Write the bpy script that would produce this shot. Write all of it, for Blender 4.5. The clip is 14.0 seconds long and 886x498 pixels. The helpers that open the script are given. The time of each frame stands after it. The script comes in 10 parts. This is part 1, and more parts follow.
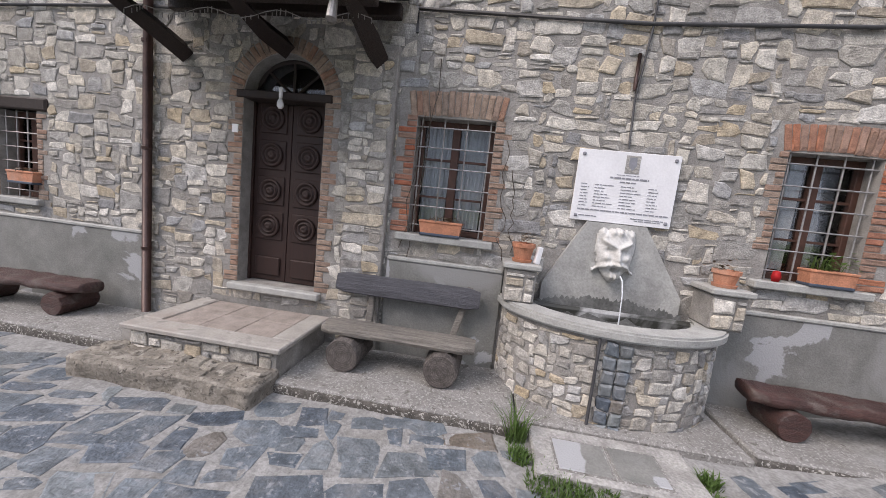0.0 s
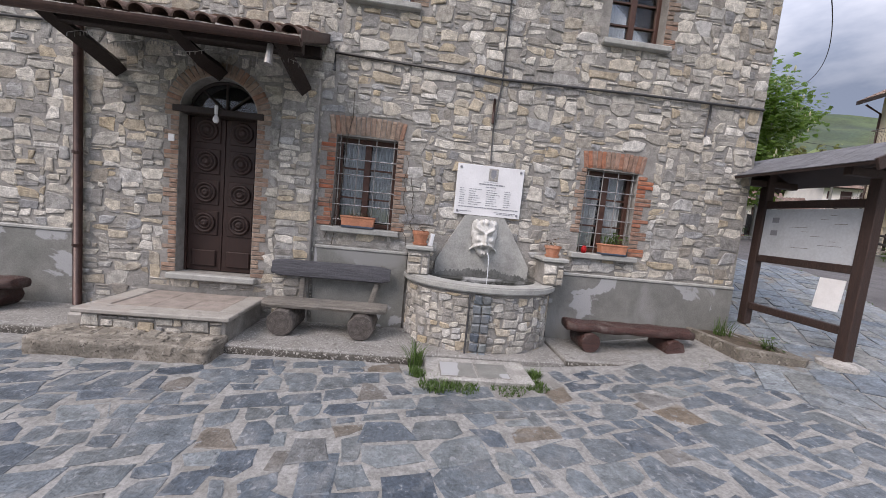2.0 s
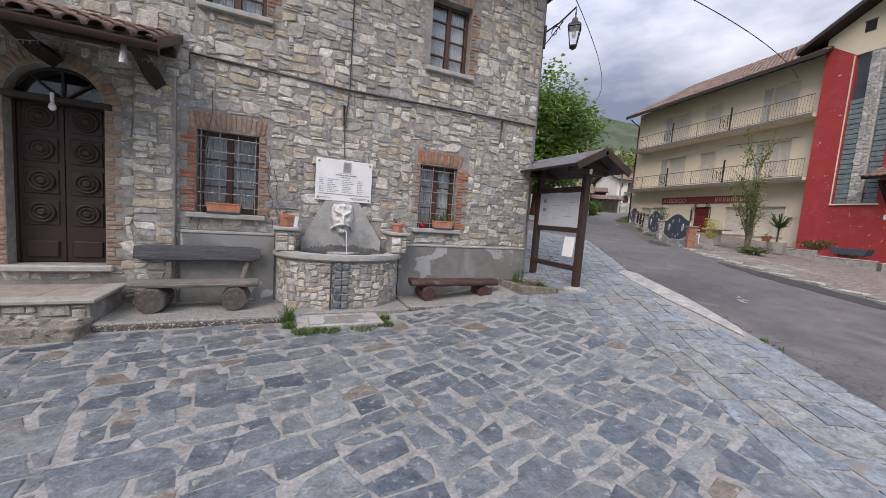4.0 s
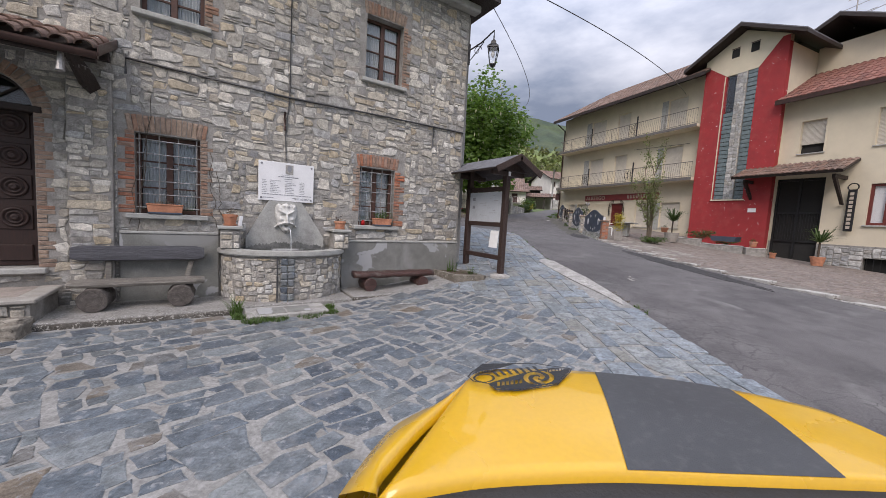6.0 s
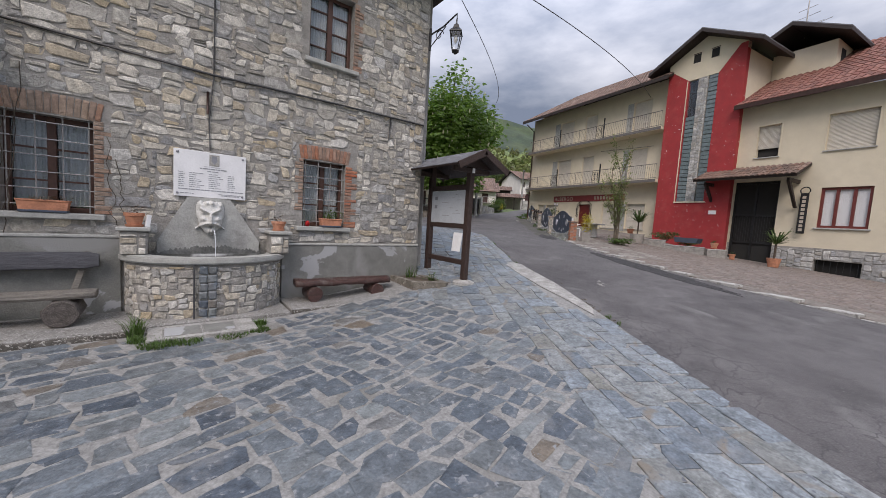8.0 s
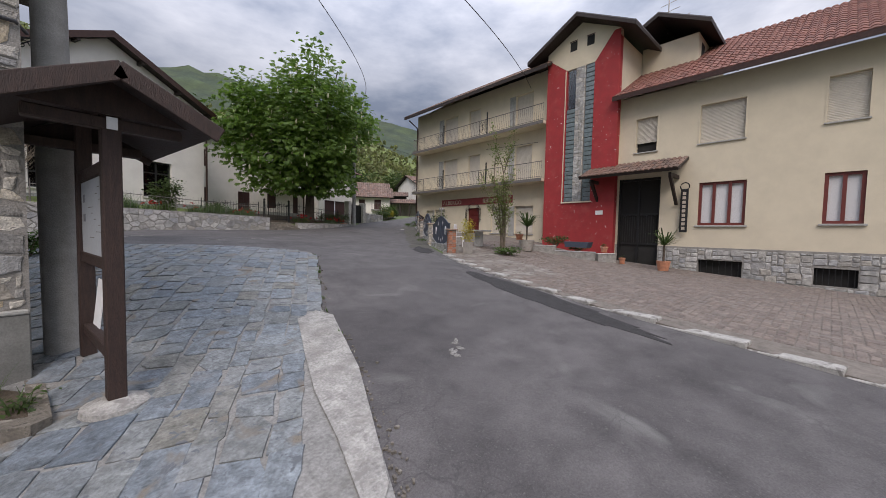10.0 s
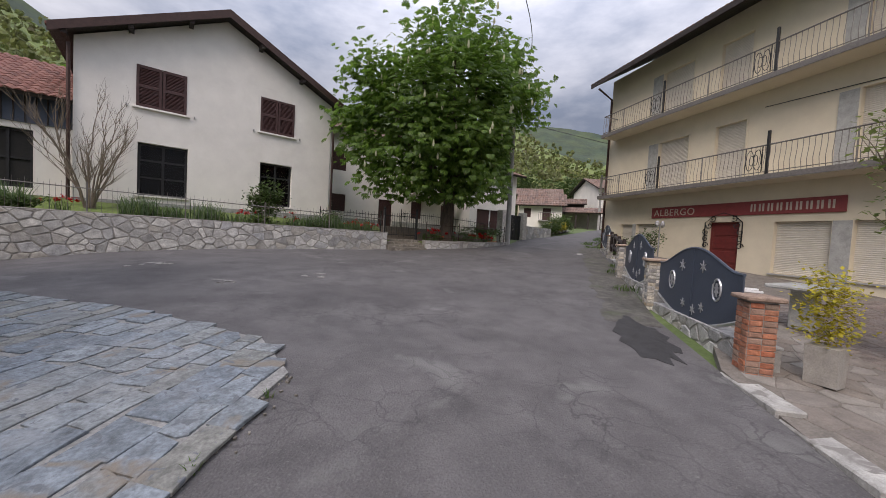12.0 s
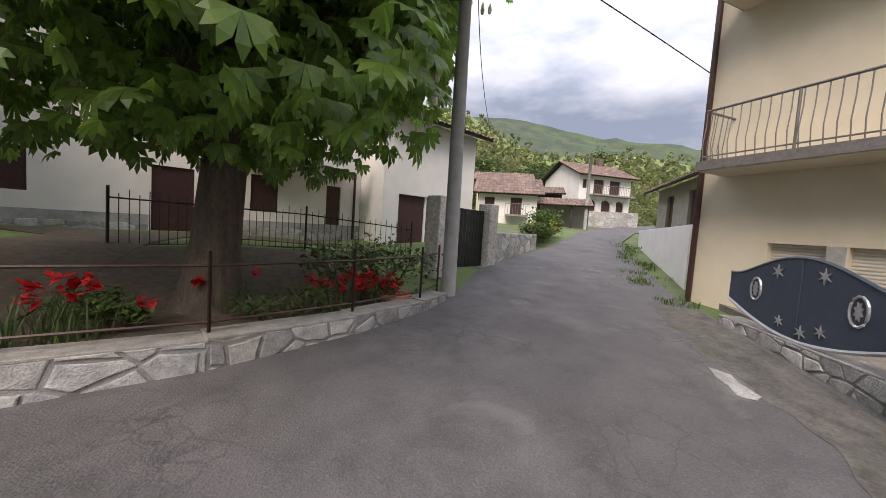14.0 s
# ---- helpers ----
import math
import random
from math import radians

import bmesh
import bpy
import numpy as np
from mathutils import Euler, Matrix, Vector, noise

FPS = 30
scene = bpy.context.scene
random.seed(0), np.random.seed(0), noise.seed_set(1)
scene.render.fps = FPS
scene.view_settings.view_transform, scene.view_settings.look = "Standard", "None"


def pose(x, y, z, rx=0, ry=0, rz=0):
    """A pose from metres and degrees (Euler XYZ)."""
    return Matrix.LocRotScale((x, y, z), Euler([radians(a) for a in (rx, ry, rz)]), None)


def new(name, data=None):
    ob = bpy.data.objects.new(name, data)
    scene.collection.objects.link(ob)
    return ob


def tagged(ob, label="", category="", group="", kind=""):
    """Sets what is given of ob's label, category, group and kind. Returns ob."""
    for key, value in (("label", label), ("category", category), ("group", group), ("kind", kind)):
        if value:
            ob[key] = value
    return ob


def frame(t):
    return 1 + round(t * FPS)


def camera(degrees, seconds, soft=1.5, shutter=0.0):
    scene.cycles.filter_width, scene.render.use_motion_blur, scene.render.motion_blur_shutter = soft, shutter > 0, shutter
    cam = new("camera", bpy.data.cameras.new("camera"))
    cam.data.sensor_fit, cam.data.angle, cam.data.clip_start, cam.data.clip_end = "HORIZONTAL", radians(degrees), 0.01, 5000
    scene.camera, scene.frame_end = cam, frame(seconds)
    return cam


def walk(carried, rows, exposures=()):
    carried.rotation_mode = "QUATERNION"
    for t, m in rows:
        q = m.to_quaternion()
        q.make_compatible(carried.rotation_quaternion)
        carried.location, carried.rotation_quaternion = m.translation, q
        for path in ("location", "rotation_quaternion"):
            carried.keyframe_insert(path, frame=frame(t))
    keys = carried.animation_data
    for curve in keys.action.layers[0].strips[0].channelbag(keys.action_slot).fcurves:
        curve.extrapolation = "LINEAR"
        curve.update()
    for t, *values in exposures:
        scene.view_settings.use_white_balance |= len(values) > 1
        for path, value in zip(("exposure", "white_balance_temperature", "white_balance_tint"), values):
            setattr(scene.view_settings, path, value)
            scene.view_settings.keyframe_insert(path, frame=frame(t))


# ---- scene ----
cam = camera(103.0, 14.0, soft=0.85)
PATH = [  # seconds, x, y, z, tilt, lean, turn
    (0.00, 0.582, 0.463, 2.641, 82.93, -6.14, 8.10),
    (0.50, 0.588, 0.254, 2.613, 83.23, -6.31, 6.91),
    (1.00, 0.661, -0.046, 2.623, 83.11, -5.83, 4.39),
    (1.50, 0.755, -0.449, 2.615, 83.68, -5.99, 0.16),
    (2.00, 0.840, -0.827, 2.595, 84.56, -5.69, -4.48),
    (2.50, 0.888, -1.143, 2.567, 84.32, -5.64, -8.94),
    (3.00, 0.921, -1.581, 2.521, 85.08, -4.90, -14.69),
    (3.50, 0.904, -1.985, 2.484, 85.14, -4.49, -20.06),
    (4.00, 0.904, -2.313, 2.491, 84.84, -4.19, -24.20),
    (4.20, 0.980, -2.433, 2.491, 84.92, -4.10, -25.09),
    (4.70, 0.949, -2.740, 2.480, 84.93, -3.79, -28.77),
    (5.20, 0.848, -2.957, 2.473, 85.03, -3.52, -31.22),
    (5.75, 0.725, -3.098, 2.468, 85.16, -3.31, -32.72),
    (6.30, 0.666, -3.143, 2.466, 85.22, -3.23, -33.17),
    (6.50, 0.666, -3.139, 2.478, 85.01, -3.21, -33.23),
    (7.00, 0.723, -3.072, 2.473, 84.49, -3.19, -33.29),
    (7.50, 0.872, -2.948, 2.477, 85.40, -3.48, -34.05),
    (8.00, 1.366, -2.645, 2.514, 85.41, -3.63, -37.56),
    (8.50, 2.251, -2.291, 2.578, 86.11, -3.36, -44.91),
    (8.70, 2.695, -2.145, 2.584, 86.60, -3.25, -48.25),
    (9.20, 3.797, -1.795, 2.630, 87.21, -2.63, -53.43),
    (9.75, 5.153, -1.310, 2.716, 87.24, -1.61, -53.56),
    (10.30, 6.624, -0.513, 2.838, 87.15, -1.00, -49.28),
    (10.80, 8.029, 0.659, 2.982, 87.42, -1.48, -42.81),
    (11.00, 8.600, 1.190, 3.039, 87.77, -2.21, -40.01),
    (11.50, 10.027, 2.782, 3.218, 87.97, -2.49, -32.28),
    (12.00, 11.472, 4.844, 3.415, 87.65, -3.10, -25.06),
    (12.50, 12.976, 7.184, 3.604, 87.73, -3.31, -22.34),
    (13.00, 14.779, 9.654, 3.779, 86.83, -2.86, -23.60),
    (13.50, 16.765, 12.173, 3.980, 86.82, -4.04, -26.12),
    (14.00, 18.899, 14.866, 4.310, 86.34, -3.83, -31.79),
]
walk(cam, [(t, pose(x, y, z, a, b, c)) for t, x, y, z, a, b, c in PATH], exposures=[(0.0, 0.42, 7000, 20), (3.0, 0.26, 7000, 20), (6.5, 0.15, 6950, 19), (8.5, -0.02, 6950, 18), (11.0, -0.07, 7050, 19), (12.5, 0.2, 7200, 20), (14.0, 0.64, 7350, 20)])

# ---- sky and light: a bright overcast day ----
SUN_ELEVATION, SUN_TURN = 46.0, 232.0
world = bpy.data.worlds.new("overcast_sky")
scene.world = world
world.use_nodes = True
wn, wl = world.node_tree.nodes, world.node_tree.links
wn.clear()
sky = wn.new("ShaderNodeTexSky")
sky.sky_type, sky.sun_disc = "NISHITA", False
sky.sun_elevation, sky.sun_rotation = radians(SUN_ELEVATION), radians(SUN_TURN)
coords = wn.new("ShaderNodeTexCoord")
squash = wn.new("ShaderNodeMapping")
squash.inputs["Scale"].default_value = (1.0, 1.0, 2.6)
clouds = wn.new("ShaderNodeTexNoise")
clouds.inputs["Scale"].default_value, clouds.inputs["Detail"].default_value = 2.6, 6.0
clouds.inputs["Roughness"].default_value = 0.55
ramp = wn.new("ShaderNodeValToRGB")
ramp.color_ramp.elements[0].position, ramp.color_ramp.elements[0].color = 0.36, (2.15, 2.75, 3.8, 1)
ramp.color_ramp.elements[1].position, ramp.color_ramp.elements[1].color = 0.70, (6.4, 7.1, 8.1, 1)
split = wn.new("ShaderNodeSeparateXYZ")
lift = wn.new("ShaderNodeMapRange")
lift.inputs["From Min"].default_value, lift.inputs["From Max"].default_value = 0.3, 0.95
lift.inputs["To Min"].default_value, lift.inputs["To Max"].default_value = 0.95, 3.9
brighten = wn.new("ShaderNodeVectorMath")
brighten.operation = "SCALE"
veil = wn.new("ShaderNodeMix")
veil.data_type, veil.inputs[0].default_value = "RGBA", 0.9
back = wn.new("ShaderNodeBackground")
back.inputs["Strength"].default_value = 0.098
wout = wn.new("ShaderNodeOutputWorld")
wl.new(coords.outputs["Generated"], squash.inputs["Vector"])
wl.new(squash.outputs[0], clouds.inputs["Vector"])
wl.new(clouds.outputs["Fac"], ramp.inputs["Fac"])
wl.new(coords.outputs["Generated"], split.inputs[0])
wl.new(split.outputs["Z"], lift.inputs["Value"])
wl.new(ramp.outputs["Color"], brighten.inputs[0])
wl.new(lift.outputs[0], brighten.inputs["Scale"])
wl.new(sky.outputs[0], veil.inputs[6])
wl.new(brighten.outputs[0], veil.inputs[7])
wl.new(veil.outputs[2], back.inputs["Color"])
wl.new(back.outputs[0], wout.inputs[0])
sun = new("sun", bpy.data.lights.new("sun", "SUN"))
sun.data.energy, sun.data.angle, sun.data.color = 2.1, radians(32), (1.0, 0.96, 0.9)
sun.rotation_euler = (radians(90 - SUN_ELEVATION), 0, radians(180 - SUN_TURN))


# ---- materials ----
def material(name, colors, rough=0.8, grain=8.0, var=0.25, bump=0.15, fine=60.0, pick="", metal=0.0, stain=0.0, stain_scale=1.2, stain_color=(0.1, 0.09, 0.08), coat=0.0, stretch=(1, 1, 1), spread=0.0):
    """A procedural surface. colors: one colour, or several that are drawn per piece (pick: object or island) or by broad noise."""
    m = bpy.data.materials.new(name)
    m.use_nodes = True
    n, l = m.node_tree.nodes, m.node_tree.links
    bsdf = n["Principled BSDF"]
    tc = n.new("ShaderNodeTexCoord")
    mp = n.new("ShaderNodeMapping")
    mp.inputs["Scale"].default_value = stretch
    geo = n.new("ShaderNodeNewGeometry")
    l.new(geo.outputs["Position"], mp.inputs["Vector"])
    big = n.new("ShaderNodeTexNoise")
    big.inputs["Scale"].default_value, big.inputs["Detail"].default_value, big.inputs["Roughness"].default_value = grain, 5.0, 0.62
    tiny = n.new("ShaderNodeTexNoise")
    tiny.inputs["Scale"].default_value, tiny.inputs["Detail"].default_value = fine, 3.0
    l.new(mp.outputs[0], big.inputs["Vector"])
    l.new(mp.outputs[0], tiny.inputs["Vector"])
    if isinstance(colors[0], (int, float)):
        base = n.new("ShaderNodeRGB")
        base.outputs[0].default_value = (*colors, 1)
        base_out = base.outputs[0]
    else:
        cr = n.new("ShaderNodeValToRGB")
        cr.color_ramp.interpolation = "LINEAR"
        while len(cr.color_ramp.elements) < len(colors):
            cr.color_ramp.elements.new(0.5)
        for i, c in enumerate(colors):
            cr.color_ramp.elements[i].position = i / (len(colors) - 1)
            cr.color_ramp.elements[i].color = (*c, 1)
        if pick == "object":
            src = n.new("ShaderNodeObjectInfo").outputs["Random"]
        elif pick == "island":
            src = geo.outputs["Random Per Island"]
        else:
            wide = n.new("ShaderNodeTexNoise")
            wide.inputs["Scale"].default_value, wide.inputs["Detail"].default_value = grain * 0.22, 4.0
            l.new(mp.outputs[0], wide.inputs["Vector"])
            stretch_range = n.new("ShaderNodeMapRange")
            stretch_range.inputs["From Min"].default_value, stretch_range.inputs["From Max"].default_value = 0.3, 0.7
            l.new(wide.outputs["Fac"], stretch_range.inputs["Value"])
            src = stretch_range.outputs[0]
        l.new(src, cr.inputs["Fac"])
        base_out = cr.outputs["Color"]
    mr = n.new("ShaderNodeMapRange")
    mr.inputs["From Min"].default_value, mr.inputs["From Max"].default_value = 0.3, 0.7
    mr.inputs["To Min"].default_value, mr.inputs["To Max"].default_value = 1 - var, 1 + var
    l.new(big.outputs["Fac"], mr.inputs["Value"])
    mr2 = n.new("ShaderNodeMapRange")
    mr2.inputs["From Min"].default_value, mr2.inputs["From Max"].default_value = 0.3, 0.7
    mr2.inputs["To Min"].default_value, mr2.inputs["To Max"].default_value = 1 - var * 0.6, 1 + var * 0.6
    l.new(tiny.outputs["Fac"], mr2.inputs["Value"])
    mul = n.new("ShaderNodeMath")
    mul.operation = "MULTIPLY"
    l.new(mr.outputs[0], mul.inputs[0])
    l.new(mr2.outputs[0], mul.inputs[1])
    sc = n.new("ShaderNodeVectorMath")
    sc.operation = "SCALE"
    l.new(base_out, sc.inputs[0])
    l.new(mul.outputs[0], sc.inputs["Scale"])
    col = sc.outputs[0]
    if stain > 0:
        st = n.new("ShaderNodeTexNoise")
        st.inputs["Scale"].default_value, st.inputs["Detail"].default_value, st.inputs["Roughness"].default_value = stain_scale, 7.0, 0.65
        l.new(geo.outputs["Position"], st.inputs["Vector"])
        sr = n.new("ShaderNodeMapRange")
        sr.inputs["From Min"].default_value, sr.inputs["From Max"].default_value = 0.52, 0.68
        sr.inputs["To Max"].default_value = stain
        l.new(st.outputs["Fac"], sr.inputs["Value"])
        mx = n.new("ShaderNodeMix")
        mx.data_type = "RGBA"
        mx.inputs[7].default_value = (*stain_color, 1)
        l.new(sr.outputs[0], mx.inputs[0])
        l.new(col, mx.inputs[6])
        col = mx.outputs[2]
    l.new(col, bsdf.inputs["Base Color"])
    rr = n.new("ShaderNodeMapRange")
    rr.inputs["To Min"].default_value, rr.inputs["To Max"].default_value = max(0.02, rough - 0.12), min(1.0, rough + 0.12)
    l.new(big.outputs["Fac"], rr.inputs["Value"])
    l.new(rr.outputs[0], bsdf.inputs["Roughness"])
    bsdf.inputs["Metallic"].default_value = metal
    bsdf.inputs["Coat Weight"].default_value = coat
    if bump > 0:
        add = n.new("ShaderNodeMath")
        add.operation = "ADD"
        l.new(big.outputs["Fac"], add.inputs[0])
        l.new(tiny.outputs["Fac"], add.inputs[1])
        bp = n.new("ShaderNodeBump")
        bp.inputs["Strength"].default_value, bp.inputs["Distance"].default_value = min(1.0, bump * 2.5), 0.012
        l.new(add.outputs[0], bp.inputs["Height"])
        l.new(bp.outputs[0], bsdf.inputs["Normal"])
    return m


def glass_material(name, tint=(0.9, 0.93, 0.95), rough=0.04, gloss=0.1):
    """Clear pane: mostly see-through, with a mirror gloss that grows at a glance."""
    m = bpy.data.materials.new(name)
    m.use_nodes = True
    n, l = m.node_tree.nodes, m.node_tree.links
    n.remove(n["Principled BSDF"])
    clear, shine, mix, fres = n.new("ShaderNodeBsdfTransparent"), n.new("ShaderNodeBsdfGlossy"), n.new("ShaderNodeMixShader"), n.new("ShaderNodeFresnel")
    clear.inputs["Color"].default_value = (*tint, 1)
    shine.inputs["Roughness"].default_value = rough
    fres.inputs["IOR"].default_value = 1.0 + gloss * 6
    l.new(fres.outputs[0], mix.inputs[0])
    l.new(clear.outputs[0], mix.inputs[1])
    l.new(shine.outputs[0], mix.inputs[2])
    l.new(mix.outputs[0], n["Material Output"].inputs["Surface"])
    return m


def add_translucency(m, share=0.4):
    """Lets light through thin leaves."""
    n, l = m.node_tree.nodes, m.node_tree.links
    b = n["Principled BSDF"]
    src = b.inputs["Base Color"].links[0].from_socket
    tr, mix = n.new("ShaderNodeBsdfTranslucent"), n.new("ShaderNodeMixShader")
    mix.inputs[0].default_value = share
    l.new(src, tr.inputs["Color"])
    l.new(b.outputs[0], mix.inputs[1])
    l.new(tr.outputs[0], mix.inputs[2])
    l.new(mix.outputs[0], n["Material Output"].inputs["Surface"])


STONES = [(0.25, 0.24, 0.22), (0.42, 0.38, 0.31), (0.30, 0.295, 0.28), (0.57, 0.51, 0.41), (0.21, 0.21, 0.21), (0.47, 0.375, 0.24), (0.35, 0.325, 0.28), (0.61, 0.57, 0.495), (0.27, 0.26, 0.24), (0.48, 0.445, 0.375), (0.31, 0.315, 0.32), (0.66, 0.62, 0.55), (0.39, 0.34, 0.265), (0.24, 0.24, 0.24), (0.54, 0.51, 0.455), (0.50, 0.42, 0.30)]
STONES = [tuple(0.16 * sum(c) / 3 + 0.82 * v for v in c) for c in STONES]  # weathered towards grey
SLATES = [(0.86 * c[0], 0.885 * c[1], 0.83 * c[2]) for c in [(0.095, 0.112, 0.145), (0.165, 0.185, 0.215), (0.062, 0.077, 0.105), (0.195, 0.21, 0.232), (0.12, 0.136, 0.165), (0.14, 0.15, 0.165), (0.08, 0.097, 0.13), (0.2, 0.213, 0.228), (0.112, 0.13, 0.16), (0.1, 0.118, 0.148), (0.14, 0.158, 0.186), (0.175, 0.14, 0.115)]]
PALE_SLATES = [(0.19, 0.215, 0.245), (0.25, 0.275, 0.30), (0.15, 0.175, 0.205), (0.29, 0.31, 0.325), (0.22, 0.245, 0.27), (0.25, 0.235, 0.205), (0.19, 0.21, 0.225), (0.28, 0.285, 0.28), (0.24, 0.255, 0.265), (0.27, 0.28, 0.285)]
PALE_SLATES = [(0.74 * r, 0.775 * g, 0.785 * b) for r, g, b in PALE_SLATES]
BRICKS = [(0.36, 0.115, 0.06), (0.27, 0.16, 0.115), (0.40, 0.15, 0.08), (0.24, 0.17, 0.13), (0.32, 0.20, 0.15)]
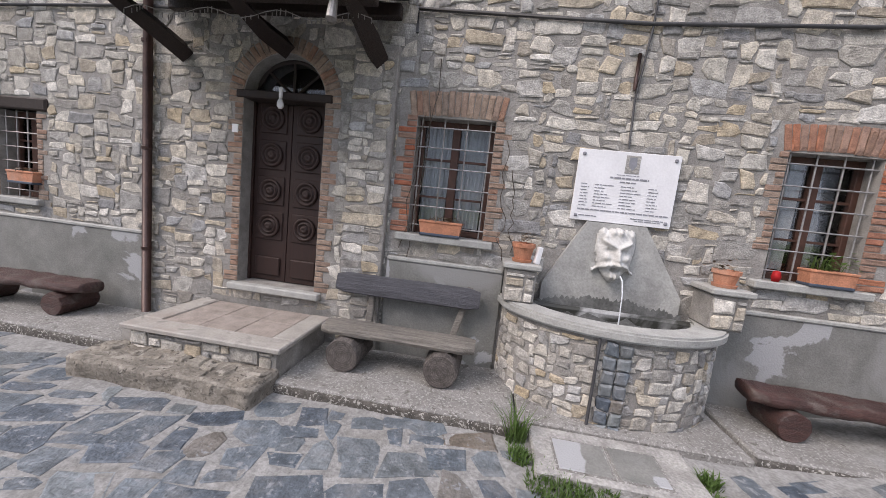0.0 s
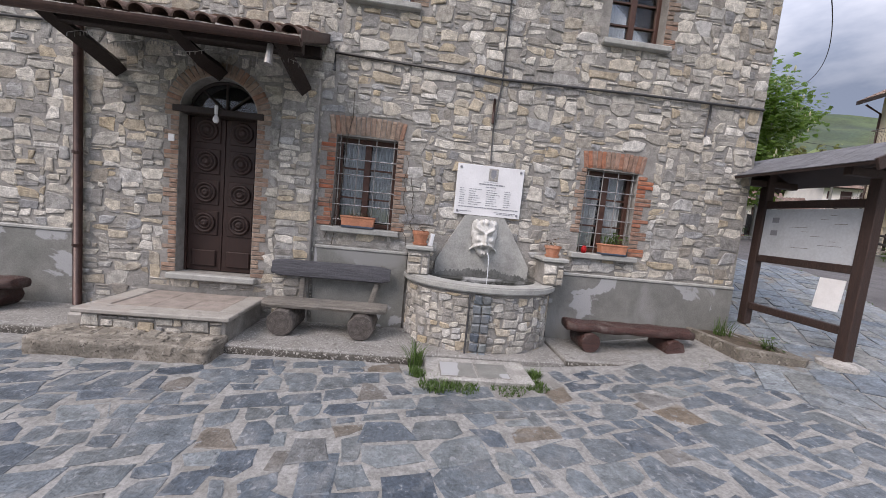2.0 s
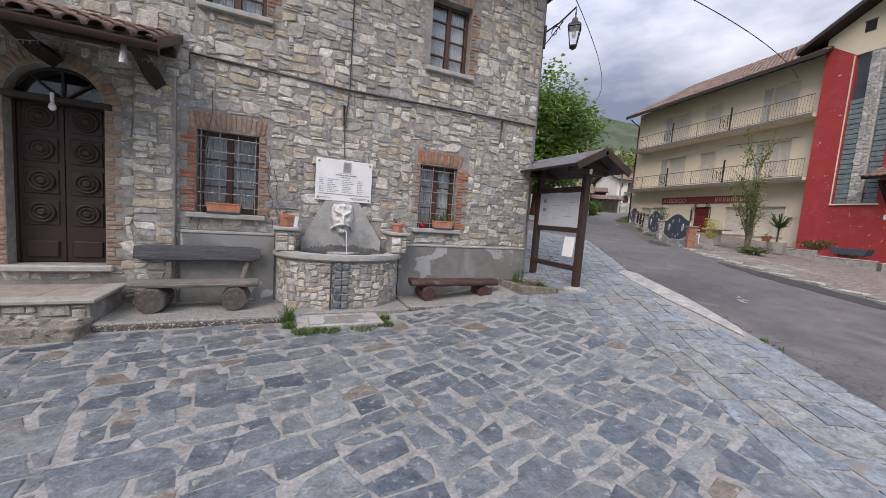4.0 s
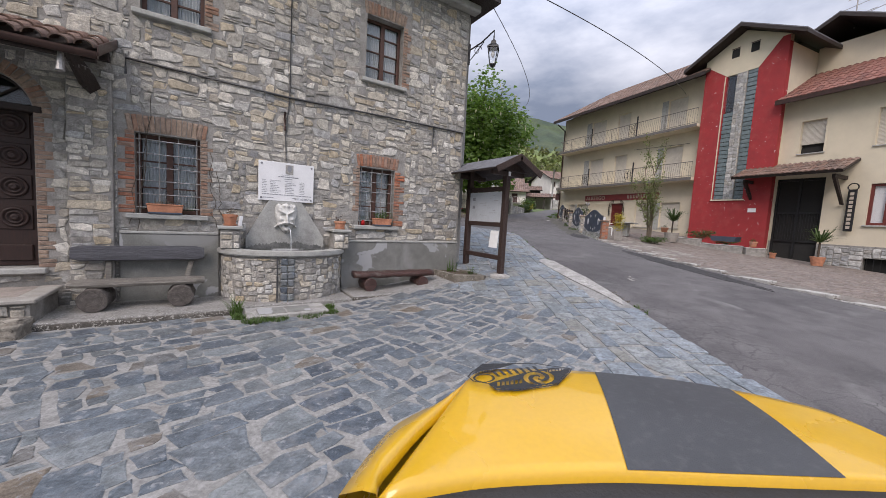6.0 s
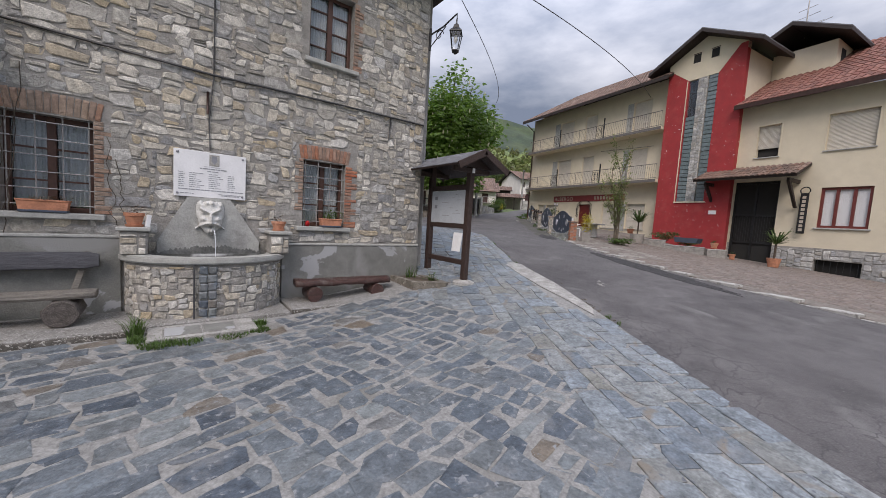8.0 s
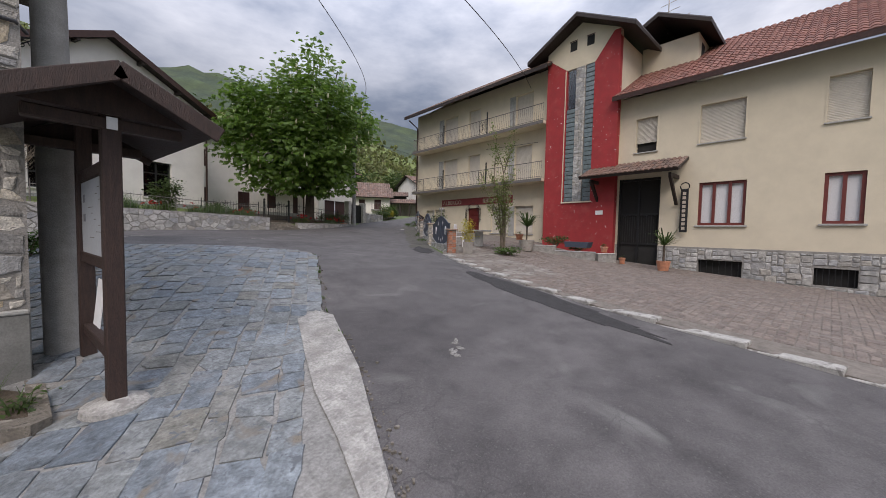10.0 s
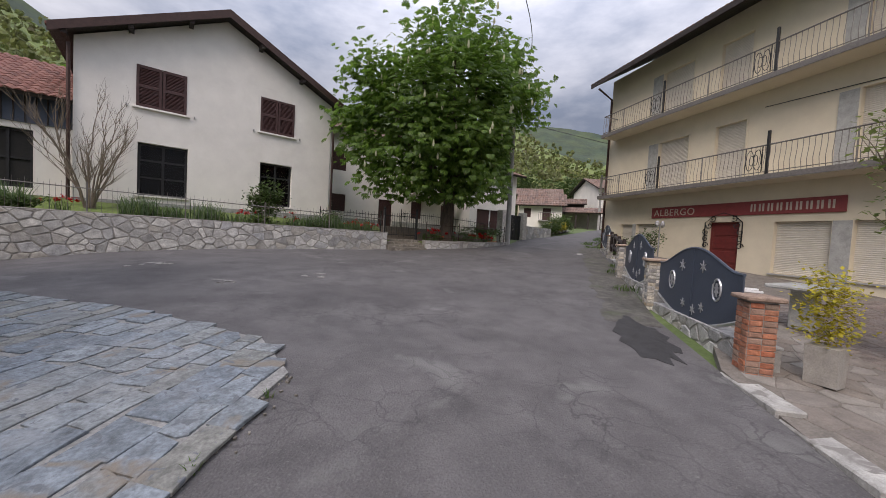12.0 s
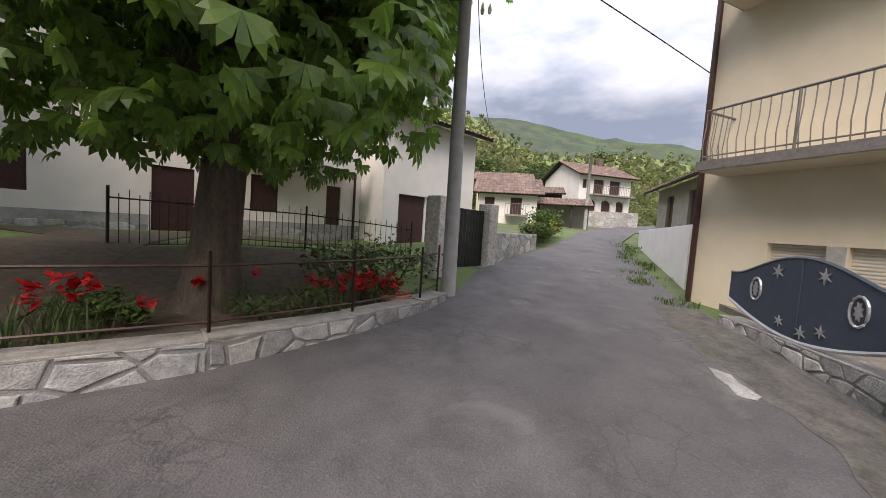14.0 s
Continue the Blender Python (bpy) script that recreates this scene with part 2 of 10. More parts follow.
M = {
    "stone": material("rubble_stone", STONES, 0.88, 13, 0.38, 0.5, 65, "object", stain=0.3, stain_scale=5.0, stain_color=(0.27, 0.26, 0.245)),
    "stone_rest": material("rubble_stone_rest", STONES, 0.88, 13, 0.38, 0.5, 65, "island", stain=0.3, stain_scale=5.0, stain_color=(0.27, 0.26, 0.245)),
    "mortar": material("lime_mortar", (0.275, 0.262, 0.242), 0.95, 6, 0.3, 0.3, 90),
    "slate": material("paving_slate", SLATES, 0.5, 9, 0.36, 0.32, 40, "object", stain=0.45, stain_scale=3.0, stain_color=(0.25, 0.25, 0.245)),
    "slate_rest": material("paving_slate_rest", SLATES, 0.5, 9, 0.36, 0.32, 40, "island", stain=0.45, stain_scale=3.0, stain_color=(0.25, 0.25, 0.245)),
    "slate_pale": material("worn_paving_slate", PALE_SLATES, 0.7, 8, 0.42, 0.5, 34, "object", stain=0.45, stain_scale=1.6, stain_color=(0.27, 0.27, 0.265)),
    "slate_pale_rest": material("worn_paving_slate_rest", PALE_SLATES, 0.7, 8, 0.42, 0.5, 34, "island", stain=0.45, stain_scale=1.6, stain_color=(0.27, 0.27, 0.265)),
    "joint": material("paving_joint", (0.24, 0.236, 0.225), 0.95, 10, 0.25, 0.2, 40, stain=0.5, stain_color=(0.13, 0.12, 0.10)),
    "brick": material("old_brick", BRICKS, 0.9, 14, 0.3, 0.3, 90, "object"),
    "brick_grey": material("weathered_brick", [(0.30, 0.20, 0.15), (0.25, 0.19, 0.15), (0.34, 0.25, 0.19), (0.28, 0.16, 0.11)], 0.9, 14, 0.3, 0.3, 90, "object"),
    "asphalt": material("asphalt", [(0.068, 0.063, 0.064), (0.108, 0.101, 0.101), (0.086, 0.081, 0.082)], 0.85, 2.2, 0.32, 0.9, 60, stain=0.5, stain_scale=0.55, stain_color=(0.075, 0.071, 0.072)),
    "tar": material("fresh_asphalt_patch", (0.04, 0.039, 0.04), 0.95, 6, 0.3, 0.4, 180),
    "concrete": material("concrete", (0.215, 0.207, 0.193), 0.9, 4, 0.22, 0.25, 70, stain=0.5, stain_color=(0.15, 0.14, 0.12)),
    "pale_concrete": material("pale_concrete", (0.33, 0.32, 0.30), 0.9, 5, 0.3, 0.5, 40, stain=0.75, stain_scale=3.0, stain_color=(0.22, 0.21, 0.19)),
    "plinth": material("cement_render", [(0.165, 0.17, 0.155), (0.20, 0.20, 0.185), (0.18, 0.18, 0.168)], 0.85, 4, 0.2, 0.2, 60),
    "fountain_cement": material("fountain_cement", [(0.31, 0.31, 0.295), (0.38, 0.38, 0.36), (0.27, 0.27, 0.255)], 0.7, 5, 0.2, 0.15, 50, stain=0.6, stain_scale=2.0, stain_color=(0.14, 0.14, 0.13)),
    "travertine": material("pale_stone_slab", (0.33, 0.31, 0.28), 0.75, 5, 0.18, 0.15, 60, stain=0.35, stain_color=(0.28, 0.20, 0.16)),
    "grey_slab": material("grey_stone_sill", (0.35, 0.35, 0.33), 0.8, 6, 0.2, 0.2, 60),
    "rough_rock": material("rough_step_stone", [(0.21, 0.185, 0.15), (0.14, 0.125, 0.105), (0.26, 0.235, 0.195)], 0.95, 6, 0.35, 0.6, 40, "object"),
    "door_wood": material("dark_varnished_wood", (0.03, 0.0125, 0.009), 0.55, 10, 0.3, 0.12, 90, stretch=(4, 4, 0.5)),
    "dark_wood": material("dark_stained_wood", (0.026, 0.016, 0.013), 0.6, 12, 0.35, 0.25, 80, stretch=(3, 3, 0.6)),
    "board_wood": material("red_brown_stained_timber", (0.042, 0.023, 0.018), 0.6, 12, 0.35, 0.25, 80, stretch=(3, 3, 0.6)),
    "board_sheet": material("printed_board_sheet", (0.50, 0.53, 0.56), 0.35, 3, 0.12, 0.03, 30, stain=0.3, stain_scale=3.0, stain_color=(0.38, 0.42, 0.46)),
    "frame_wood": material("brown_window_wood", (0.075, 0.033, 0.022), 0.55, 14, 0.3, 0.12, 90),
    "log_red": material("red_brown_log", (0.062, 0.027, 0.022), 0.42, 8, 0.45, 0.5, 60, stretch=(0.4, 3, 3), stain=0.75, stain_scale=5.0, stain_color=(0.15, 0.125, 0.11)),
    "old_wood": material("weathered_grey_wood", (0.195, 0.178, 0.155), 0.85, 9, 0.4, 0.45, 60, stretch=(0.3, 4, 4), stain=0.5, stain_color=(0.06, 0.06, 0.065)),
    "back_wood": material("weathered_blue_grey_wood", (0.085, 0.085, 0.095), 0.85, 9, 0.35, 0.45, 60, stretch=(0.3, 4, 4)),
    "log_end": material("sawn_log_end", (0.115, 0.10, 0.09), 0.9, 20, 0.4, 0.4, 90),
    "pebbles": material("exposed_pebble_concrete", (0.085, 0.078, 0.068), 0.95, 9, 0.4, 0.9, 60),
    "iron": material("galvanised_bar", (0.33, 0.32, 0.31), 0.5, 20, 0.2, 0.1, 90, metal=0.6),
    "black_iron": material("black_iron", (0.02, 0.02, 0.021), 0.5, 18, 0.3, 0.12, 90, metal=0.3),
    "copper": material("brown_gutter_metal", (0.055, 0.028, 0.022), 0.4, 10, 0.25, 0.06, 60, metal=0.3),
    "terracotta": material("terracotta", (0.46, 0.20, 0.115), 0.85, 10, 0.25, 0.15, 70, stain=0.4, stain_color=(0.42, 0.36, 0.31)),
    "tile": material("clay_roof_tile", [(0.16, 0.092, 0.068), (0.21, 0.135, 0.105), (0.115, 0.08, 0.066), (0.25, 0.175, 0.14)], 0.9, 9, 0.35, 0.3, 60, "island"),
    "tile_red": material("red_roof_tile", [(0.18, 0.068, 0.05), (0.235, 0.105, 0.08), (0.14, 0.06, 0.046)], 0.85, 9, 0.3, 0.25, 60, "island"),
    "marble": material("white_marble", (0.74, 0.74, 0.75), 0.4, 3, 0.07, 0.05, 40),
    "marble_mask": material("white_marble_carving", (0.56, 0.555, 0.53), 0.6, 9, 0.16, 0.15, 50, stain=0.55, stain_scale=9.0, stain_color=(0.33, 0.325, 0.31)),
    "ink": material("dark_lettering", (0.23, 0.235, 0.26), 0.6, 20, 0.1, 0, 60),
    "curtain": material("white_curtain", (0.62, 0.62, 0.62), 0.9, 30, 0.15, 0.1, 120),
    # near-black base colour that stands in for the shade of unlit rooms
    "unlit_room": material("room_shade_black", (0.02, 0.019, 0.018), 0.9, 3, 0.2, 0, 20),
    "water": material("dark_water", (0.02, 0.022, 0.016), 0.06, 3, 0.2, 0.06, 12),
    "wet": material("wet_mossy_concrete", [(0.10, 0.105, 0.095), (0.055, 0.06, 0.05), (0.15, 0.15, 0.14)], 0.45, 6, 0.3, 0.2, 50),
    "fountain_wet": material("stained_fountain_cement", [(0.30, 0.305, 0.30), (0.36, 0.365, 0.36)], 0.55, 5, 0.2, 0.15, 50),
    "dirt": material("roadside_dirt", [(0.07, 0.065, 0.058), (0.10, 0.093, 0.083), (0.06, 0.058, 0.05)], 0.95, 5, 0.4, 0.8, 30, stain=0.6, stain_scale=2.0, stain_color=(0.06, 0.08, 0.03)),
    "splash": material("wet_dark_stain", [(0.12, 0.122, 0.115), (0.17, 0.172, 0.165), (0.08, 0.082, 0.076)], 0.4, 6, 0.35, 0.2, 40),
    "iris": material("iris_leaf", [(0.075, 0.13, 0.05), (0.11, 0.175, 0.065), (0.06, 0.11, 0.045), (0.13, 0.19, 0.05)], 0.6, 3, 0.25, 0, 20, "island"),
    "jet": material("white_water", (0.72, 0.75, 0.77), 0.12, 30, 0.15, 0.2, 80),
    "cable": material("grey_cable", (0.055, 0.055, 0.057), 0.6, 10, 0.2, 0, 60),
    "pole": material("concrete_pole", (0.27, 0.265, 0.25), 0.9, 5, 0.18, 0.15, 70),
    "shingle": material("grey_bitumen_shingle", [(0.11, 0.112, 0.12), (0.15, 0.15, 0.16), (0.09, 0.09, 0.1)], 0.85, 12, 0.25, 0.2, 120, "island"),
    "cream": material("cream_render", (0.62, 0.55, 0.42), 0.9, 1.6, 0.06, 0.1, 90, stain=0.22, stain_scale=0.7, stain_color=(0.52, 0.45, 0.35)),
    "white_wall": material("white_render", (0.76, 0.73, 0.68), 0.9, 1.4, 0.06, 0.1, 90, stain=0.25, stain_scale=0.6, stain_color=(0.58, 0.55, 0.50)),
    "side_render": material("beige_roughcast", (0.36, 0.33, 0.27), 0.95, 3, 0.15, 0.4, 60),
    "red_paint": material("red_painted_render", (0.33, 0.030, 0.032), 0.75, 2.5, 0.14, 0.12, 80, stain=0.25, stain_scale=1.6, stain_color=(0.45, 0.12, 0.10)),
    "sign_red": material("red_sign_board", (0.24, 0.045, 0.045), 0.6, 5, 0.15, 0.05, 60),
    "letter": material("cream_lettering", (0.47, 0.40, 0.33), 0.7, 8, 0.1, 0, 60),
    "shutter_pvc": material("beige_roller_shutter", (0.57, 0.53, 0.46), 0.6, 4, 0.08, 0.03, 60),
    "shutter_brown": material("dark_brown_shutter", (0.060, 0.024, 0.022), 0.6, 10, 0.25, 0.1, 60),
    "glass_block": material("glass_block", (0.15, 0.19, 0.20), 0.15, 5, 0.25, 0.12, 30, coat=0.5),
    "rail": material("grey_painted_rail", (0.14, 0.128, 0.118), 0.6, 16, 0.25, 0.08, 60),
    "grey_metal": material("blue_grey_sheet_metal", (0.062, 0.078, 0.108), 0.5, 3, 0.12, 0.05, 40, metal=0.2),
    "silver": material("silver_trim", (0.55, 0.56, 0.58), 0.35, 10, 0.1, 0, 60, metal=0.7),
    "white_plastic": material("white_plastic", (0.78, 0.78, 0.78), 0.45, 10, 0.05, 0, 60),
    "paver": material("red_grey_block_paver", [(0.17, 0.135, 0.115), (0.215, 0.18, 0.155), (0.15, 0.122, 0.108), (0.19, 0.165, 0.145)], 0.9, 8, 0.25, 0.25, 80, "island"),
    "paver_piece": material("red_grey_block_paver_piece", [(0.17, 0.135, 0.115), (0.215, 0.18, 0.155), (0.15, 0.122, 0.108), (0.19, 0.165, 0.145)], 0.9, 8, 0.25, 0.25, 80, "object"),
    "paver_joint": material("paver_joint_sand", (0.165, 0.145, 0.125), 0.95, 6, 0.3, 0.2, 50),
    "kerb": material("worn_kerb", (0.37, 0.36, 0.335), 0.9, 5, 0.25, 0.3, 60, stain=0.6, stain_color=(0.2, 0.19, 0.175)),
    "crazy": material("pale_crazy_paving", [(0.20, 0.175, 0.15), (0.165, 0.14, 0.12), (0.25, 0.23, 0.205), (0.145, 0.122, 0.106)], 0.85, 6, 0.25, 0.25, 70, "island"),
    "crazy_piece": material("pale_crazy_paving_piece", [(0.20, 0.175, 0.15), (0.165, 0.14, 0.12), (0.25, 0.23, 0.205), (0.145, 0.122, 0.106)], 0.85, 6, 0.25, 0.25, 70, "object"),
    "garden_stone": material("pale_wall_stone", [(0.42, 0.41, 0.385), (0.30, 0.30, 0.29), (0.53, 0.52, 0.49), (0.25, 0.25, 0.245), (0.40, 0.375, 0.33), (0.33, 0.335, 0.34), (0.48, 0.47, 0.45)], 0.9, 7, 0.32, 0.45, 60, "object", stain=0.3, stain_scale=4.0, stain_color=(0.2, 0.195, 0.18)),
    "garden_stone_rest": material("pale_wall_stone_rest", [(0.42, 0.41, 0.385), (0.30, 0.30, 0.29), (0.53, 0.52, 0.49), (0.25, 0.25, 0.245), (0.40, 0.375, 0.33), (0.33, 0.335, 0.34), (0.48, 0.47, 0.45)], 0.9, 7, 0.32, 0.45, 60, "island", stain=0.3, stain_scale=4.0, stain_color=(0.2, 0.195, 0.18)),
    "soil": material("garden_soil", (0.085, 0.065, 0.045), 0.95, 8, 0.4, 0.5, 60),
    "grass": material("grass_blade", [(0.065, 0.12, 0.025), (0.10, 0.17, 0.04), (0.05, 0.095, 0.02)], 0.7, 3, 0.25, 0, 20, "island"),
    "lawn": material("lawn_ground", [(0.085, 0.13, 0.03), (0.12, 0.17, 0.04), (0.07, 0.075, 0.035)], 0.95, 5, 0.35, 0.5, 70),
    "leaf": material("chestnut_leaf", [(0.083, 0.172, 0.026), (0.14, 0.245, 0.038), (0.063, 0.132, 0.022), (0.185, 0.295, 0.052)], 0.45, 2, 0.2, 0, 20, "island"),
    "shrub": material("shrub_leaf", [(0.055, 0.095, 0.025), (0.085, 0.135, 0.038), (0.042, 0.075, 0.022)], 0.6, 3, 0.25, 0, 20, "island"),
    "young_leaf": material("young_leaf", [(0.16, 0.22, 0.06), (0.21, 0.26, 0.08), (0.13, 0.18, 0.05)], 0.6, 4, 0.2, 0, 20, "island"),
    "yellow_leaf": material("yellow_green_leaf", [(0.42, 0.36, 0.03), (0.50, 0.42, 0.05), (0.30, 0.30, 0.04)], 0.6, 5, 0.2, 0, 20, "island"),
    "blossom": material("cream_blossom", (0.55, 0.55, 0.38), 0.7, 9, 0.2, 0, 40),
    "red_flower": material("red_petal", (0.50, 0.012, 0.015), 0.6, 12, 0.25, 0, 40),
    "bark": material("brown_bark", (0.085, 0.066, 0.05), 0.95, 9, 0.4, 0.7, 50, stretch=(1, 1, 0.25)),
    "twig": material("pale_twig", (0.17, 0.135, 0.10), 0.9, 9, 0.3, 0.2, 50),
    "yellow_paint": material("yellow_car_paint", (0.60, 0.34, 0.010), 0.28, 1.5, 0.05, 0.0, 60, coat=0.6),
    "black_vinyl": material("matt_black_stripe", (0.045, 0.047, 0.05), 0.55, 4, 0.15, 0.06, 160, stain=0.2, stain_scale=30, stain_color=(0.15, 0.15, 0.15)),
    "black_plastic": material("black_plastic", (0.015, 0.015, 0.016), 0.6, 20, 0.2, 0.1, 90),
    "rubber": material("tyre_rubber", (0.018, 0.018, 0.018), 0.85, 20, 0.2, 0.2, 90),
    "hill": material("wooded_hill", [(0.09, 0.13, 0.035), (0.15, 0.19, 0.05), (0.11, 0.15, 0.045), (0.19, 0.22, 0.06)], 0.95, 0.12, 0.45, 0, 0.9),
    "wood": material("woodland_leaf", [(0.10, 0.14, 0.045), (0.16, 0.20, 0.055), (0.14, 0.145, 0.07), (0.21, 0.235, 0.07), (0.14, 0.125, 0.075), (0.18, 0.22, 0.06)], 0.85, 0.25, 0.25, 0, 2),
    "far_hill": material("distant_hill", [(0.026, 0.046, 0.026), (0.056, 0.08, 0.03), (0.038, 0.058, 0.034), (0.068, 0.088, 0.034)], 0.95, 0.03, 0.35, 0, 0.25),
    "field": material("rough_grass_field", [(0.07, 0.11, 0.03), (0.10, 0.14, 0.045), (0.09, 0.085, 0.045)], 0.95, 0.9, 0.3, 0.4, 14),
}
for leafy in ("leaf", "shrub", "grass", "yellow_leaf", "young_leaf", "iris", "wood", "red_flower", "blossom"):
    add_translucency(M[leafy], 0.55 if leafy == "leaf" else 0.4)


def flaking(m, scale, low, high, color):
    """Flakes of another coat with crisp torn edges."""
    n, l = m.node_tree.nodes, m.node_tree.links
    b = n["Principled BSDF"]
    src = b.inputs["Base Color"].links[0].from_socket
    geo, tex, cut, mix = n.new("ShaderNodeNewGeometry"), n.new("ShaderNodeTexNoise"), n.new("ShaderNodeMapRange"), n.new("ShaderNodeMix")
    tex.inputs["Scale"].default_value, tex.inputs["Detail"].default_value, tex.inputs["Roughness"].default_value = scale, 6.0, 0.5
    tex.inputs["Distortion"].default_value = 0.6
    cut.inputs["From Min"].default_value, cut.inputs["From Max"].default_value = low, high
    mix.data_type = "RGBA"
    mix.inputs[7].default_value = (*color, 1)
    l.new(geo.outputs["Position"], tex.inputs["Vector"])
    l.new(tex.outputs["Fac"], cut.inputs["Value"])
    l.new(cut.outputs[0], mix.inputs[0])
    l.new(src, mix.inputs[6])
    l.new(mix.outputs[2], b.inputs["Base Color"])


def cracks(m, scale, width, color, bend=0.25):
    """A net of thin cracks."""
    n, l = m.node_tree.nodes, m.node_tree.links
    b = n["Principled BSDF"]
    src = b.inputs["Base Color"].links[0].from_socket
    geo, wob, add, cell, cut, mask, cut2, mul, mix = [n.new("ShaderNode" + k) for k in ("NewGeometry", "TexNoise", "MixRGB", "TexVoronoi", "MapRange", "TexNoise", "MapRange", "Math", "Mix")]
    wob.inputs["Scale"].default_value, wob.inputs["Detail"].default_value = 2.0, 5.0
    add.blend_type, add.inputs[0].default_value = "ADD", bend
    cell.feature = "DISTANCE_TO_EDGE"
    cell.inputs["Scale"].default_value = scale
    cut.inputs["From Min"].default_value, cut.inputs["From Max"].default_value = width, 0.0
    mask.inputs["Scale"].default_value, mask.inputs["Detail"].default_value = 0.45, 3.0
    cut2.inputs["From Min"].default_value, cut2.inputs["From Max"].default_value = 0.47, 0.62
    cut2.inputs["To Max"].default_value = 0.8
    mul.operation = "MULTIPLY"
    mix.data_type = "RGBA"
    mix.inputs[7].default_value = (*color, 1)
    l.new(geo.outputs["Position"], wob.inputs["Vector"])
    l.new(geo.outputs["Position"], add.inputs[1])
    l.new(wob.outputs["Color"], add.inputs[2])
    l.new(add.outputs[0], cell.inputs["Vector"])
    l.new(geo.outputs["Position"], mask.inputs["Vector"])
    l.new(cell.outputs["Distance"], cut.inputs["Value"])
    l.new(mask.outputs["Fac"], cut2.inputs["Value"])
    l.new(cut.outputs[0], mul.inputs[0])
    l.new(cut2.outputs[0], mul.inputs[1])
    l.new(mul.outputs[0], mix.inputs[0])
    l.new(src, mix.inputs[6])
    l.new(mix.outputs[2], b.inputs["Base Color"])




def rings(m, scale, dark):
    """Growth rings round the length of a log."""
    n, l = m.node_tree.nodes, m.node_tree.links
    b = n["Principled BSDF"]
    src = b.inputs["Base Color"].links[0].from_socket
    co, wave, fac, mix = n.new("ShaderNodeTexCoord"), n.new("ShaderNodeTexWave"), n.new("ShaderNodeMapRange"), n.new("ShaderNodeMix")
    wave.wave_type, wave.rings_direction = "RINGS", "Y"
    wave.inputs["Scale"].default_value, wave.inputs["Distortion"].default_value, wave.inputs["Detail"].default_value = scale, 3.5, 3.0
    fac.inputs["To Min"].default_value, fac.inputs["To Max"].default_value = 0.0, 0.42
    mix.data_type = "RGBA"
    mix.inputs[7].default_value = (*dark, 1)
    l.new(co.outputs["Object"], wave.inputs["Vector"])
    l.new(wave.outputs["Fac"], fac.inputs["Value"])
    l.new(fac.outputs[0], mix.inputs[0])
    l.new(src, mix.inputs[6])
    l.new(mix.outputs[2], b.inputs["Base Color"])


rings(M["log_end"], 15.0, (0.045, 0.038, 0.035))
cracks(M["log_end"], 9.0, 0.07, (0.018, 0.015, 0.014), 0.12)
flaking(M["plinth"], 1.3, 0.56, 0.575, (0.35, 0.355, 0.36))
flaking(M["plinth"], 0.7, 0.60, 0.66, (0.27, 0.27, 0.26))
flaking(M["asphalt"], 0.9, 0.62, 0.75, (0.17, 0.165, 0.16))
flaking(M["asphalt"], 7.0, 0.72, 0.80, (0.17, 0.165, 0.16))
cracks(M["asphalt"], 2.4, 0.03, (0.05, 0.048, 0.048), 0.5)
flaking(M["pale_concrete"], 9.0, 0.58, 0.66, (0.24, 0.23, 0.215))
flaking(M["wood"], 0.5, 0.52, 0.72, (0.085, 0.12, 0.05))
flaking(M["asphalt"], 46.0, 0.58, 0.76, (0.15, 0.145, 0.14))
for worn in ("slate_pale", "slate_pale_rest"):
    flaking(M[worn], 2.3, 0.6, 0.68, (0.19, 0.165, 0.135))
    flaking(M[worn], 11.0, 0.6, 0.66, (0.12, 0.13, 0.145))
for worn in ("slate", "slate_rest"):
    flaking(M[worn], 18.0, 0.6, 0.68, (0.23, 0.24, 0.25))
flaking(M["concrete"], 16.0, 0.56, 0.66, (0.13, 0.122, 0.11))
flaking(M["concrete"], 55.0, 0.55, 0.62, (0.36, 0.35, 0.33))
flaking(M["pebbles"], 42.0, 0.56, 0.6, (0.34, 0.325, 0.295))
flaking(M["rough_rock"], 7.0, 0.56, 0.64, (0.30, 0.275, 0.235))
flaking(M["rough_rock"], 24.0, 0.58, 0.66, (0.085, 0.075, 0.062))
flaking(M["travertine"], 5.0, 0.6, 0.7, (0.22, 0.205, 0.185))
flaking(M["kerb"], 6.0, 0.52, 0.6, (0.2, 0.19, 0.175))
cracks(M["asphalt"], 0.8, 0.012, (0.045, 0.043, 0.043), 0.9)
flaking(M["red_paint"], 8.0, 0.69, 0.70, (0.62, 0.52, 0.49))
flaking(M["fountain_wet"], 2.6, 0.36, 0.5, (0.035, 0.036, 0.03))
WINDOW_GLASS = glass_material("window_glass")
LAMP_GLASS = glass_material("lantern_glass", (0.95, 0.96, 0.97), 0.1)


# ---- building blocks ----
def part(name, bm, mat, parent=None, label="", smooth=False):
    me = bpy.data.meshes.new(name)
    bm.to_mesh(me)
    bm.free()
    me.materials.append(mat)
    if smooth:
        for p in me.polygons:
            p.use_smooth = True
    ob = new(name, me)
    ob.parent = parent
    if label:
        ob["label"] = label
    return ob


def thing(name, label, category, m=None, group="", kind=""):
    ob = new(name)
    ob.empty_display_size = 0.1
    if m is not None:
        ob.matrix_basis = m
    return tagged(ob, label, category, group, kind)


def piece(name, me, parent, m, mat=None):
    ob = new(name, me)
    ob.parent = parent
    ob.matrix_basis = m
    return ob


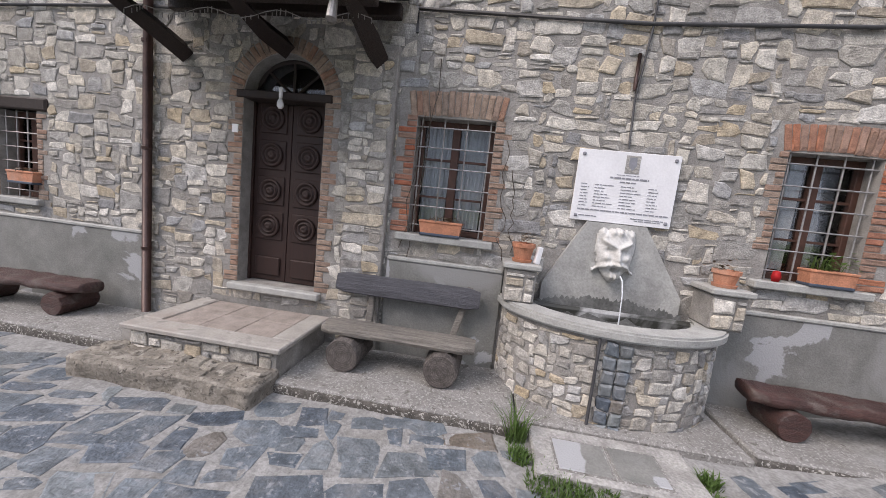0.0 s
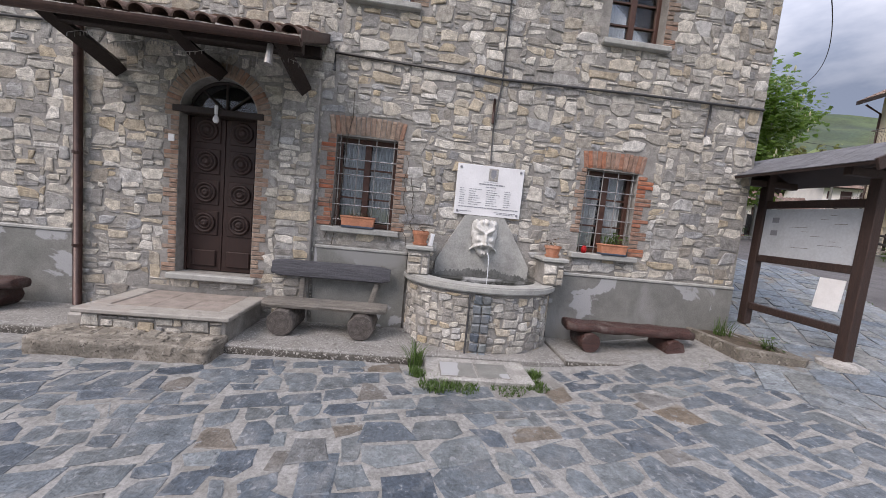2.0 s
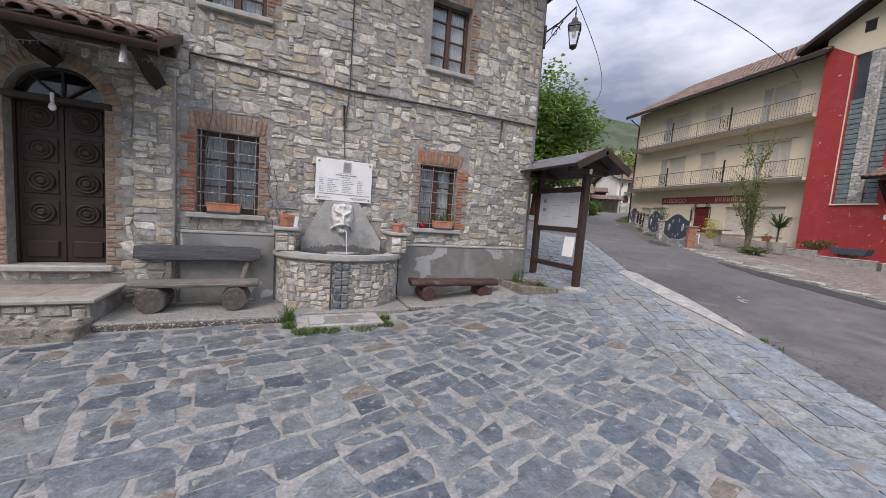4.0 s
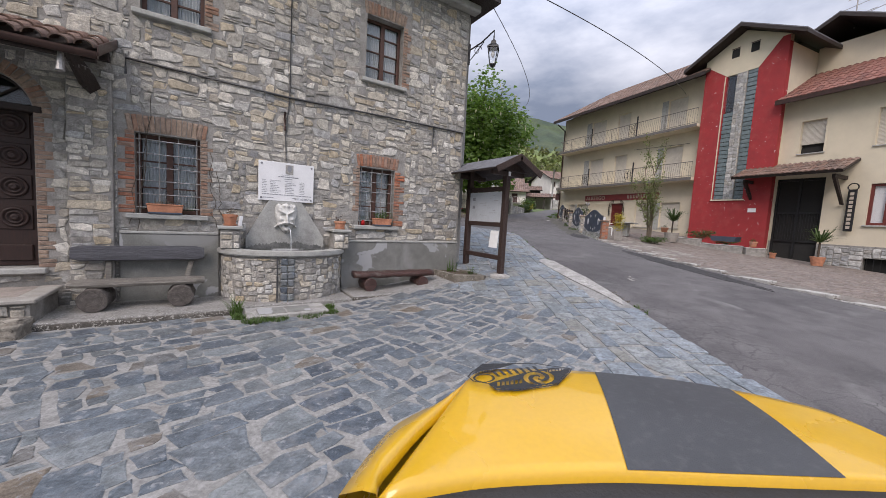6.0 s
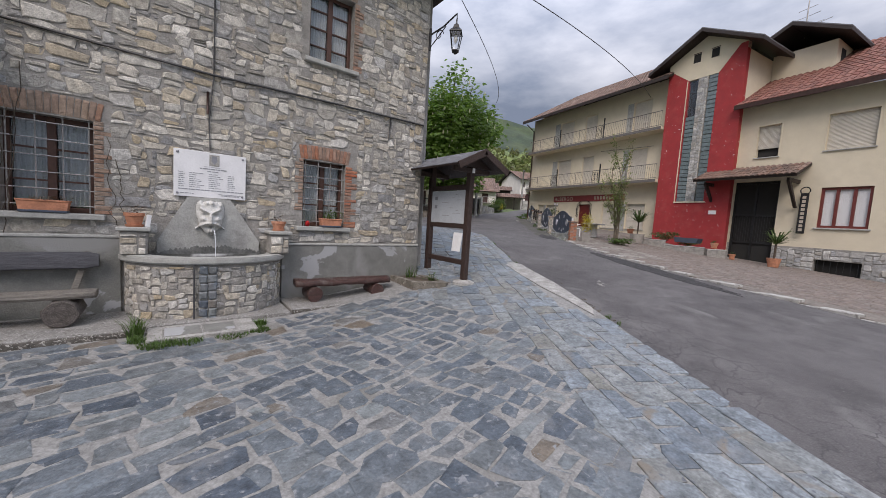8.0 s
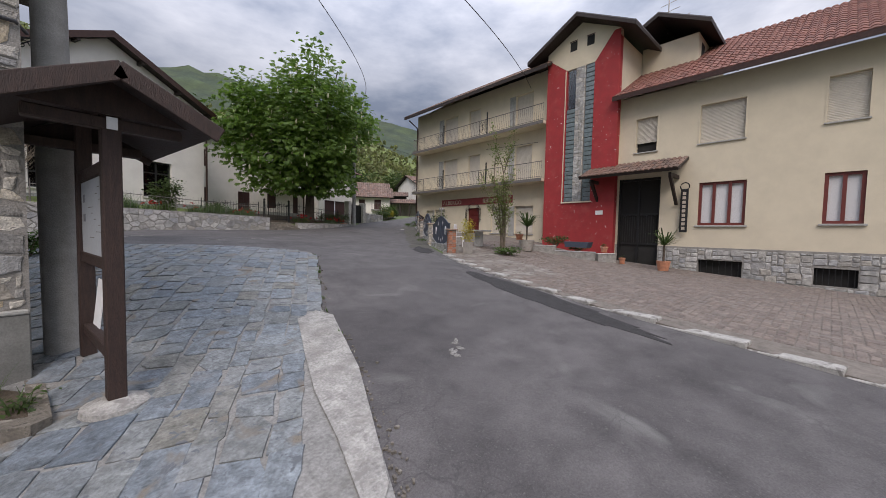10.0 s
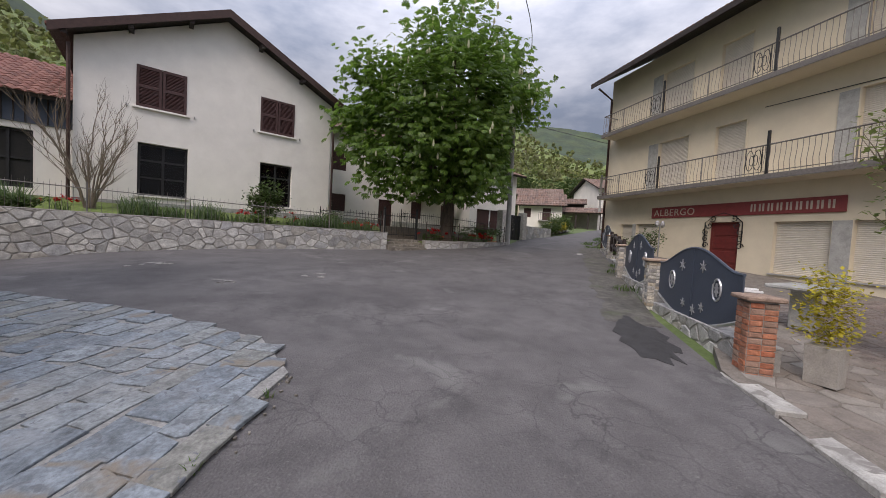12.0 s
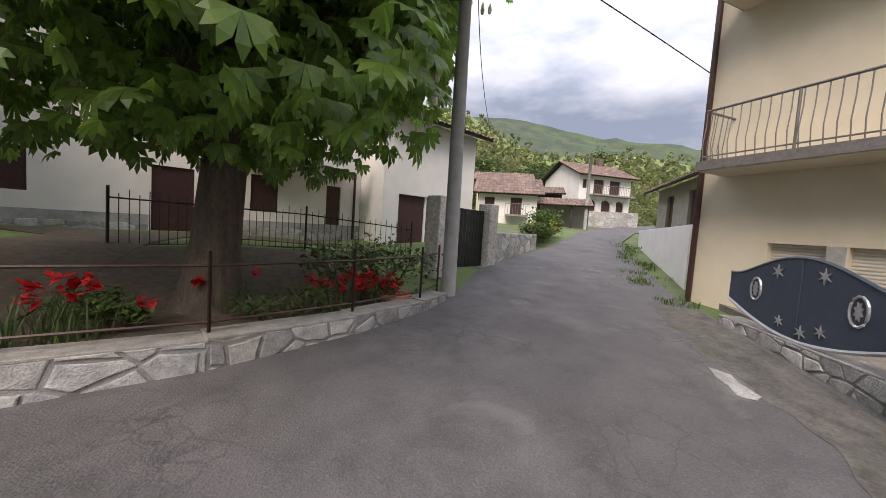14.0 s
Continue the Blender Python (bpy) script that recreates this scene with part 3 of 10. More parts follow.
def add_box(bm, cx, cy, cz, sx, sy, sz, m=None, bevel=0.0):
    """A box by its middle and its size, with bevelled edges where wanted."""
    t = bmesh.new()
    bmesh.ops.create_cube(t, size=1.0)
    bmesh.ops.scale(t, vec=(sx, sy, sz), verts=t.verts)
    if bevel > 0:
        bmesh.ops.bevel(t, geom=t.edges[:], offset=bevel, segments=1, affect="EDGES")
    bmesh.ops.translate(t, vec=(cx, cy, cz), verts=t.verts)
    if m is not None:
        bmesh.ops.transform(t, matrix=m, verts=t.verts)
    merge(bm, t)
    return bm


def merge(bm, t):
    idx = {}
    for v in t.verts:
        idx[v] = bm.verts.new(v.co)
    for f in t.faces:
        try:
            bm.faces.new([idx[v] for v in f.verts])
        except ValueError:
            pass
    t.free()


def box(cx, cy, cz, sx, sy, sz, bevel=0.0, m=None):
    return add_box(bmesh.new(), cx, cy, cz, sx, sy, sz, m, bevel)


def span(x0, x1, y0, y1, z0, z1, bevel=0.0):
    return box((x0 + x1) / 2, (y0 + y1) / 2, (z0 + z1) / 2, x1 - x0, y1 - y0, z1 - z0, bevel)


def add_tube(bm, points, radius, sides=8, closed=True):
    """A tube along points; radius may be a list."""
    pts = [Vector(p) for p in points]
    rs = radius if isinstance(radius, (list, tuple)) else [radius] * len(pts)
    rings = []
    up = Vector((0, 0, 1))
    for i, p in enumerate(pts):
        d = (pts[min(i + 1, len(pts) - 1)] - pts[max(i - 1, 0)]).normalized()
        a = d.cross(up if abs(d.dot(up)) < 0.95 else Vector((1, 0, 0))).normalized()
        b = d.cross(a).normalized()
        rings.append([bm.verts.new(p + rs[i] * (math.cos(2 * math.pi * k / sides) * a + math.sin(2 * math.pi * k / sides) * b)) for k in range(sides)])
    for r0, r1 in zip(rings, rings[1:]):
        for k in range(sides):
            bm.faces.new((r0[k], r0[(k + 1) % sides], r1[(k + 1) % sides], r1[k]))
    if closed:
        bm.faces.new(rings[0])
        bm.faces.new(rings[-1][::-1])
    return bm


def tube(points, radius, sides=8):
    return add_tube(bmesh.new(), points, radius, sides)


def add_lathe(bm, profile, sides=20, centre=(0, 0, 0)):
    """A turned shape from (radius, height) pairs, closed at both ends."""
    c = Vector(centre)
    rings = [[bm.verts.new(c + Vector((r * math.cos(2 * math.pi * k / sides), r * math.sin(2 * math.pi * k / sides), z))) for k in range(sides)] for r, z in profile]
    for r0, r1 in zip(rings, rings[1:]):
        for k in range(sides):
            bm.faces.new((r0[k], r0[(k + 1) % sides], r1[(k + 1) % sides], r1[k]))
    bm.faces.new(rings[0][::-1])
    bm.faces.new(rings[-1])
    return bm


def add_prism(bm, outline, depth, m=None):
    """An outline in x and z, extruded along y by depth."""
    t = bmesh.new()
    a = [t.verts.new((x, 0, z)) for x, z in outline]
    b = [t.verts.new((x, depth, z)) for x, z in outline]
    t.faces.new(a)
    t.faces.new(b[::-1])
    k = len(a)
    for i in range(k):
        t.faces.new((a[i], b[i], b[(i + 1) % k], a[(i + 1) % k]))
    bmesh.ops.recalc_face_normals(t, faces=t.faces)
    if m is not None:
        bmesh.ops.transform(t, matrix=m, verts=t.verts)
    merge(bm, t)
    return bm


def prism(outline, depth, m=None):
    return add_prism(bmesh.new(), outline, depth, m)


def smoothstep(a, b, x):
    u = min(1.0, max(0.0, (x - a) / (b - a)))
    return u * u * (3 - 2 * u)


def ground_z(x, y):
    """The lie of the land: a level yard, from which the road climbs away."""
    w = (1 - smoothstep(2, 8, x)) * (1 - smoothstep(6, 15, y))
    xc, yc = min(x, 60.0), min(y, 60.0)
    xc, yc = max(xc, -20.0), max(yc, -20.0)
    dip = 0.4 * smoothstep(14, 24, x) * (1 - smoothstep(2, 9, y))
    rise = 0.33 * smoothstep(3, 8, y) * (1 - smoothstep(9.5, 16, x)) * (1 - 0.4 * smoothstep(13, 18, y)) * smoothstep(4, 8, x)
    return 0.71 + (0.0444 * xc + 0.0692 * yc) * (1 - w) - dip + rise


def sheet(xs, ys, zf, inside=None):
    """A ground sheet over a grid, kept where inside() says so."""
    bm = bmesh.new()
    vs = {}
    for i, x in enumerate(xs):
        for j, y in enumerate(ys):
            vs[i, j] = bm.verts.new((x, y, zf(x, y)))
    for i in range(len(xs) - 1):
        for j in range(len(ys) - 1):
            if inside is None or inside((xs[i] + xs[i + 1]) / 2, (ys[j] + ys[j + 1]) / 2):
                bm.faces.new((vs[i, j], vs[i + 1, j], vs[i + 1, j + 1], vs[i, j + 1]))
    for v in [v for v in bm.verts if not v.link_faces]:
        bm.verts.remove(v)
    return bm


def polygon_sheet(outline, zf, lift_by, step=0.5, skirt=0.06):
    """A flat-lying area with a straight-cut outline that follows the ground, with a skirt at its rim."""
    t = bmesh.new()
    t.faces.new([t.verts.new((x, y, 0)) for x, y in outline])
    for axis in (0, 1):
        lo, hi = min(p[axis] for p in outline), max(p[axis] for p in outline)
        k = lo + step
        while k < hi:
            no = Vector((1, 0, 0)) if axis == 0 else Vector((0, 1, 0))
            bmesh.ops.bisect_plane(t, geom=t.verts[:] + t.edges[:] + t.faces[:], plane_co=no * k, plane_no=no)
            k += step
    rim = [e for e in t.edges if len(e.link_faces) == 1]
    ret = bmesh.ops.extrude_edge_only(t, edges=rim)
    low = {v for v in ret["geom"] if isinstance(v, bmesh.types.BMVert)}
    for v in t.verts:
        v.co.z = zf(v.co.x, v.co.y) + (lift_by - skirt if v in low else lift_by)
    bmesh.ops.recalc_face_normals(t, faces=t.faces)
    return t


def inside_polygon(x, y, outline):
    r = False
    k = len(outline)
    for i in range(k):
        (x0, y0), (x1, y1) = outline[i], outline[(i + 1) % k]
        if (y0 > y) != (y1 > y) and x < (x1 - x0) * (y - y0) / (y1 - y0) + x0:
            r = not r
    return r


def pack(width, height, cell, sizes, allowed, rng):
    """Fills a field of cells with rectangles of mixed sizes, as a mason lays rubble. Yields x0, z0, x1, z1."""
    nx, nz = int(width / cell), int(height / cell)
    free = [[allowed((i + 0.5) * cell, (j + 0.5) * cell) for i in range(nx)] for j in range(nz)]
    out = []
    for j in range(nz):
        for i in range(nx):
            if not free[j][i]:
                continue
            w, h = rng.choice(sizes)
            ww = 0
            while ww < w + 2 and i + ww < nx and free[j][i + ww]:
                ww += 1
            if ww == w + 2:
                ww = w
            hh, h = 1, max(1, min(h, ww + 1))
            while hh < h and j + hh < nz and all(free[j + hh][i + k] for k in range(ww)):
                hh += 1
            for b in range(hh):
                for a in range(ww):
                    free[j + b][i + a] = False
            out.append((i * cell, j * cell, (i + ww) * cell, (j + hh) * cell))
    return out


def stone_shape(w, h, depth, rng, gap=0.012, jitter=0.16, back=0.02, corners=None):
    """Verts and faces of one rubble stone, standing in x and z and proud along -y, with worn, irregular edges."""
    hw, hh = w / 2 - gap, h / 2 - gap
    j = min(hw, hh) * jitter * 2
    cut = min(hw, hh) * rng.uniform(0.06, 0.3)
    ring = []
    for sx, sz in ((-1, -1), (1, -1), (1, 1), (-1, 1)):
        c1, c2 = cut * rng.uniform(0.5, 1.2), cut * rng.uniform(0.5, 1.2)
        p = (sx * hw + rng.uniform(-j, j) * 0.5, sz * hh + rng.uniform(-j, j) * 0.5)
        a, b = (p[0] - sx * c1, p[1]), (p[0], p[1] - sz * c2)
        ring += [b, a] if sx * sz > 0 else [a, b]
    # order round the stone
    ring.sort(key=lambda q: math.atan2(q[1], q[0]))
    front = []
    tilt_x, tilt_z = rng.uniform(-0.06, 0.06), rng.uniform(-0.06, 0.06)
    n = len(ring)
    verts = [(x, back, z) for x, z in ring]
    verts += [(x, -depth * 0.55, z) for x, z in ring]
    k = 1 - min(0.3, 0.018 / max(0.03, min(hw, hh)))
    verts += [(x * k, -depth + x * tilt_x + z * tilt_z + rng.uniform(-0.004, 0.004), z * k) for x, z in ring]
    faces = []
    for r in (0, 1):
        for i in range(n):
            faces.append((r * n + i, r * n + (i + 1) % n, (r + 1) * n + (i + 1) % n, (r + 1) * n + i))
    faces.append(tuple(range(2 * n, 3 * n)))
    return verts, faces


def stones_on(parent, field, near, place, mats, names, rng, depth=(0.015, 0.04), gap=0.012, jitter=0.16, limit=300):
    """Lays stones: those in the near stretch as pieces, the rest joined into one."""
    close = [r for r in field if near(r)][:limit]
    chosen = set(close)
    verts, faces = [], []
    for r in field:
        x0, z0, x1, z1 = r
        v, f = stone_shape(x1 - x0, z1 - z0, rng.uniform(*depth), rng, gap, jitter)
        m = place((x0 + x1) / 2, (z0 + z1) / 2)
        if r in chosen:
            me = bpy.data.meshes.new(names[0])
            me.from_pydata(v, [], [q for q in f])
            me.materials.append(mats[0])
            piece(names[0], me, parent, m)
        else:
            k = len(verts)
            verts += [tuple(m @ Vector(q)) for q in v]
            faces += [tuple(i + k for i in q) for q in f]
    if verts:
        me = bpy.data.meshes.new(names[1])
        me.from_pydata(verts, [], faces)
        me.materials.append(mats[1])
        ob = new(names[1], me)
        ob.parent = parent
        ob["kind"] = "stuff"


def clip_half(poly, px, py, nx, ny):
    """The part of a convex outline on the side of (px, py) that (nx, ny) points away from."""
    out = []
    for (ax, ay), (bx, by) in zip(poly, poly[1:] + poly[:1]):
        da, db = (ax - px) * nx + (ay - py) * ny, (bx - px) * nx + (by - py) * ny
        if da <= 0:
            out.append((ax, ay))
        if da * db < 0:
            k = da / (da - db)
            out.append((ax + (bx - ax) * k, ay + (by - ay) * k))
    return out


def rubble(width, height, cw, ch, jitter, allowed, rng, drop=0.2, cuts=(), circle=None, keep=None):
    """Irregular stones that fill a field without gaps. Returns outlines."""
    cells = {}
    for j in range(-1, int(height / ch) + 2):
        off = 0.5 * (j % 2) + rng.uniform(-0.2, 0.2)
        for i in range(-1, int(width / cw) + 2):
            if rng.random() < drop:
                continue
            p = (i + 0.5 + off + rng.uniform(-jitter, jitter), j + 0.5 + rng.uniform(-jitter, jitter))
            if allowed(p[0] * cw, p[1] * ch):
                cells.setdefault((math.floor(p[0]), math.floor(p[1])), []).append(p)
    out = []
    for (i, j), seeds in cells.items():
        around = [q for a in range(-3, 4) for b in range(-3, 4) for q in cells.get((i + a, j + b), ())]
        for p in seeds:
            if keep and not keep(p[0] * cw, p[1] * ch):
                continue
            poly = [(p[0] - 1.5, p[1] - 1.5), (p[0] + 1.5, p[1] - 1.5), (p[0] + 1.5, p[1] + 1.5), (p[0] - 1.5, p[1] + 1.5)]
            for q in around:
                if q is not p:
                    poly = clip_half(poly, (p[0] + q[0]) / 2, (p[1] + q[1]) / 2, q[0] - p[0], q[1] - p[1])
            poly = [(x * cw, y * ch) for x, y in poly]
            for px, py, nx, ny in ((0, 0, -1, 0), (0, 0, 0, -1), (width, 0, 1, 0), (0, height, 0, 1)):
                poly = clip_half(poly, px, py, nx, ny) if poly else poly
            cx, cy = p[0] * cw, p[1] * ch
            for x0, x1, y0, y1 in cuts:
                side = max((x0 - cx, x0, cy, 1, 0), (cx - x1, x1, cy, -1, 0), (y0 - cy, cx, y0, 0, 1), (cy - y1, cx, y1, 0, -1))
                if poly and side[0] < 1.0:
                    poly = clip_half(poly, *side[1:]) if any(x0 < x < x1 and y0 < y < y1 for x, y in poly) or (x0 < cx < x1) or (y0 < cy < y1) else poly
            if circle and poly:
                ox, oy, r = circle
                d = math.hypot(cx - ox, cy - oy)
                if d < r + 1.0:
                    nx, ny = (ox - cx) / d, (oy - cy) / d
                    poly = clip_half(poly, ox - nx * r, oy - ny * r, nx, ny)
            if len(poly) > 2:
                out.append(poly)
    return out


def rough_quads(field, rng, k=0.22, chip=0.4):
    """Coursed stones with crooked corners, some of them knocked off. Returns outlines."""
    out = []
    for x0, z0, x1, z1 in field:
        j = k * min(x1 - x0, z1 - z0)
        q = [(x + rng.uniform(-j, j) * 1.4, z + rng.uniform(-j, j)) for x, z in ((x0, z0), (x1, z0), (x1, z1), (x0, z1))]
        poly = []
        for i in range(4):
            p, a, b = q[i], q[i - 1], q[(i + 1) % 4]
            if rng.random() < chip:
                u, v = rng.uniform(0.1, 0.4), rng.uniform(0.1, 0.4)
                poly += [(p[0] + (a[0] - p[0]) * u, p[1] + (a[1] - p[1]) * u), (p[0] + (b[0] - p[0]) * v, p[1] + (b[1] - p[1]) * v)]
            else:
                poly.append(p)
        out.append(poly)
    return out


def outline_stone(poly, depth, rng, gap, worn=0.012, back=0.02):
    """One stone from its outline: set back from the joint, edges knocked off, face slightly askew. Returns verts, faces and centre."""
    cx, cz = sum(p[0] for p in poly) / len(poly), sum(p[1] for p in poly) / len(poly)
    inner = poly
    for (ax, az), (bx, bz) in zip(poly, poly[1:] + poly[:1]):
        L = math.hypot(bx - ax, bz - az)
        if L > 1e-5 and inner:
            nx, nz = (bz - az) / L, -(bx - ax) / L
            g = gap * rng.uniform(0.6, 1.5)
            inner = clip_half(inner, ax - nx * g, az - nz * g, nx, nz)
    if len(inner) < 3:
        return None
    ring = []
    for (ax, az), (bx, bz) in zip(inner, inner[1:] + inner[:1]):
        L = math.hypot(bx - ax, bz - az)
        if L < 0.012:
            continue
        ring.append((ax, az))
        if L > 0.09:
            k, w = rng.uniform(0.35, 0.65), rng.uniform(-0.035, 0.02) * L
            ring.append((ax + (bx - ax) * k + (bz - az) / L * w, az + (bz - az) * k - (bx - ax) / L * w))
    n = len(ring)
    if n < 3:
        return None
    size = min(max(p[0] for p in ring) - min(p[0] for p in ring), max(p[1] for p in ring) - min(p[1] for p in ring))
    k = 1 - min(0.35, 2 * worn / max(0.02, size))
    lean = 0.05 * min(1.0, 0.11 / max(0.02, size))
    tx, tz = rng.uniform(-lean, lean), rng.uniform(-lean, lean)
    ring = [(x - cx, z - cz) for x, z in ring]
    verts = [(x, back, z) for x, z in ring] + [(x, -depth * 0.6, z) for x, z in ring]
    verts += [(x * k, -depth + x * tx + z * tz + rng.uniform(-0.002, 0.002), z * k) for x, z in ring]
    faces = [(r * n + i, r * n + (i + 1) % n, (r + 1) * n + (i + 1) % n, (r + 1) * n + i) for r in (0, 1) for i in range(n)]
    faces.append(tuple(range(2 * n, 3 * n)))
    return verts, faces, (cx, cz)


def lay_rubble(parent, outlines, near, place, mats, names, rng, depth=(0.01, 0.03), gap=0.008, worn=0.012, limit=300):
    """Lays stones by their outlines: those in the near stretch as pieces, the rest joined into one."""
    verts, faces, count = [], [], 0
    for poly in outlines:
        s = outline_stone(poly, rng.uniform(*depth), rng, gap, worn)
        if s is None:
            continue
        v, f, (cx, cz) = s
        m = place(cx, cz)
        if count < limit and near(cx, cz):
            me = bpy.data.meshes.new(names[0])
            me.from_pydata(v, [], f)
            me.materials.append(mats[0])
            piece(names[0], me, parent, m)
            count += 1
        else:
            k = len(verts)
            verts += [tuple(m @ Vector(q)) for q in v]
            faces += [tuple(i + k for i in q) for q in f]
    if verts:
        me = bpy.data.meshes.new(names[1])
        me.from_pydata(verts, [], faces)
        me.materials.append(mats[1])
        ob = new(names[1], me)
        ob.parent = parent
        ob["kind"] = "stuff"


# ---- the ground, the road and the paved yard ----
ROAD = [(-14, -34), (6.0, -34), (9.6, -12), (11.95, -3.2), (12.5, -1.4), (13.15, 0.95), (13.8, 2.6), (14.5, 4.2), (15.2, 5.6), (16.4, 7.2), (18.2, 9.6), (22.0, 13.0), (24.6, 15.9), (27.2, 18.7), (31.8, 22.3), (36.8, 25.7), (44.9, 29.7), (58, 32.6), (76, 33.5), (76, 38), (57, 36.4), (47, 33.6), (39, 30.2), (34.5, 27.3), (29.7, 24.6), (26.2, 22.9), (24.2, 21.7), (22.6, 20.2), (17.0, 19.2), (8.0, 18.0), (-14, 15.0)]
YARD = [(-13, -12), (-1, -12), (3.9, -4.8), (5.6, -2.1), (7.05, 0.0), (8.25, 2.0), (9.2, 4.15), (10.85, 6.95), (11.6, 8.3), (11.35, 9.2), (9.6, 10.75), (7.5, 12.3), (6.1, 12.8), (6.1, 4.6), (-13, 4.6)]
GRADED = sorted(set([round(-900 * 0.8 ** k, 3) for k in range(12)] + list(range(-60, 100, 4)) + [round(100 * 1.25 ** k, 3) for k in range(11)]))


def land(x, y):
    far = max(0.0, math.hypot(x - 10, y - 5) - 45)
    return ground_z(x, y) - 0.09 - 0.02 * min(far, 60)


ground = part("ground", sheet(GRADED, GRADED, land), M["field"])
tagged(ground, "rough grass and earth round the village", "ground", kind="structure")
road = part("road", polygon_sheet(ROAD, ground_z, 0.0, 1.0), M["asphalt"])
tagged(road, "worn grey asphalt road with faint cracks and stains", "road", kind="structure")
yard = part("yard_paving", polygon_sheet(YARD, ground_z, 0.03, 0.6, 0.1), M["joint"])
tagged(yard, "yard paved with irregular blue-grey slate slabs in wide mortar joints", "pavement", kind="structure")


def flat_patch(name, outline, mat, label, category, lift_by=0.006, zf=ground_z):
    return tagged(part(name, polygon_sheet(outline, zf, lift_by, 0.5, 0.03), mat), label, category, kind="structure")


def blob(cx, cy, rx, ry, turn, rng, n=16, rough=0.25):
    out = []
    for k in range(n):
        a = 2 * math.pi * k / n
        r = 1 + rng.uniform(-rough, rough)
        x, y = rx * r * math.cos(a), ry * r * math.sin(a)
        out.append((cx + x * math.cos(turn) - y * math.sin(turn), cy + x * math.sin(turn) + y * math.cos(turn)))
    return out


rng = random.Random(5)
flat_patch("road_patch", blob(13.02, 2.0, 2.6, 0.36, 1.16, rng, 40, 0.12), M["tar"], "strip of fresh dark asphalt along the kerb", "road patch", 0.008)
flat_patch("road_patch", blob(16.55, 8.35, 0.95, 0.38, 0.9, rng, 30, 0.2), M["tar"], "strip of fresh dark asphalt along the kerb", "road patch", 0.008)
for cx, cy, L, W, a in ((9.6, 1.6, 0.25, 0.12, 0.5), (9.0, 14.6, 0.45, 0.3, 0.1), (12.3, 13.1, 0.3, 0.22, 0.9), (10.6, 12.4, 0.2, 0.2, 1.4)):
    for k in range(7):  # scraped flecks
        u, v = rng.uniform(-1, 1) * L, rng.uniform(-1, 1) * W
        flat_patch("road_mark", blob(cx + u * math.cos(a) - v * math.sin(a), cy + u * math.sin(a) + v * math.cos(a), rng.uniform(0.05, 0.3) * L, rng.uniform(0.15, 0.4) * W, a, rng, 14, 0.5), M["concrete"], "pale scraped fleck on the asphalt", "road mark", 0.006)
flat_patch("road_patch", blob(23.4, 16.2, 0.34, 0.11, 0.85, rng, 16, 0.4), M["pale_concrete"], "pale patch of mortar on the road edge", "road mark", 0.008)
flat_patch("concrete_edge", [(7.1, 0.42), (7.4, 0.62), (7.8, 1.25), (8.3, 2.05), (8.75, 2.95), (9.12, 3.7), (9.02, 4.02), (8.62, 3.86), (8.3, 3.2), (8.05, 2.7), (7.7, 1.95), (7.45, 1.25)], M["pale_concrete"], "whitish worn concrete strip along the road edge", "concrete strip", 0.05)

VERGE = [(17.3 + 8.9 * k / 24, 8.5 + 9.2 * k / 24) for k in range(25)]
VERGE += [(17.0 + 8.9 * k / 70 - (0.34 + 0.2 * noise.noise(Vector((k * 0.21, 3, 0))) + rng.uniform(-0.05, 0.05)), 8.75 + 9.2 * k / 70 + 0.34 + 0.2 * noise.noise(Vector((k * 0.21, 3, 0))) + rng.uniform(-0.05, 0.05)) for k in range(70, -1, -1)]
flat_patch("verge", VERGE, M["dirt"], "strip of roadside dirt below the terrace wall", "verge", 0.004)
flat_patch("verge", [(27.0, 23.7), (31.4, 26.5), (36.6, 30.0), (36.2, 31.2), (31.0, 27.8), (26.6, 24.6)], M["dirt"], "strip of roadside dirt before the houses", "verge", 0.012)

# ---- the stone house ----
WX0, WX1, WZ0, WZ1, WY = -7.3, 6.08, 0.4, 7.75, 4.45
DOOR = (-2.5, -1.47, 1.42, 3.66)
ARCH_X, ARCH_R = -1.985, 0.515
W1, W2 = (-0.37, 0.50, 2.29, 3.59), (3.38, 4.21, 2.24, 3.52)
UP1, UP2, UP3, UP4 = (3.42, 4.28, 5.40, 6.72), (-0.28, 0.56, 5.47, 6.75), (-2.2, -1.45, 5.47, 6.75), (-6.0, -5.35, 5.35, 6.5)
LEFT = (-6.08, -5.46, 2.14, 3.29)
OPENINGS = [DOOR, W1, W2, UP1, UP2, UP3, UP4, LEFT]


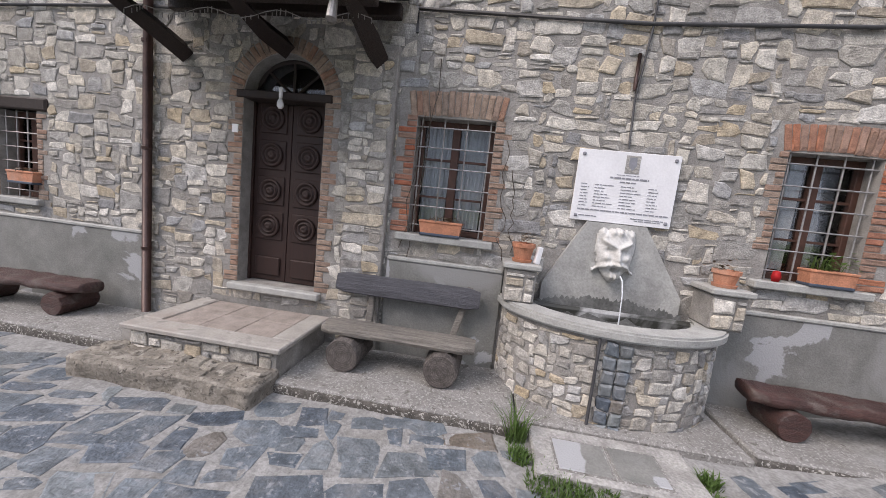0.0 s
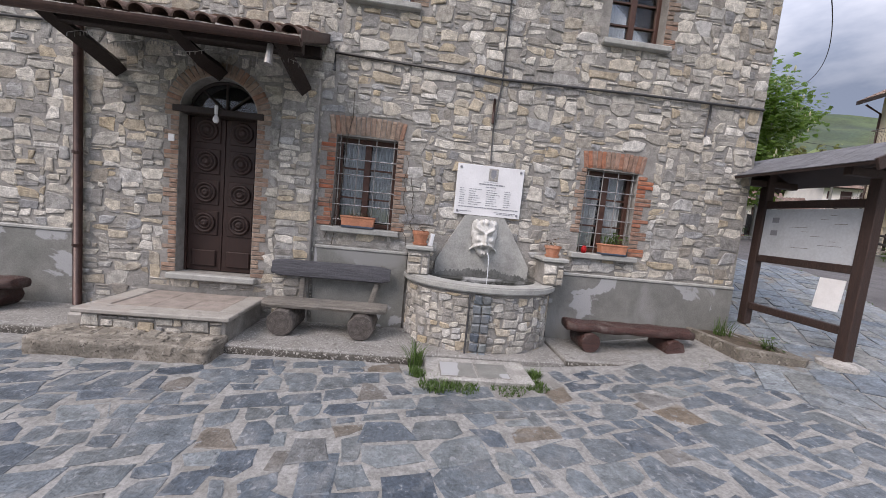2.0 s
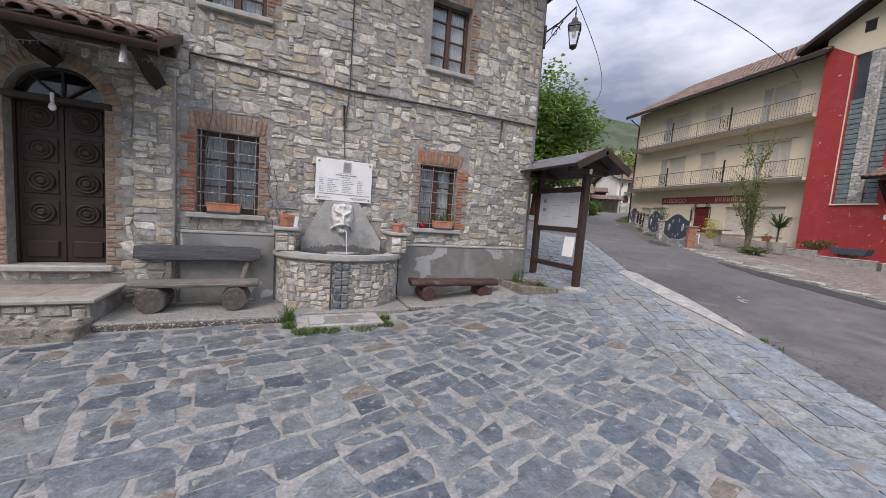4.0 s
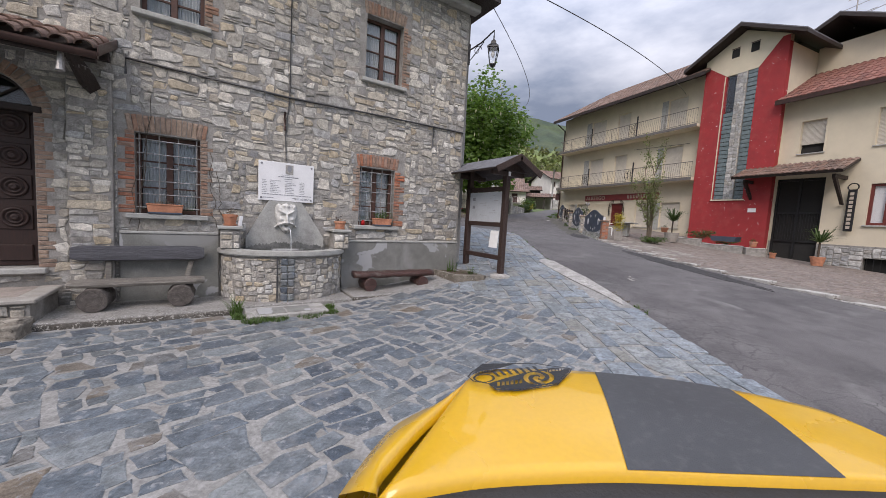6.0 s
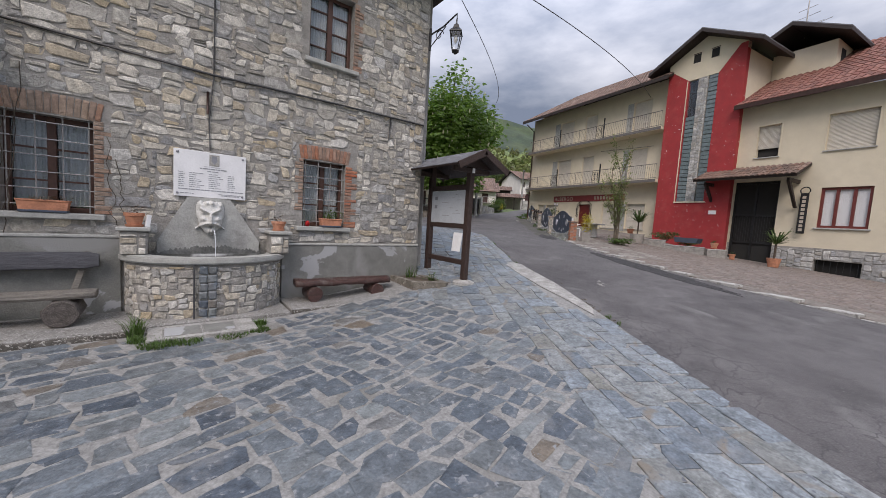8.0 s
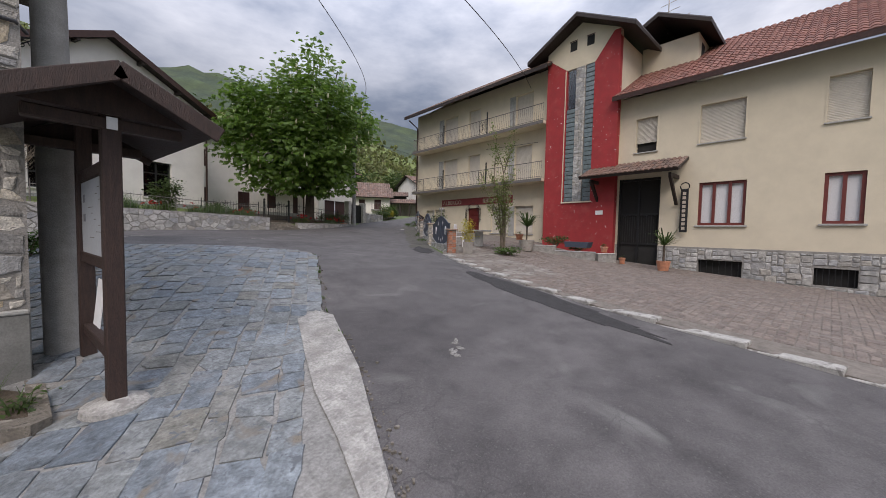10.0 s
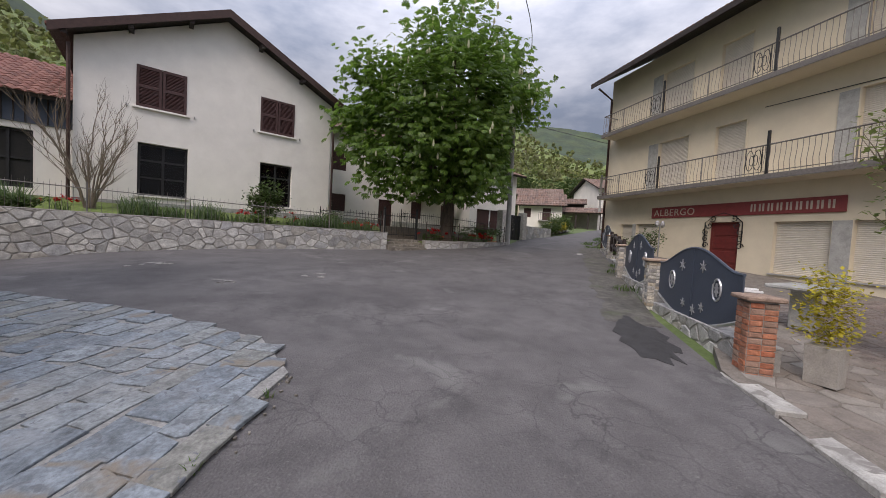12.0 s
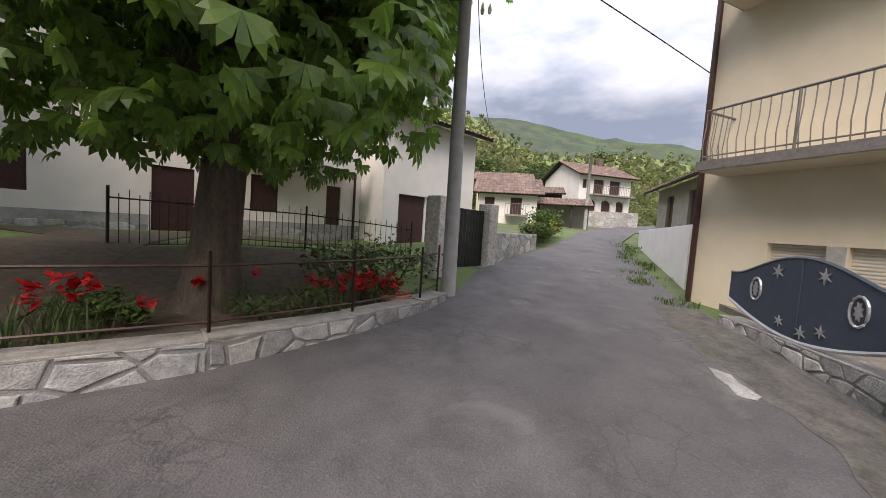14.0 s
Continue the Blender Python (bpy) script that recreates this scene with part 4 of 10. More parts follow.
def wall_with_openings(x0, x1, z0, z1, y0, y1, openings):
    """A thick wall along x with real holes, in one connected skin."""
    xs = sorted({x0, x1, *[v for o in openings for v in o[:2] if x0 < v < x1]})
    zs = sorted({z0, z1, *[v for o in openings for v in o[2:] if z0 < v < z1]})
    def solid(i, j):
        if not (0 <= i < len(xs) - 1 and 0 <= j < len(zs) - 1):
            return False
        cx, cz = (xs[i] + xs[i + 1]) / 2, (zs[j] + zs[j + 1]) / 2
        return not any(o[0] < cx < o[1] and o[2] < cz < o[3] for o in openings)
    bm = bmesh.new()
    vs = {}
    def v(i, j, k):
        if (i, j, k) not in vs:
            vs[i, j, k] = bm.verts.new((xs[i], (y0, y1)[k], zs[j]))
        return vs[i, j, k]
    for i in range(len(xs) - 1):
        for j in range(len(zs) - 1):
            if not solid(i, j):
                continue
            bm.faces.new((v(i, j, 0), v(i + 1, j, 0), v(i + 1, j + 1, 0), v(i, j + 1, 0)))
            bm.faces.new((v(i, j, 1), v(i, j + 1, 1), v(i + 1, j + 1, 1), v(i + 1, j, 1)))
            for (a, b), (p, q) in (((i - 1, j), ((i, j), (i, j + 1))), ((i + 1, j), ((i + 1, j + 1), (i + 1, j))), ((i, j - 1), ((i + 1, j), (i, j))), ((i, j + 1), ((i, j + 1), (i + 1, j + 1)))):
                if not solid(a, b):
                    bm.faces.new((v(*p, 0), v(*q, 0), v(*q, 1), v(*p, 1)))
    bmesh.ops.recalc_face_normals(bm, faces=bm.faces)
    return bm


def arch_fill(cx, r, z, top, y0, y1):
    """What is left of a square hole above a round arch."""
    bm = bmesh.new()
    for side in (-1, 1):
        pts = [(cx + side * r * math.cos(a), z + r * math.sin(a)) for a in [k * math.pi / 20 for k in range(11)]]
        for (xa, za), (xb, zb) in zip(pts, pts[1:]):
            add_prism(bm, [(xa, za), (xb, zb), (xb, top), (xa, top)], y1 - y0, pose(0, y0, 0))
    return bm


ARCH_TOP = DOOR[3] + ARCH_R
stone_house = thing("wall_south", "rubble stone house wall with brick-framed openings", "wall", kind="structure")
part("wall", wall_with_openings(WX0, WX1, WZ0, WZ1, WY, WY + 0.45, [(DOOR[0], DOOR[1], DOOR[2], ARCH_TOP)] + OPENINGS[1:]), M["mortar"], stone_house)
part("arch_filling", arch_fill(ARCH_X, ARCH_R, DOOR[3], ARCH_TOP, WY, WY + 0.45), M["mortar"], stone_house)
tagged(part("wall_east", span(5.95, 6.07, WY + 0.452, 11.2, 0.4, 7.75), M["side_render"]), "beige roughcast side wall of the stone house", "wall", kind="structure")
tagged(part("wall_north", span(-7.3, 5.948, 10.9, 11.2, 0.4, 7.75), M["side_render"]), "beige roughcast back wall of the stone house", "wall", kind="structure")
tagged(part("wall_west", span(-12, -7.31, 4.3, 4.8, 0.4, 9.0), M["side_render"]), "smooth grey-beige wall of the adjoining house", "wall", kind="structure")
# floor and inner wall carry the indoor shade in their near-black colour
tagged(part("ceiling", span(-7.3, 5.948, 4.902, 10.89, 4.3, 4.5), M["unlit_room"]), "floor between the storeys, coloured near-black as room shade", "ceiling", kind="structure")
tagged(part("wall_inner", span(-7.3, 5.948, 6.2, 6.4, 0.4, 7.7), M["unlit_room"]), "inner wall behind the windows, coloured near-black as room shade", "wall", kind="structure")
roof = part("roof", prism([(-7.6, 7.78), (6.55, 7.78), (6.55, 7.95), (-7.6, 7.95)], 8.0, pose(0, 3.85, 0)), M["dark_wood"])
tagged(roof, "dark boarded eaves of the stone house", "roof", kind="structure")
tagged(part("cornice", span(-7.3, 6.25, 4.2, 4.46, 7.6, 7.775, 0.03), M["grey_slab"]), "moulded grey cornice under the eaves", "trim", kind="structure")
for x0, x1, zt in ((-7.29, -3.82, 1.86), (-0.57, 0.78, 1.95), (3.02, 6.075, 1.86)):
    tagged(part("baseboard", span(x0, x1, 4.405, 4.449, 0.5, zt, 0.008), M["plinth"]), "grey cement render at the foot of the wall, flaking in pale patches", "plinth", kind="structure")
    tagged(part("trim", span(x0, x1, 4.39, 4.449, zt + 0.002, zt + 0.05, 0.012), M["grey_slab"]), "thin grey cement ledge above the plinth", "trim", kind="structure")
# a shallow stone pier between the door and the window
tagged(part("pier", span(-1.12, -0.62, 4.36, 4.449, 0.6, 4.3, 0.01), M["mortar"]), "shallow rubble stone pier beside the doorway", "pier", kind="structure")


def brick_mesh(w, h, d, rng):
    return stone_shape(w, h, d, rng, 0.004, 0.05, 0.02)


def lay_brick(parent, x, z, w, h, rng, mat, turn=0.0, d=0.012, y=WY):
    v, f = brick_mesh(w, h, d, rng)
    me = bpy.data.meshes.new("brick")
    me.from_pydata(v, [], f)
    me.materials.append(mat)
    piece("brick", me, parent, Matrix.Translation((x, y, z)) @ Matrix.Rotation(turn, 4, "Y"))


# ---- windows, door ----
def window(name, o, label, grille=True, curtain=True, sill_out=0.1, sashes=3, sill_mat="grey_slab", sill_wide=0.12):
    x0, x1, z0, z1 = o
    w = thing(name, label, "window", kind="structure")
    y = WY + 0.2
    hang = 0.09 if grille else 0.055
    fr = bmesh.new()
    mid = (x0 + x1) / 2
    for a, b in ((x0, x0 + 0.06), (x1 - 0.06, x1), (mid - 0.045, mid + 0.045)):
        add_box(fr, (a + b) / 2, y, (z0 + z1) / 2, b - a, 0.06, z1 - z0, None, 0.006)
    for a, b in ((z0, z0 + 0.07), (z1 - 0.06, z1)):
        for c, d in ((x0 + 0.06, mid - 0.045), (mid + 0.045, x1 - 0.06)):
            add_box(fr, (c + d) / 2, y, (a + b) / 2, d - c, 0.055, b - a, None, 0.006)
    for k in range(1, sashes):
        z = z0 + (z1 - z0) * k / sashes
        for c, d in ((x0 + 0.06, mid - 0.045), (mid + 0.045, x1 - 0.06)):
            add_box(fr, (c + d) / 2, y, z, d - c, 0.035, 0.025)
    part("window_frame", fr, M["frame_wood"], w)
    for c, d in ((x0 + 0.06, mid - 0.045), (mid + 0.045, x1 - 0.06)):
        pane = part("pane", span(c, d, y + 0.008, y + 0.014, z0 + 0.07, z1 - 0.06), WINDOW_GLASS, w)
        pane.visible_shadow = False
        if curtain:
            bm = bmesh.new()
            n = 22
            top = [bm.verts.new((c + (d - c) * k / n, y + hang + 0.018 * math.sin(k * 1.9), z1 - 0.04)) for k in range(n + 1)]
            low = [bm.verts.new((c + (d - c) * (k / n) * 0.92, y + hang + 0.028 * math.sin(k * 1.9 + 0.5), z0 + 0.1)) for k in range(n + 1)]
            for k in range(n):
                bm.faces.new((low[k], low[k + 1], top[k + 1], top[k]))
            part("curtain", bm, M["curtain"], w, "thin white gathered curtain", True)
    part("window_sill", span(x0 - sill_wide, x1 + sill_wide, WY - sill_out, WY + 0.14, z0 - 0.085, z0 - 0.002, 0.012), M[sill_mat], w, "grey stone sill")
    if grille:
        g = bmesh.new()
        for k in range(4):
            x = x0 + 0.05 + (x1 - x0 - 0.1) * k / 3
            add_tube(g, [(x, WY + 0.05, z0), (x, WY + 0.05, z1)], 0.009, 6)
        part("grille_upright", g, M["iron"], w, "galvanised vertical bars")
        for k in range(6):
            z = z0 + 0.1 + (z1 - z0 - 0.2) * k / 5
            part("grille_bar", tube([(x0, WY + 0.035, z), (x1, WY + 0.035, z)], 0.008, 6), M["iron"], w)
    return w


window("window_1", W1, "brown casement window behind a galvanised iron grille")
window("window_2", W2, "brown casement window with lace curtains behind an iron grille")
window("window_3", UP1, "upstairs brown casement window with six panes and curtains", False, True, 0.09, 4, sill_wide=0.1)
window("window_4", UP2, "upstairs brown casement window with six panes", False, True, 0.09, 4, sill_wide=0.1)
window("window_5", UP3, "upstairs brown casement window with six panes", False, True, 0.09, 4, sill_wide=0.1)
window("window_6", UP4, "small upstairs brown window", False, False, 0.08, 3, sill_wide=0.08)
window("window_7", LEFT, "narrow barred window under a dark timber lintel", True, True, 0.08, 3, sill_wide=0.08)
tagged(part("lintel", box(-5.77, WY + 0.06, 3.37, 1.0, 0.2, 0.16, 0.02), M["dark_wood"]), "dark rough timber lintel above the narrow window", "lintel", kind="structure")

door = thing("door_1", "double-leaf dark brown panelled door with round carved rosettes, closed", "door", kind="structure")
DY = WY + 0.2
for side in (-1, 1):
    bm = bmesh.new()
    x0, x1 = (DOOR[0] + 0.03, ARCH_X - 0.004) if side < 0 else (ARCH_X + 0.004, DOOR[1] - 0.03)
    add_box(bm, (x0 + x1) / 2, DY + 0.03, (DOOR[2] + DOOR[3]) / 2, x1 - x0, 0.05, DOOR[3] - DOOR[2] - 0.02, None, 0.005)
    leaf = part("door_leaf", bm, M["door_wood"], door)
    cx = (x0 + x1) / 2
    for k in range(5):
        zc = DOOR[2] + 0.24 + k * 0.445
        if k == 0:
            part("panel", box(cx, DY - 0.008, DOOR[2] + 0.2, x1 - x0 - 0.14, 0.03, 0.24, 0.012), M["door_wood"], leaf)
            continue
        part("panel", box(cx, DY - 0.003, zc + 0.04, x1 - x0 - 0.12, 0.02, 0.36, 0.008), M["door_wood"], leaf)
        ros = bmesh.new()
        add_lathe(ros, [(0.15, 0.0), (0.148, 0.022), (0.132, 0.034), (0.116, 0.026), (0.11, 0.008), (0.096, 0.008), (0.09, 0.03), (0.076, 0.034), (0.066, 0.01), (0.05, 0.008), (0.044, 0.036), (0.02, 0.044), (0.004, 0.03)], 24)
        bmesh.ops.rotate(ros, matrix=Matrix.Rotation(radians(90), 3, "X"), verts=ros.verts)
        bmesh.ops.translate(ros, vec=(cx, DY - 0.012, zc + 0.04), verts=ros.verts)
        part("rosette", ros, M["door_wood"], leaf, "", True)
part("door_frame", span(DOOR[0], DOOR[0] + 0.03, DY - 0.02, DY + 0.08, DOOR[2], DOOR[3]), M["door_wood"], door)
part("door_frame", span(DOOR[1] - 0.03, DOOR[1], DY - 0.02, DY + 0.08, DOOR[2], DOOR[3]), M["door_wood"], door)
part("transom", span(DOOR[0] - 0.09, DOOR[1] + 0.09, WY - 0.025, DY + 0.08, DOOR[3] - 0.005, DOOR[3] + 0.085, 0.012), M["dark_wood"], door, "dark timber transom")
fan = bmesh.new()
for k in range(5):
    a = math.pi * k / 4
    if 0 < k < 4:
        add_tube(fan, [(ARCH_X, DY, DOOR[3] + 0.08), (ARCH_X + 0.5 * math.cos(a), DY, DOOR[3] + 0.06 + 0.46 * math.sin(a))], 0.018, 6)
add_tube(fan, [(ARCH_X + 0.49 * math.cos(math.pi * k / 16), DY, DOOR[3] + 0.03 + 0.47 * math.sin(math.pi * k / 16)) for k in range(17)], 0.028, 6)
part("fanlight_bar", fan, M["dark_wood"], door)
fp = part("fanlight_pane", prism([(ARCH_X + 0.5 * math.cos(math.pi * k / 16), DOOR[3] + 0.05 + 0.45 * math.sin(math.pi * k / 16)) for k in range(17)], 0.01, pose(0, DY + 0.02, 0)), WINDOW_GLASS, door)
fp.visible_shadow = False
part("threshold", span(DOOR[0] - 0.08, DOOR[1] + 0.1, WY - 0.1, DY + 0.1, 1.33, 1.418, 0.015), M["grey_slab"], door, "worn grey stone threshold")
lamp = thing("door_lamp", "small white bulb hanging above the door", "lamp")
part("bulb", add_lathe(bmesh.new(), [(0.012, 0.0), (0.035, -0.05), (0.04, -0.09), (0.02, -0.12)], 12, (ARCH_X, WY - 0.07, 3.66)), M["white_plastic"], lamp, "", True)
part("socket", add_lathe(bmesh.new(), [(0.02, 0.0), (0.022, 0.1), (0.014, 0.12)], 10, (ARCH_X, WY - 0.07, 3.66)), M["white_plastic"], lamp, "", True)
bell = thing("house_number_tile", "small white tile on the door jamb", "tile")
part("tile", span(-2.63, -2.55, WY - 0.02, WY - 0.002, 3.24, 3.34, 0.004), M["white_plastic"], bell)

# canopy over the door
canopy = thing("door_canopy", "dark timber door canopy with clay barrel tiles and brown gutter", "canopy")
CX0, CX1 = -3.45, -0.58
CB, CF = Vector((0, 4.43, 4.82)), Vector((0, 3.4, 4.36))
slope = math.atan2(CB.z - CF.z, CB.y - CF.y)
part("deck", box((CX0 + CX1) / 2, (CB.y + CF.y) / 2, (CB.z + CF.z) / 2 - 0.03, CX1 - CX0, (CB - CF).length, 0.035, 0, None), M["dark_wood"], canopy).matrix_basis = Matrix.Translation(((CX0 + CX1) / 2, (CB.y + CF.y) / 2, (CB.z + CF.z) / 2 - 0.03)) @ Matrix.Rotation(slope, 4, "X") @ Matrix.Translation((-(CX0 + CX1) / 2, -(CB.y + CF.y) / 2, -((CB.z + CF.z) / 2 - 0.03)))
rng = random.Random(11)
half = bmesh.new()
for s0, s1, r0, r1 in ((0.0, 0.38, 0.098, 0.086), (0.33, 0.74, 0.098, 0.086), (0.69, 1.13, 0.098, 0.086)):
    lift_t = 0.02
    ring0 = [half.verts.new((r0 * math.cos(math.pi * k / 8), s0, r0 * math.sin(math.pi * k / 8) * 0.85 + lift_t)) for k in range(9)]
    ring1 = [half.verts.new((r1 * math.cos(math.pi * k / 8), s1, r1 * math.sin(math.pi * k / 8) * 0.85)) for k in range(9)]
    in0 = [half.verts.new((v.co.x * 0.84, s0, v.co.z * 0.84)) for v in ring0]
    for k in range(8):
        half.faces.new((ring0[k], ring0[k + 1], ring1[k + 1], ring1[k]))
        half.faces.new((in0[k], in0[k + 1], ring0[k + 1], ring0[k]))
tile_me = bpy.data.meshes.new("barrel_tile")
half.to_mesh(tile_me)
half.free()
tile_me.materials.append(M["tile"])
for k in range(13):
    x = CX0 + 0.12 + k * (CX1 - CX0 - 0.24) / 12
    piece("barrel_tile", tile_me, canopy, Matrix.Translation((x + rng.uniform(-0.01, 0.01), CF.y - 0.06, CF.z + 0.01 + rng.uniform(0, 0.012))) @ Matrix.Rotation(slope, 4, "X") @ Matrix.Rotation(rng.uniform(-0.03, 0.03), 4, "Z"))
gut = bmesh.new()
n = 9
rows_g = [[gut.verts.new((x, CF.y - 0.08 + 0.065 * math.cos(math.pi + math.pi * k / n), CF.z - 0.02 + 0.075 * math.sin(math.pi + math.pi * k / n))) for k in range(n + 1)] for x in (CX0 - 0.1, CX1 + 0.02)]
for k in range(n):
    gut.faces.new((rows_g[0][k], rows_g[0][k + 1], rows_g[1][k + 1], rows_g[1][k]))
gut.faces.new(rows_g[0][::-1])
gut.faces.new(rows_g[1])
gut_ob = part("gutter", gut, M["copper"], canopy, "brown half-round gutter")
sol = gut_ob.modifiers.new("wall", "SOLIDIFY")
sol.thickness = 0.006
part("flashing", prism([(3.3, 4.30), (4.44, 4.80), (4.44, 4.93), (3.3, 4.43)], 0.012, pose(CX1 + 0.03, 0, 0, 0, 0, 90)), M["copper"], canopy, "brown sheet-metal verge flashing")
for x in (-3.3, -2.0, -0.85):
    b = bmesh.new()
    add_tube(b, [(x, 4.46, 4.12 if x != -2.0 else 4.24), (x, 4.0, 4.24), (x, 3.66, 4.30), (x, 3.42, 4.35)], [0.12, 0.11, 0.085, 0.06], 4)
    part("bracket", b, M["dark_wood"], canopy, "dark slanting timber bracket")
part("beam", box((CX0 + CX1) / 2, 3.62, 4.36, CX1 - CX0 - 0.1, 0.1, 0.12, 0.01), M["dark_wood"], canopy)
part("beam", box((CX0 + CX1) / 2, 4.36, 4.62, CX1 - CX0 - 0.1, 0.1, 0.14, 0.01), M["dark_wood"], canopy)
rng = random.Random(3)
drops = bmesh.new()
for k in range(46):
    x = CX0 + 0.2 + k * 0.058
    add_box(drops, x, 3.7 + 0.03 * math.sin(k), 4.2 + 0.04 * math.sin(k * 0.5), 0.007, 0.007, rng.uniform(0.03, 0.06))
add_tube(drops, [(CX0 + 0.2 + k * 0.116, 3.7, 4.225 + 0.04 * math.sin(k)) for k in range(23)], 0.004, 4)
lights = tagged(part("fairy_light", drops, M["iron"]), "unlit string of tiny fairy lights under the canopy", "fairy lights")
spot = thing("spotlight", "small grey spotlight under the canopy edge", "spotlight")
part("head", tube([(-0.92, 3.42, 4.28), (-0.92, 3.38, 4.05)], [0.03, 0.045], 10), M["iron"], spot)
part("stem", tube([(-0.92, 3.45, 4.33), (-0.92, 3.42, 4.28)], 0.012, 6), M["iron"], spot)

# rain pipes and cables on the front
def rain_pipe(x, z0, z1, label):
    p = thing("rain_pipe", label, "rain pipe")
    part("pipe", tube([(x, WY - 0.075, z0), (x + 0.02, WY - 0.075, z1)], 0.05, 10), M["copper"], p, "", True)
    z = z0 + 0.9
    while z < z1:
        part("clip", tube([(x, WY - 0.075, z), (x, WY - 0.075, z + 0.035)], 0.058, 10), M["copper"], p)
        z += 1.25
    return p


rain_pipe(-3.73, 0.78, 7.6, "brown metal rain pipe on the stone wall")
rain_pipe(-6.2, 2.95, 7.6, "brown metal rain pipe with a white elbow")


def hang(points):
    """A smooth curve through three points."""
    a, b, c = (Vector(p) for p in points)
    return [a * (1 - u) * (1 - 2 * u) + b * 4 * u * (1 - u) + c * u * (2 * u - 1) for u in (k / 24 for k in range(25))]


def cable(points, label, r=0.014, mat="cable"):
    if "overhead" in label:
        points = hang(points)
    c = tagged(part("cable", tube(points, r, 6), M[mat], None, "", True), label, "cable")
    return c


cable([(-0.46, WY - 0.035, 4.45), (-0.46, WY - 0.035, 4.69), (1.9, WY - 0.035, 4.63), (4.0, WY - 0.035, 4.68), (6.05, WY - 0.035, 4.70), (6.13, WY + 0.2, 4.7)], "grey cable clipped along the stone wall", 0.019)
cable([(-6.2, WY - 0.035, 4.55), (-3.8, WY - 0.03, 4.62), (-3.4, WY - 0.035, 4.6)], "grey cable clipped along the stone wall", 0.018)
cable([(1.93, WY - 0.03, 7.6), (1.92, WY - 0.03, 4.6), (1.86, WY - 0.03, 3.9), (1.88, WY - 0.03, 3.42)], "thin grey cable running down the wall", 0.011)
cable([(5.18, WY - 0.03, 4.68), (5.16, WY - 0.03, 4.2)], "short grey cable drop on the wall", 0.014)
cable([(1.84, WY - 0.03, 4.35), (1.84, WY - 0.03, 4.0)], "short rusty cable drop on the wall", 0.018, "copper")

vrng = random.Random(83)
creeper = bmesh.new()
for x, z, h in ((-0.42, 2.1, 1.5), (-0.34, 2.0, 1.7), (0.72, 2.1, 1.3), (0.82, 2.2, 0.9), (-0.3, 2.3, 1.9)):
    pts = [(x + 0.09 * noise.noise(Vector((k * 0.7, x * 9, 2))) + 0.012 * k * (1 if x < 0 else -0.6), WY - 0.022 - 0.012 * vrng.random(), z + h * k / 11) for k in range(12)]
    add_tube(creeper, pts, 0.0045, 4)
tagged(part("dry_creeper", creeper, M["bark"]), "thin dry creeper stems on the stone wall", "creeper", kind="stuff")

# marble plaque with bars for what is written on it
plaque = thing("memorial_plaque", "white marble memorial plaque with dark lines of lettering", "plaque")
PX0, PX1, PZ0, PZ1 = 1.4, 2.4, 2.645, 3.385
part("slab", span(PX0, PX1, WY - 0.05, WY - 0.02, PZ0, PZ1, 0.004), M["marble"], plaque)
for x, z in ((PX0 + 0.05, PZ0 + 0.05), (PX1 - 0.05, PZ0 + 0.05), (PX0 + 0.05, PZ1 - 0.05), (PX1 - 0.05, PZ1 - 0.05)):
    part("stud", box(x, WY - 0.055, z, 0.035, 0.02, 0.035, 0.008), M["ink"], plaque, "dark square fixing stud")
rng = random.Random(8)
text = bmesh.new()
def bar(x0, x1, z, h=0.009):
    while x0 < x1 - 0.008:
        w = min(rng.uniform(0.02, 0.07), x1 - x0)
        add_box(text, x0 + w / 2, WY - 0.0525, z, w, 0.003, h * 0.8)
        x0 += w + 0.009
bar(1.74, 2.12, 3.115, 0.02); bar(1.84, 2.0, 3.075, 0.014); bar(1.8, 2.02, 3.148, 0.006)
for k in range(8):
    z = 3.03 - k * 0.032
    bar(1.46, 1.46 + rng.uniform(0.06, 0.1), z); bar(1.6, 1.6 + rng.uniform(0.09, 0.2), z)
    bar(1.86, 1.86 + rng.uniform(0.12, 0.24), z); bar(2.13, 2.13 + rng.uniform(0.07, 0.11), z)
bar(1.46, 2.36, 2.765, 0.016); bar(1.48, 1.66, 2.7, 0.013); bar(2.0, 2.33, 2.712, 0.01); bar(2.04, 2.3, 2.692, 0.009)
part("lettering", text, M["ink"], plaque, "rows of dark lettering bars")["kind"] = "stuff"
part("crest", prism([(1.905, 3.33), (1.975, 3.33), (1.98, 3.25), (1.94, 3.195), (1.9, 3.25)], 0.004, pose(0, WY - 0.055, 0)), M["ink"], plaque, "small dark shield crest")
part("crest_field", span(1.87, 2.01, WY - 0.054, WY - 0.0505, 3.17, 3.35), M["pale_concrete"], plaque)

# ---- the fountain ----
FX, FA, FB = 1.9, 1.12, 0.86
def rim_point(a, k=1.0):
    return FX + FA * k * math.cos(a), WY - FB * k * math.sin(a)


fountain = thing("fountain", "half-round stone wall fountain with a concrete rim and running water", "fountain")
N = 28
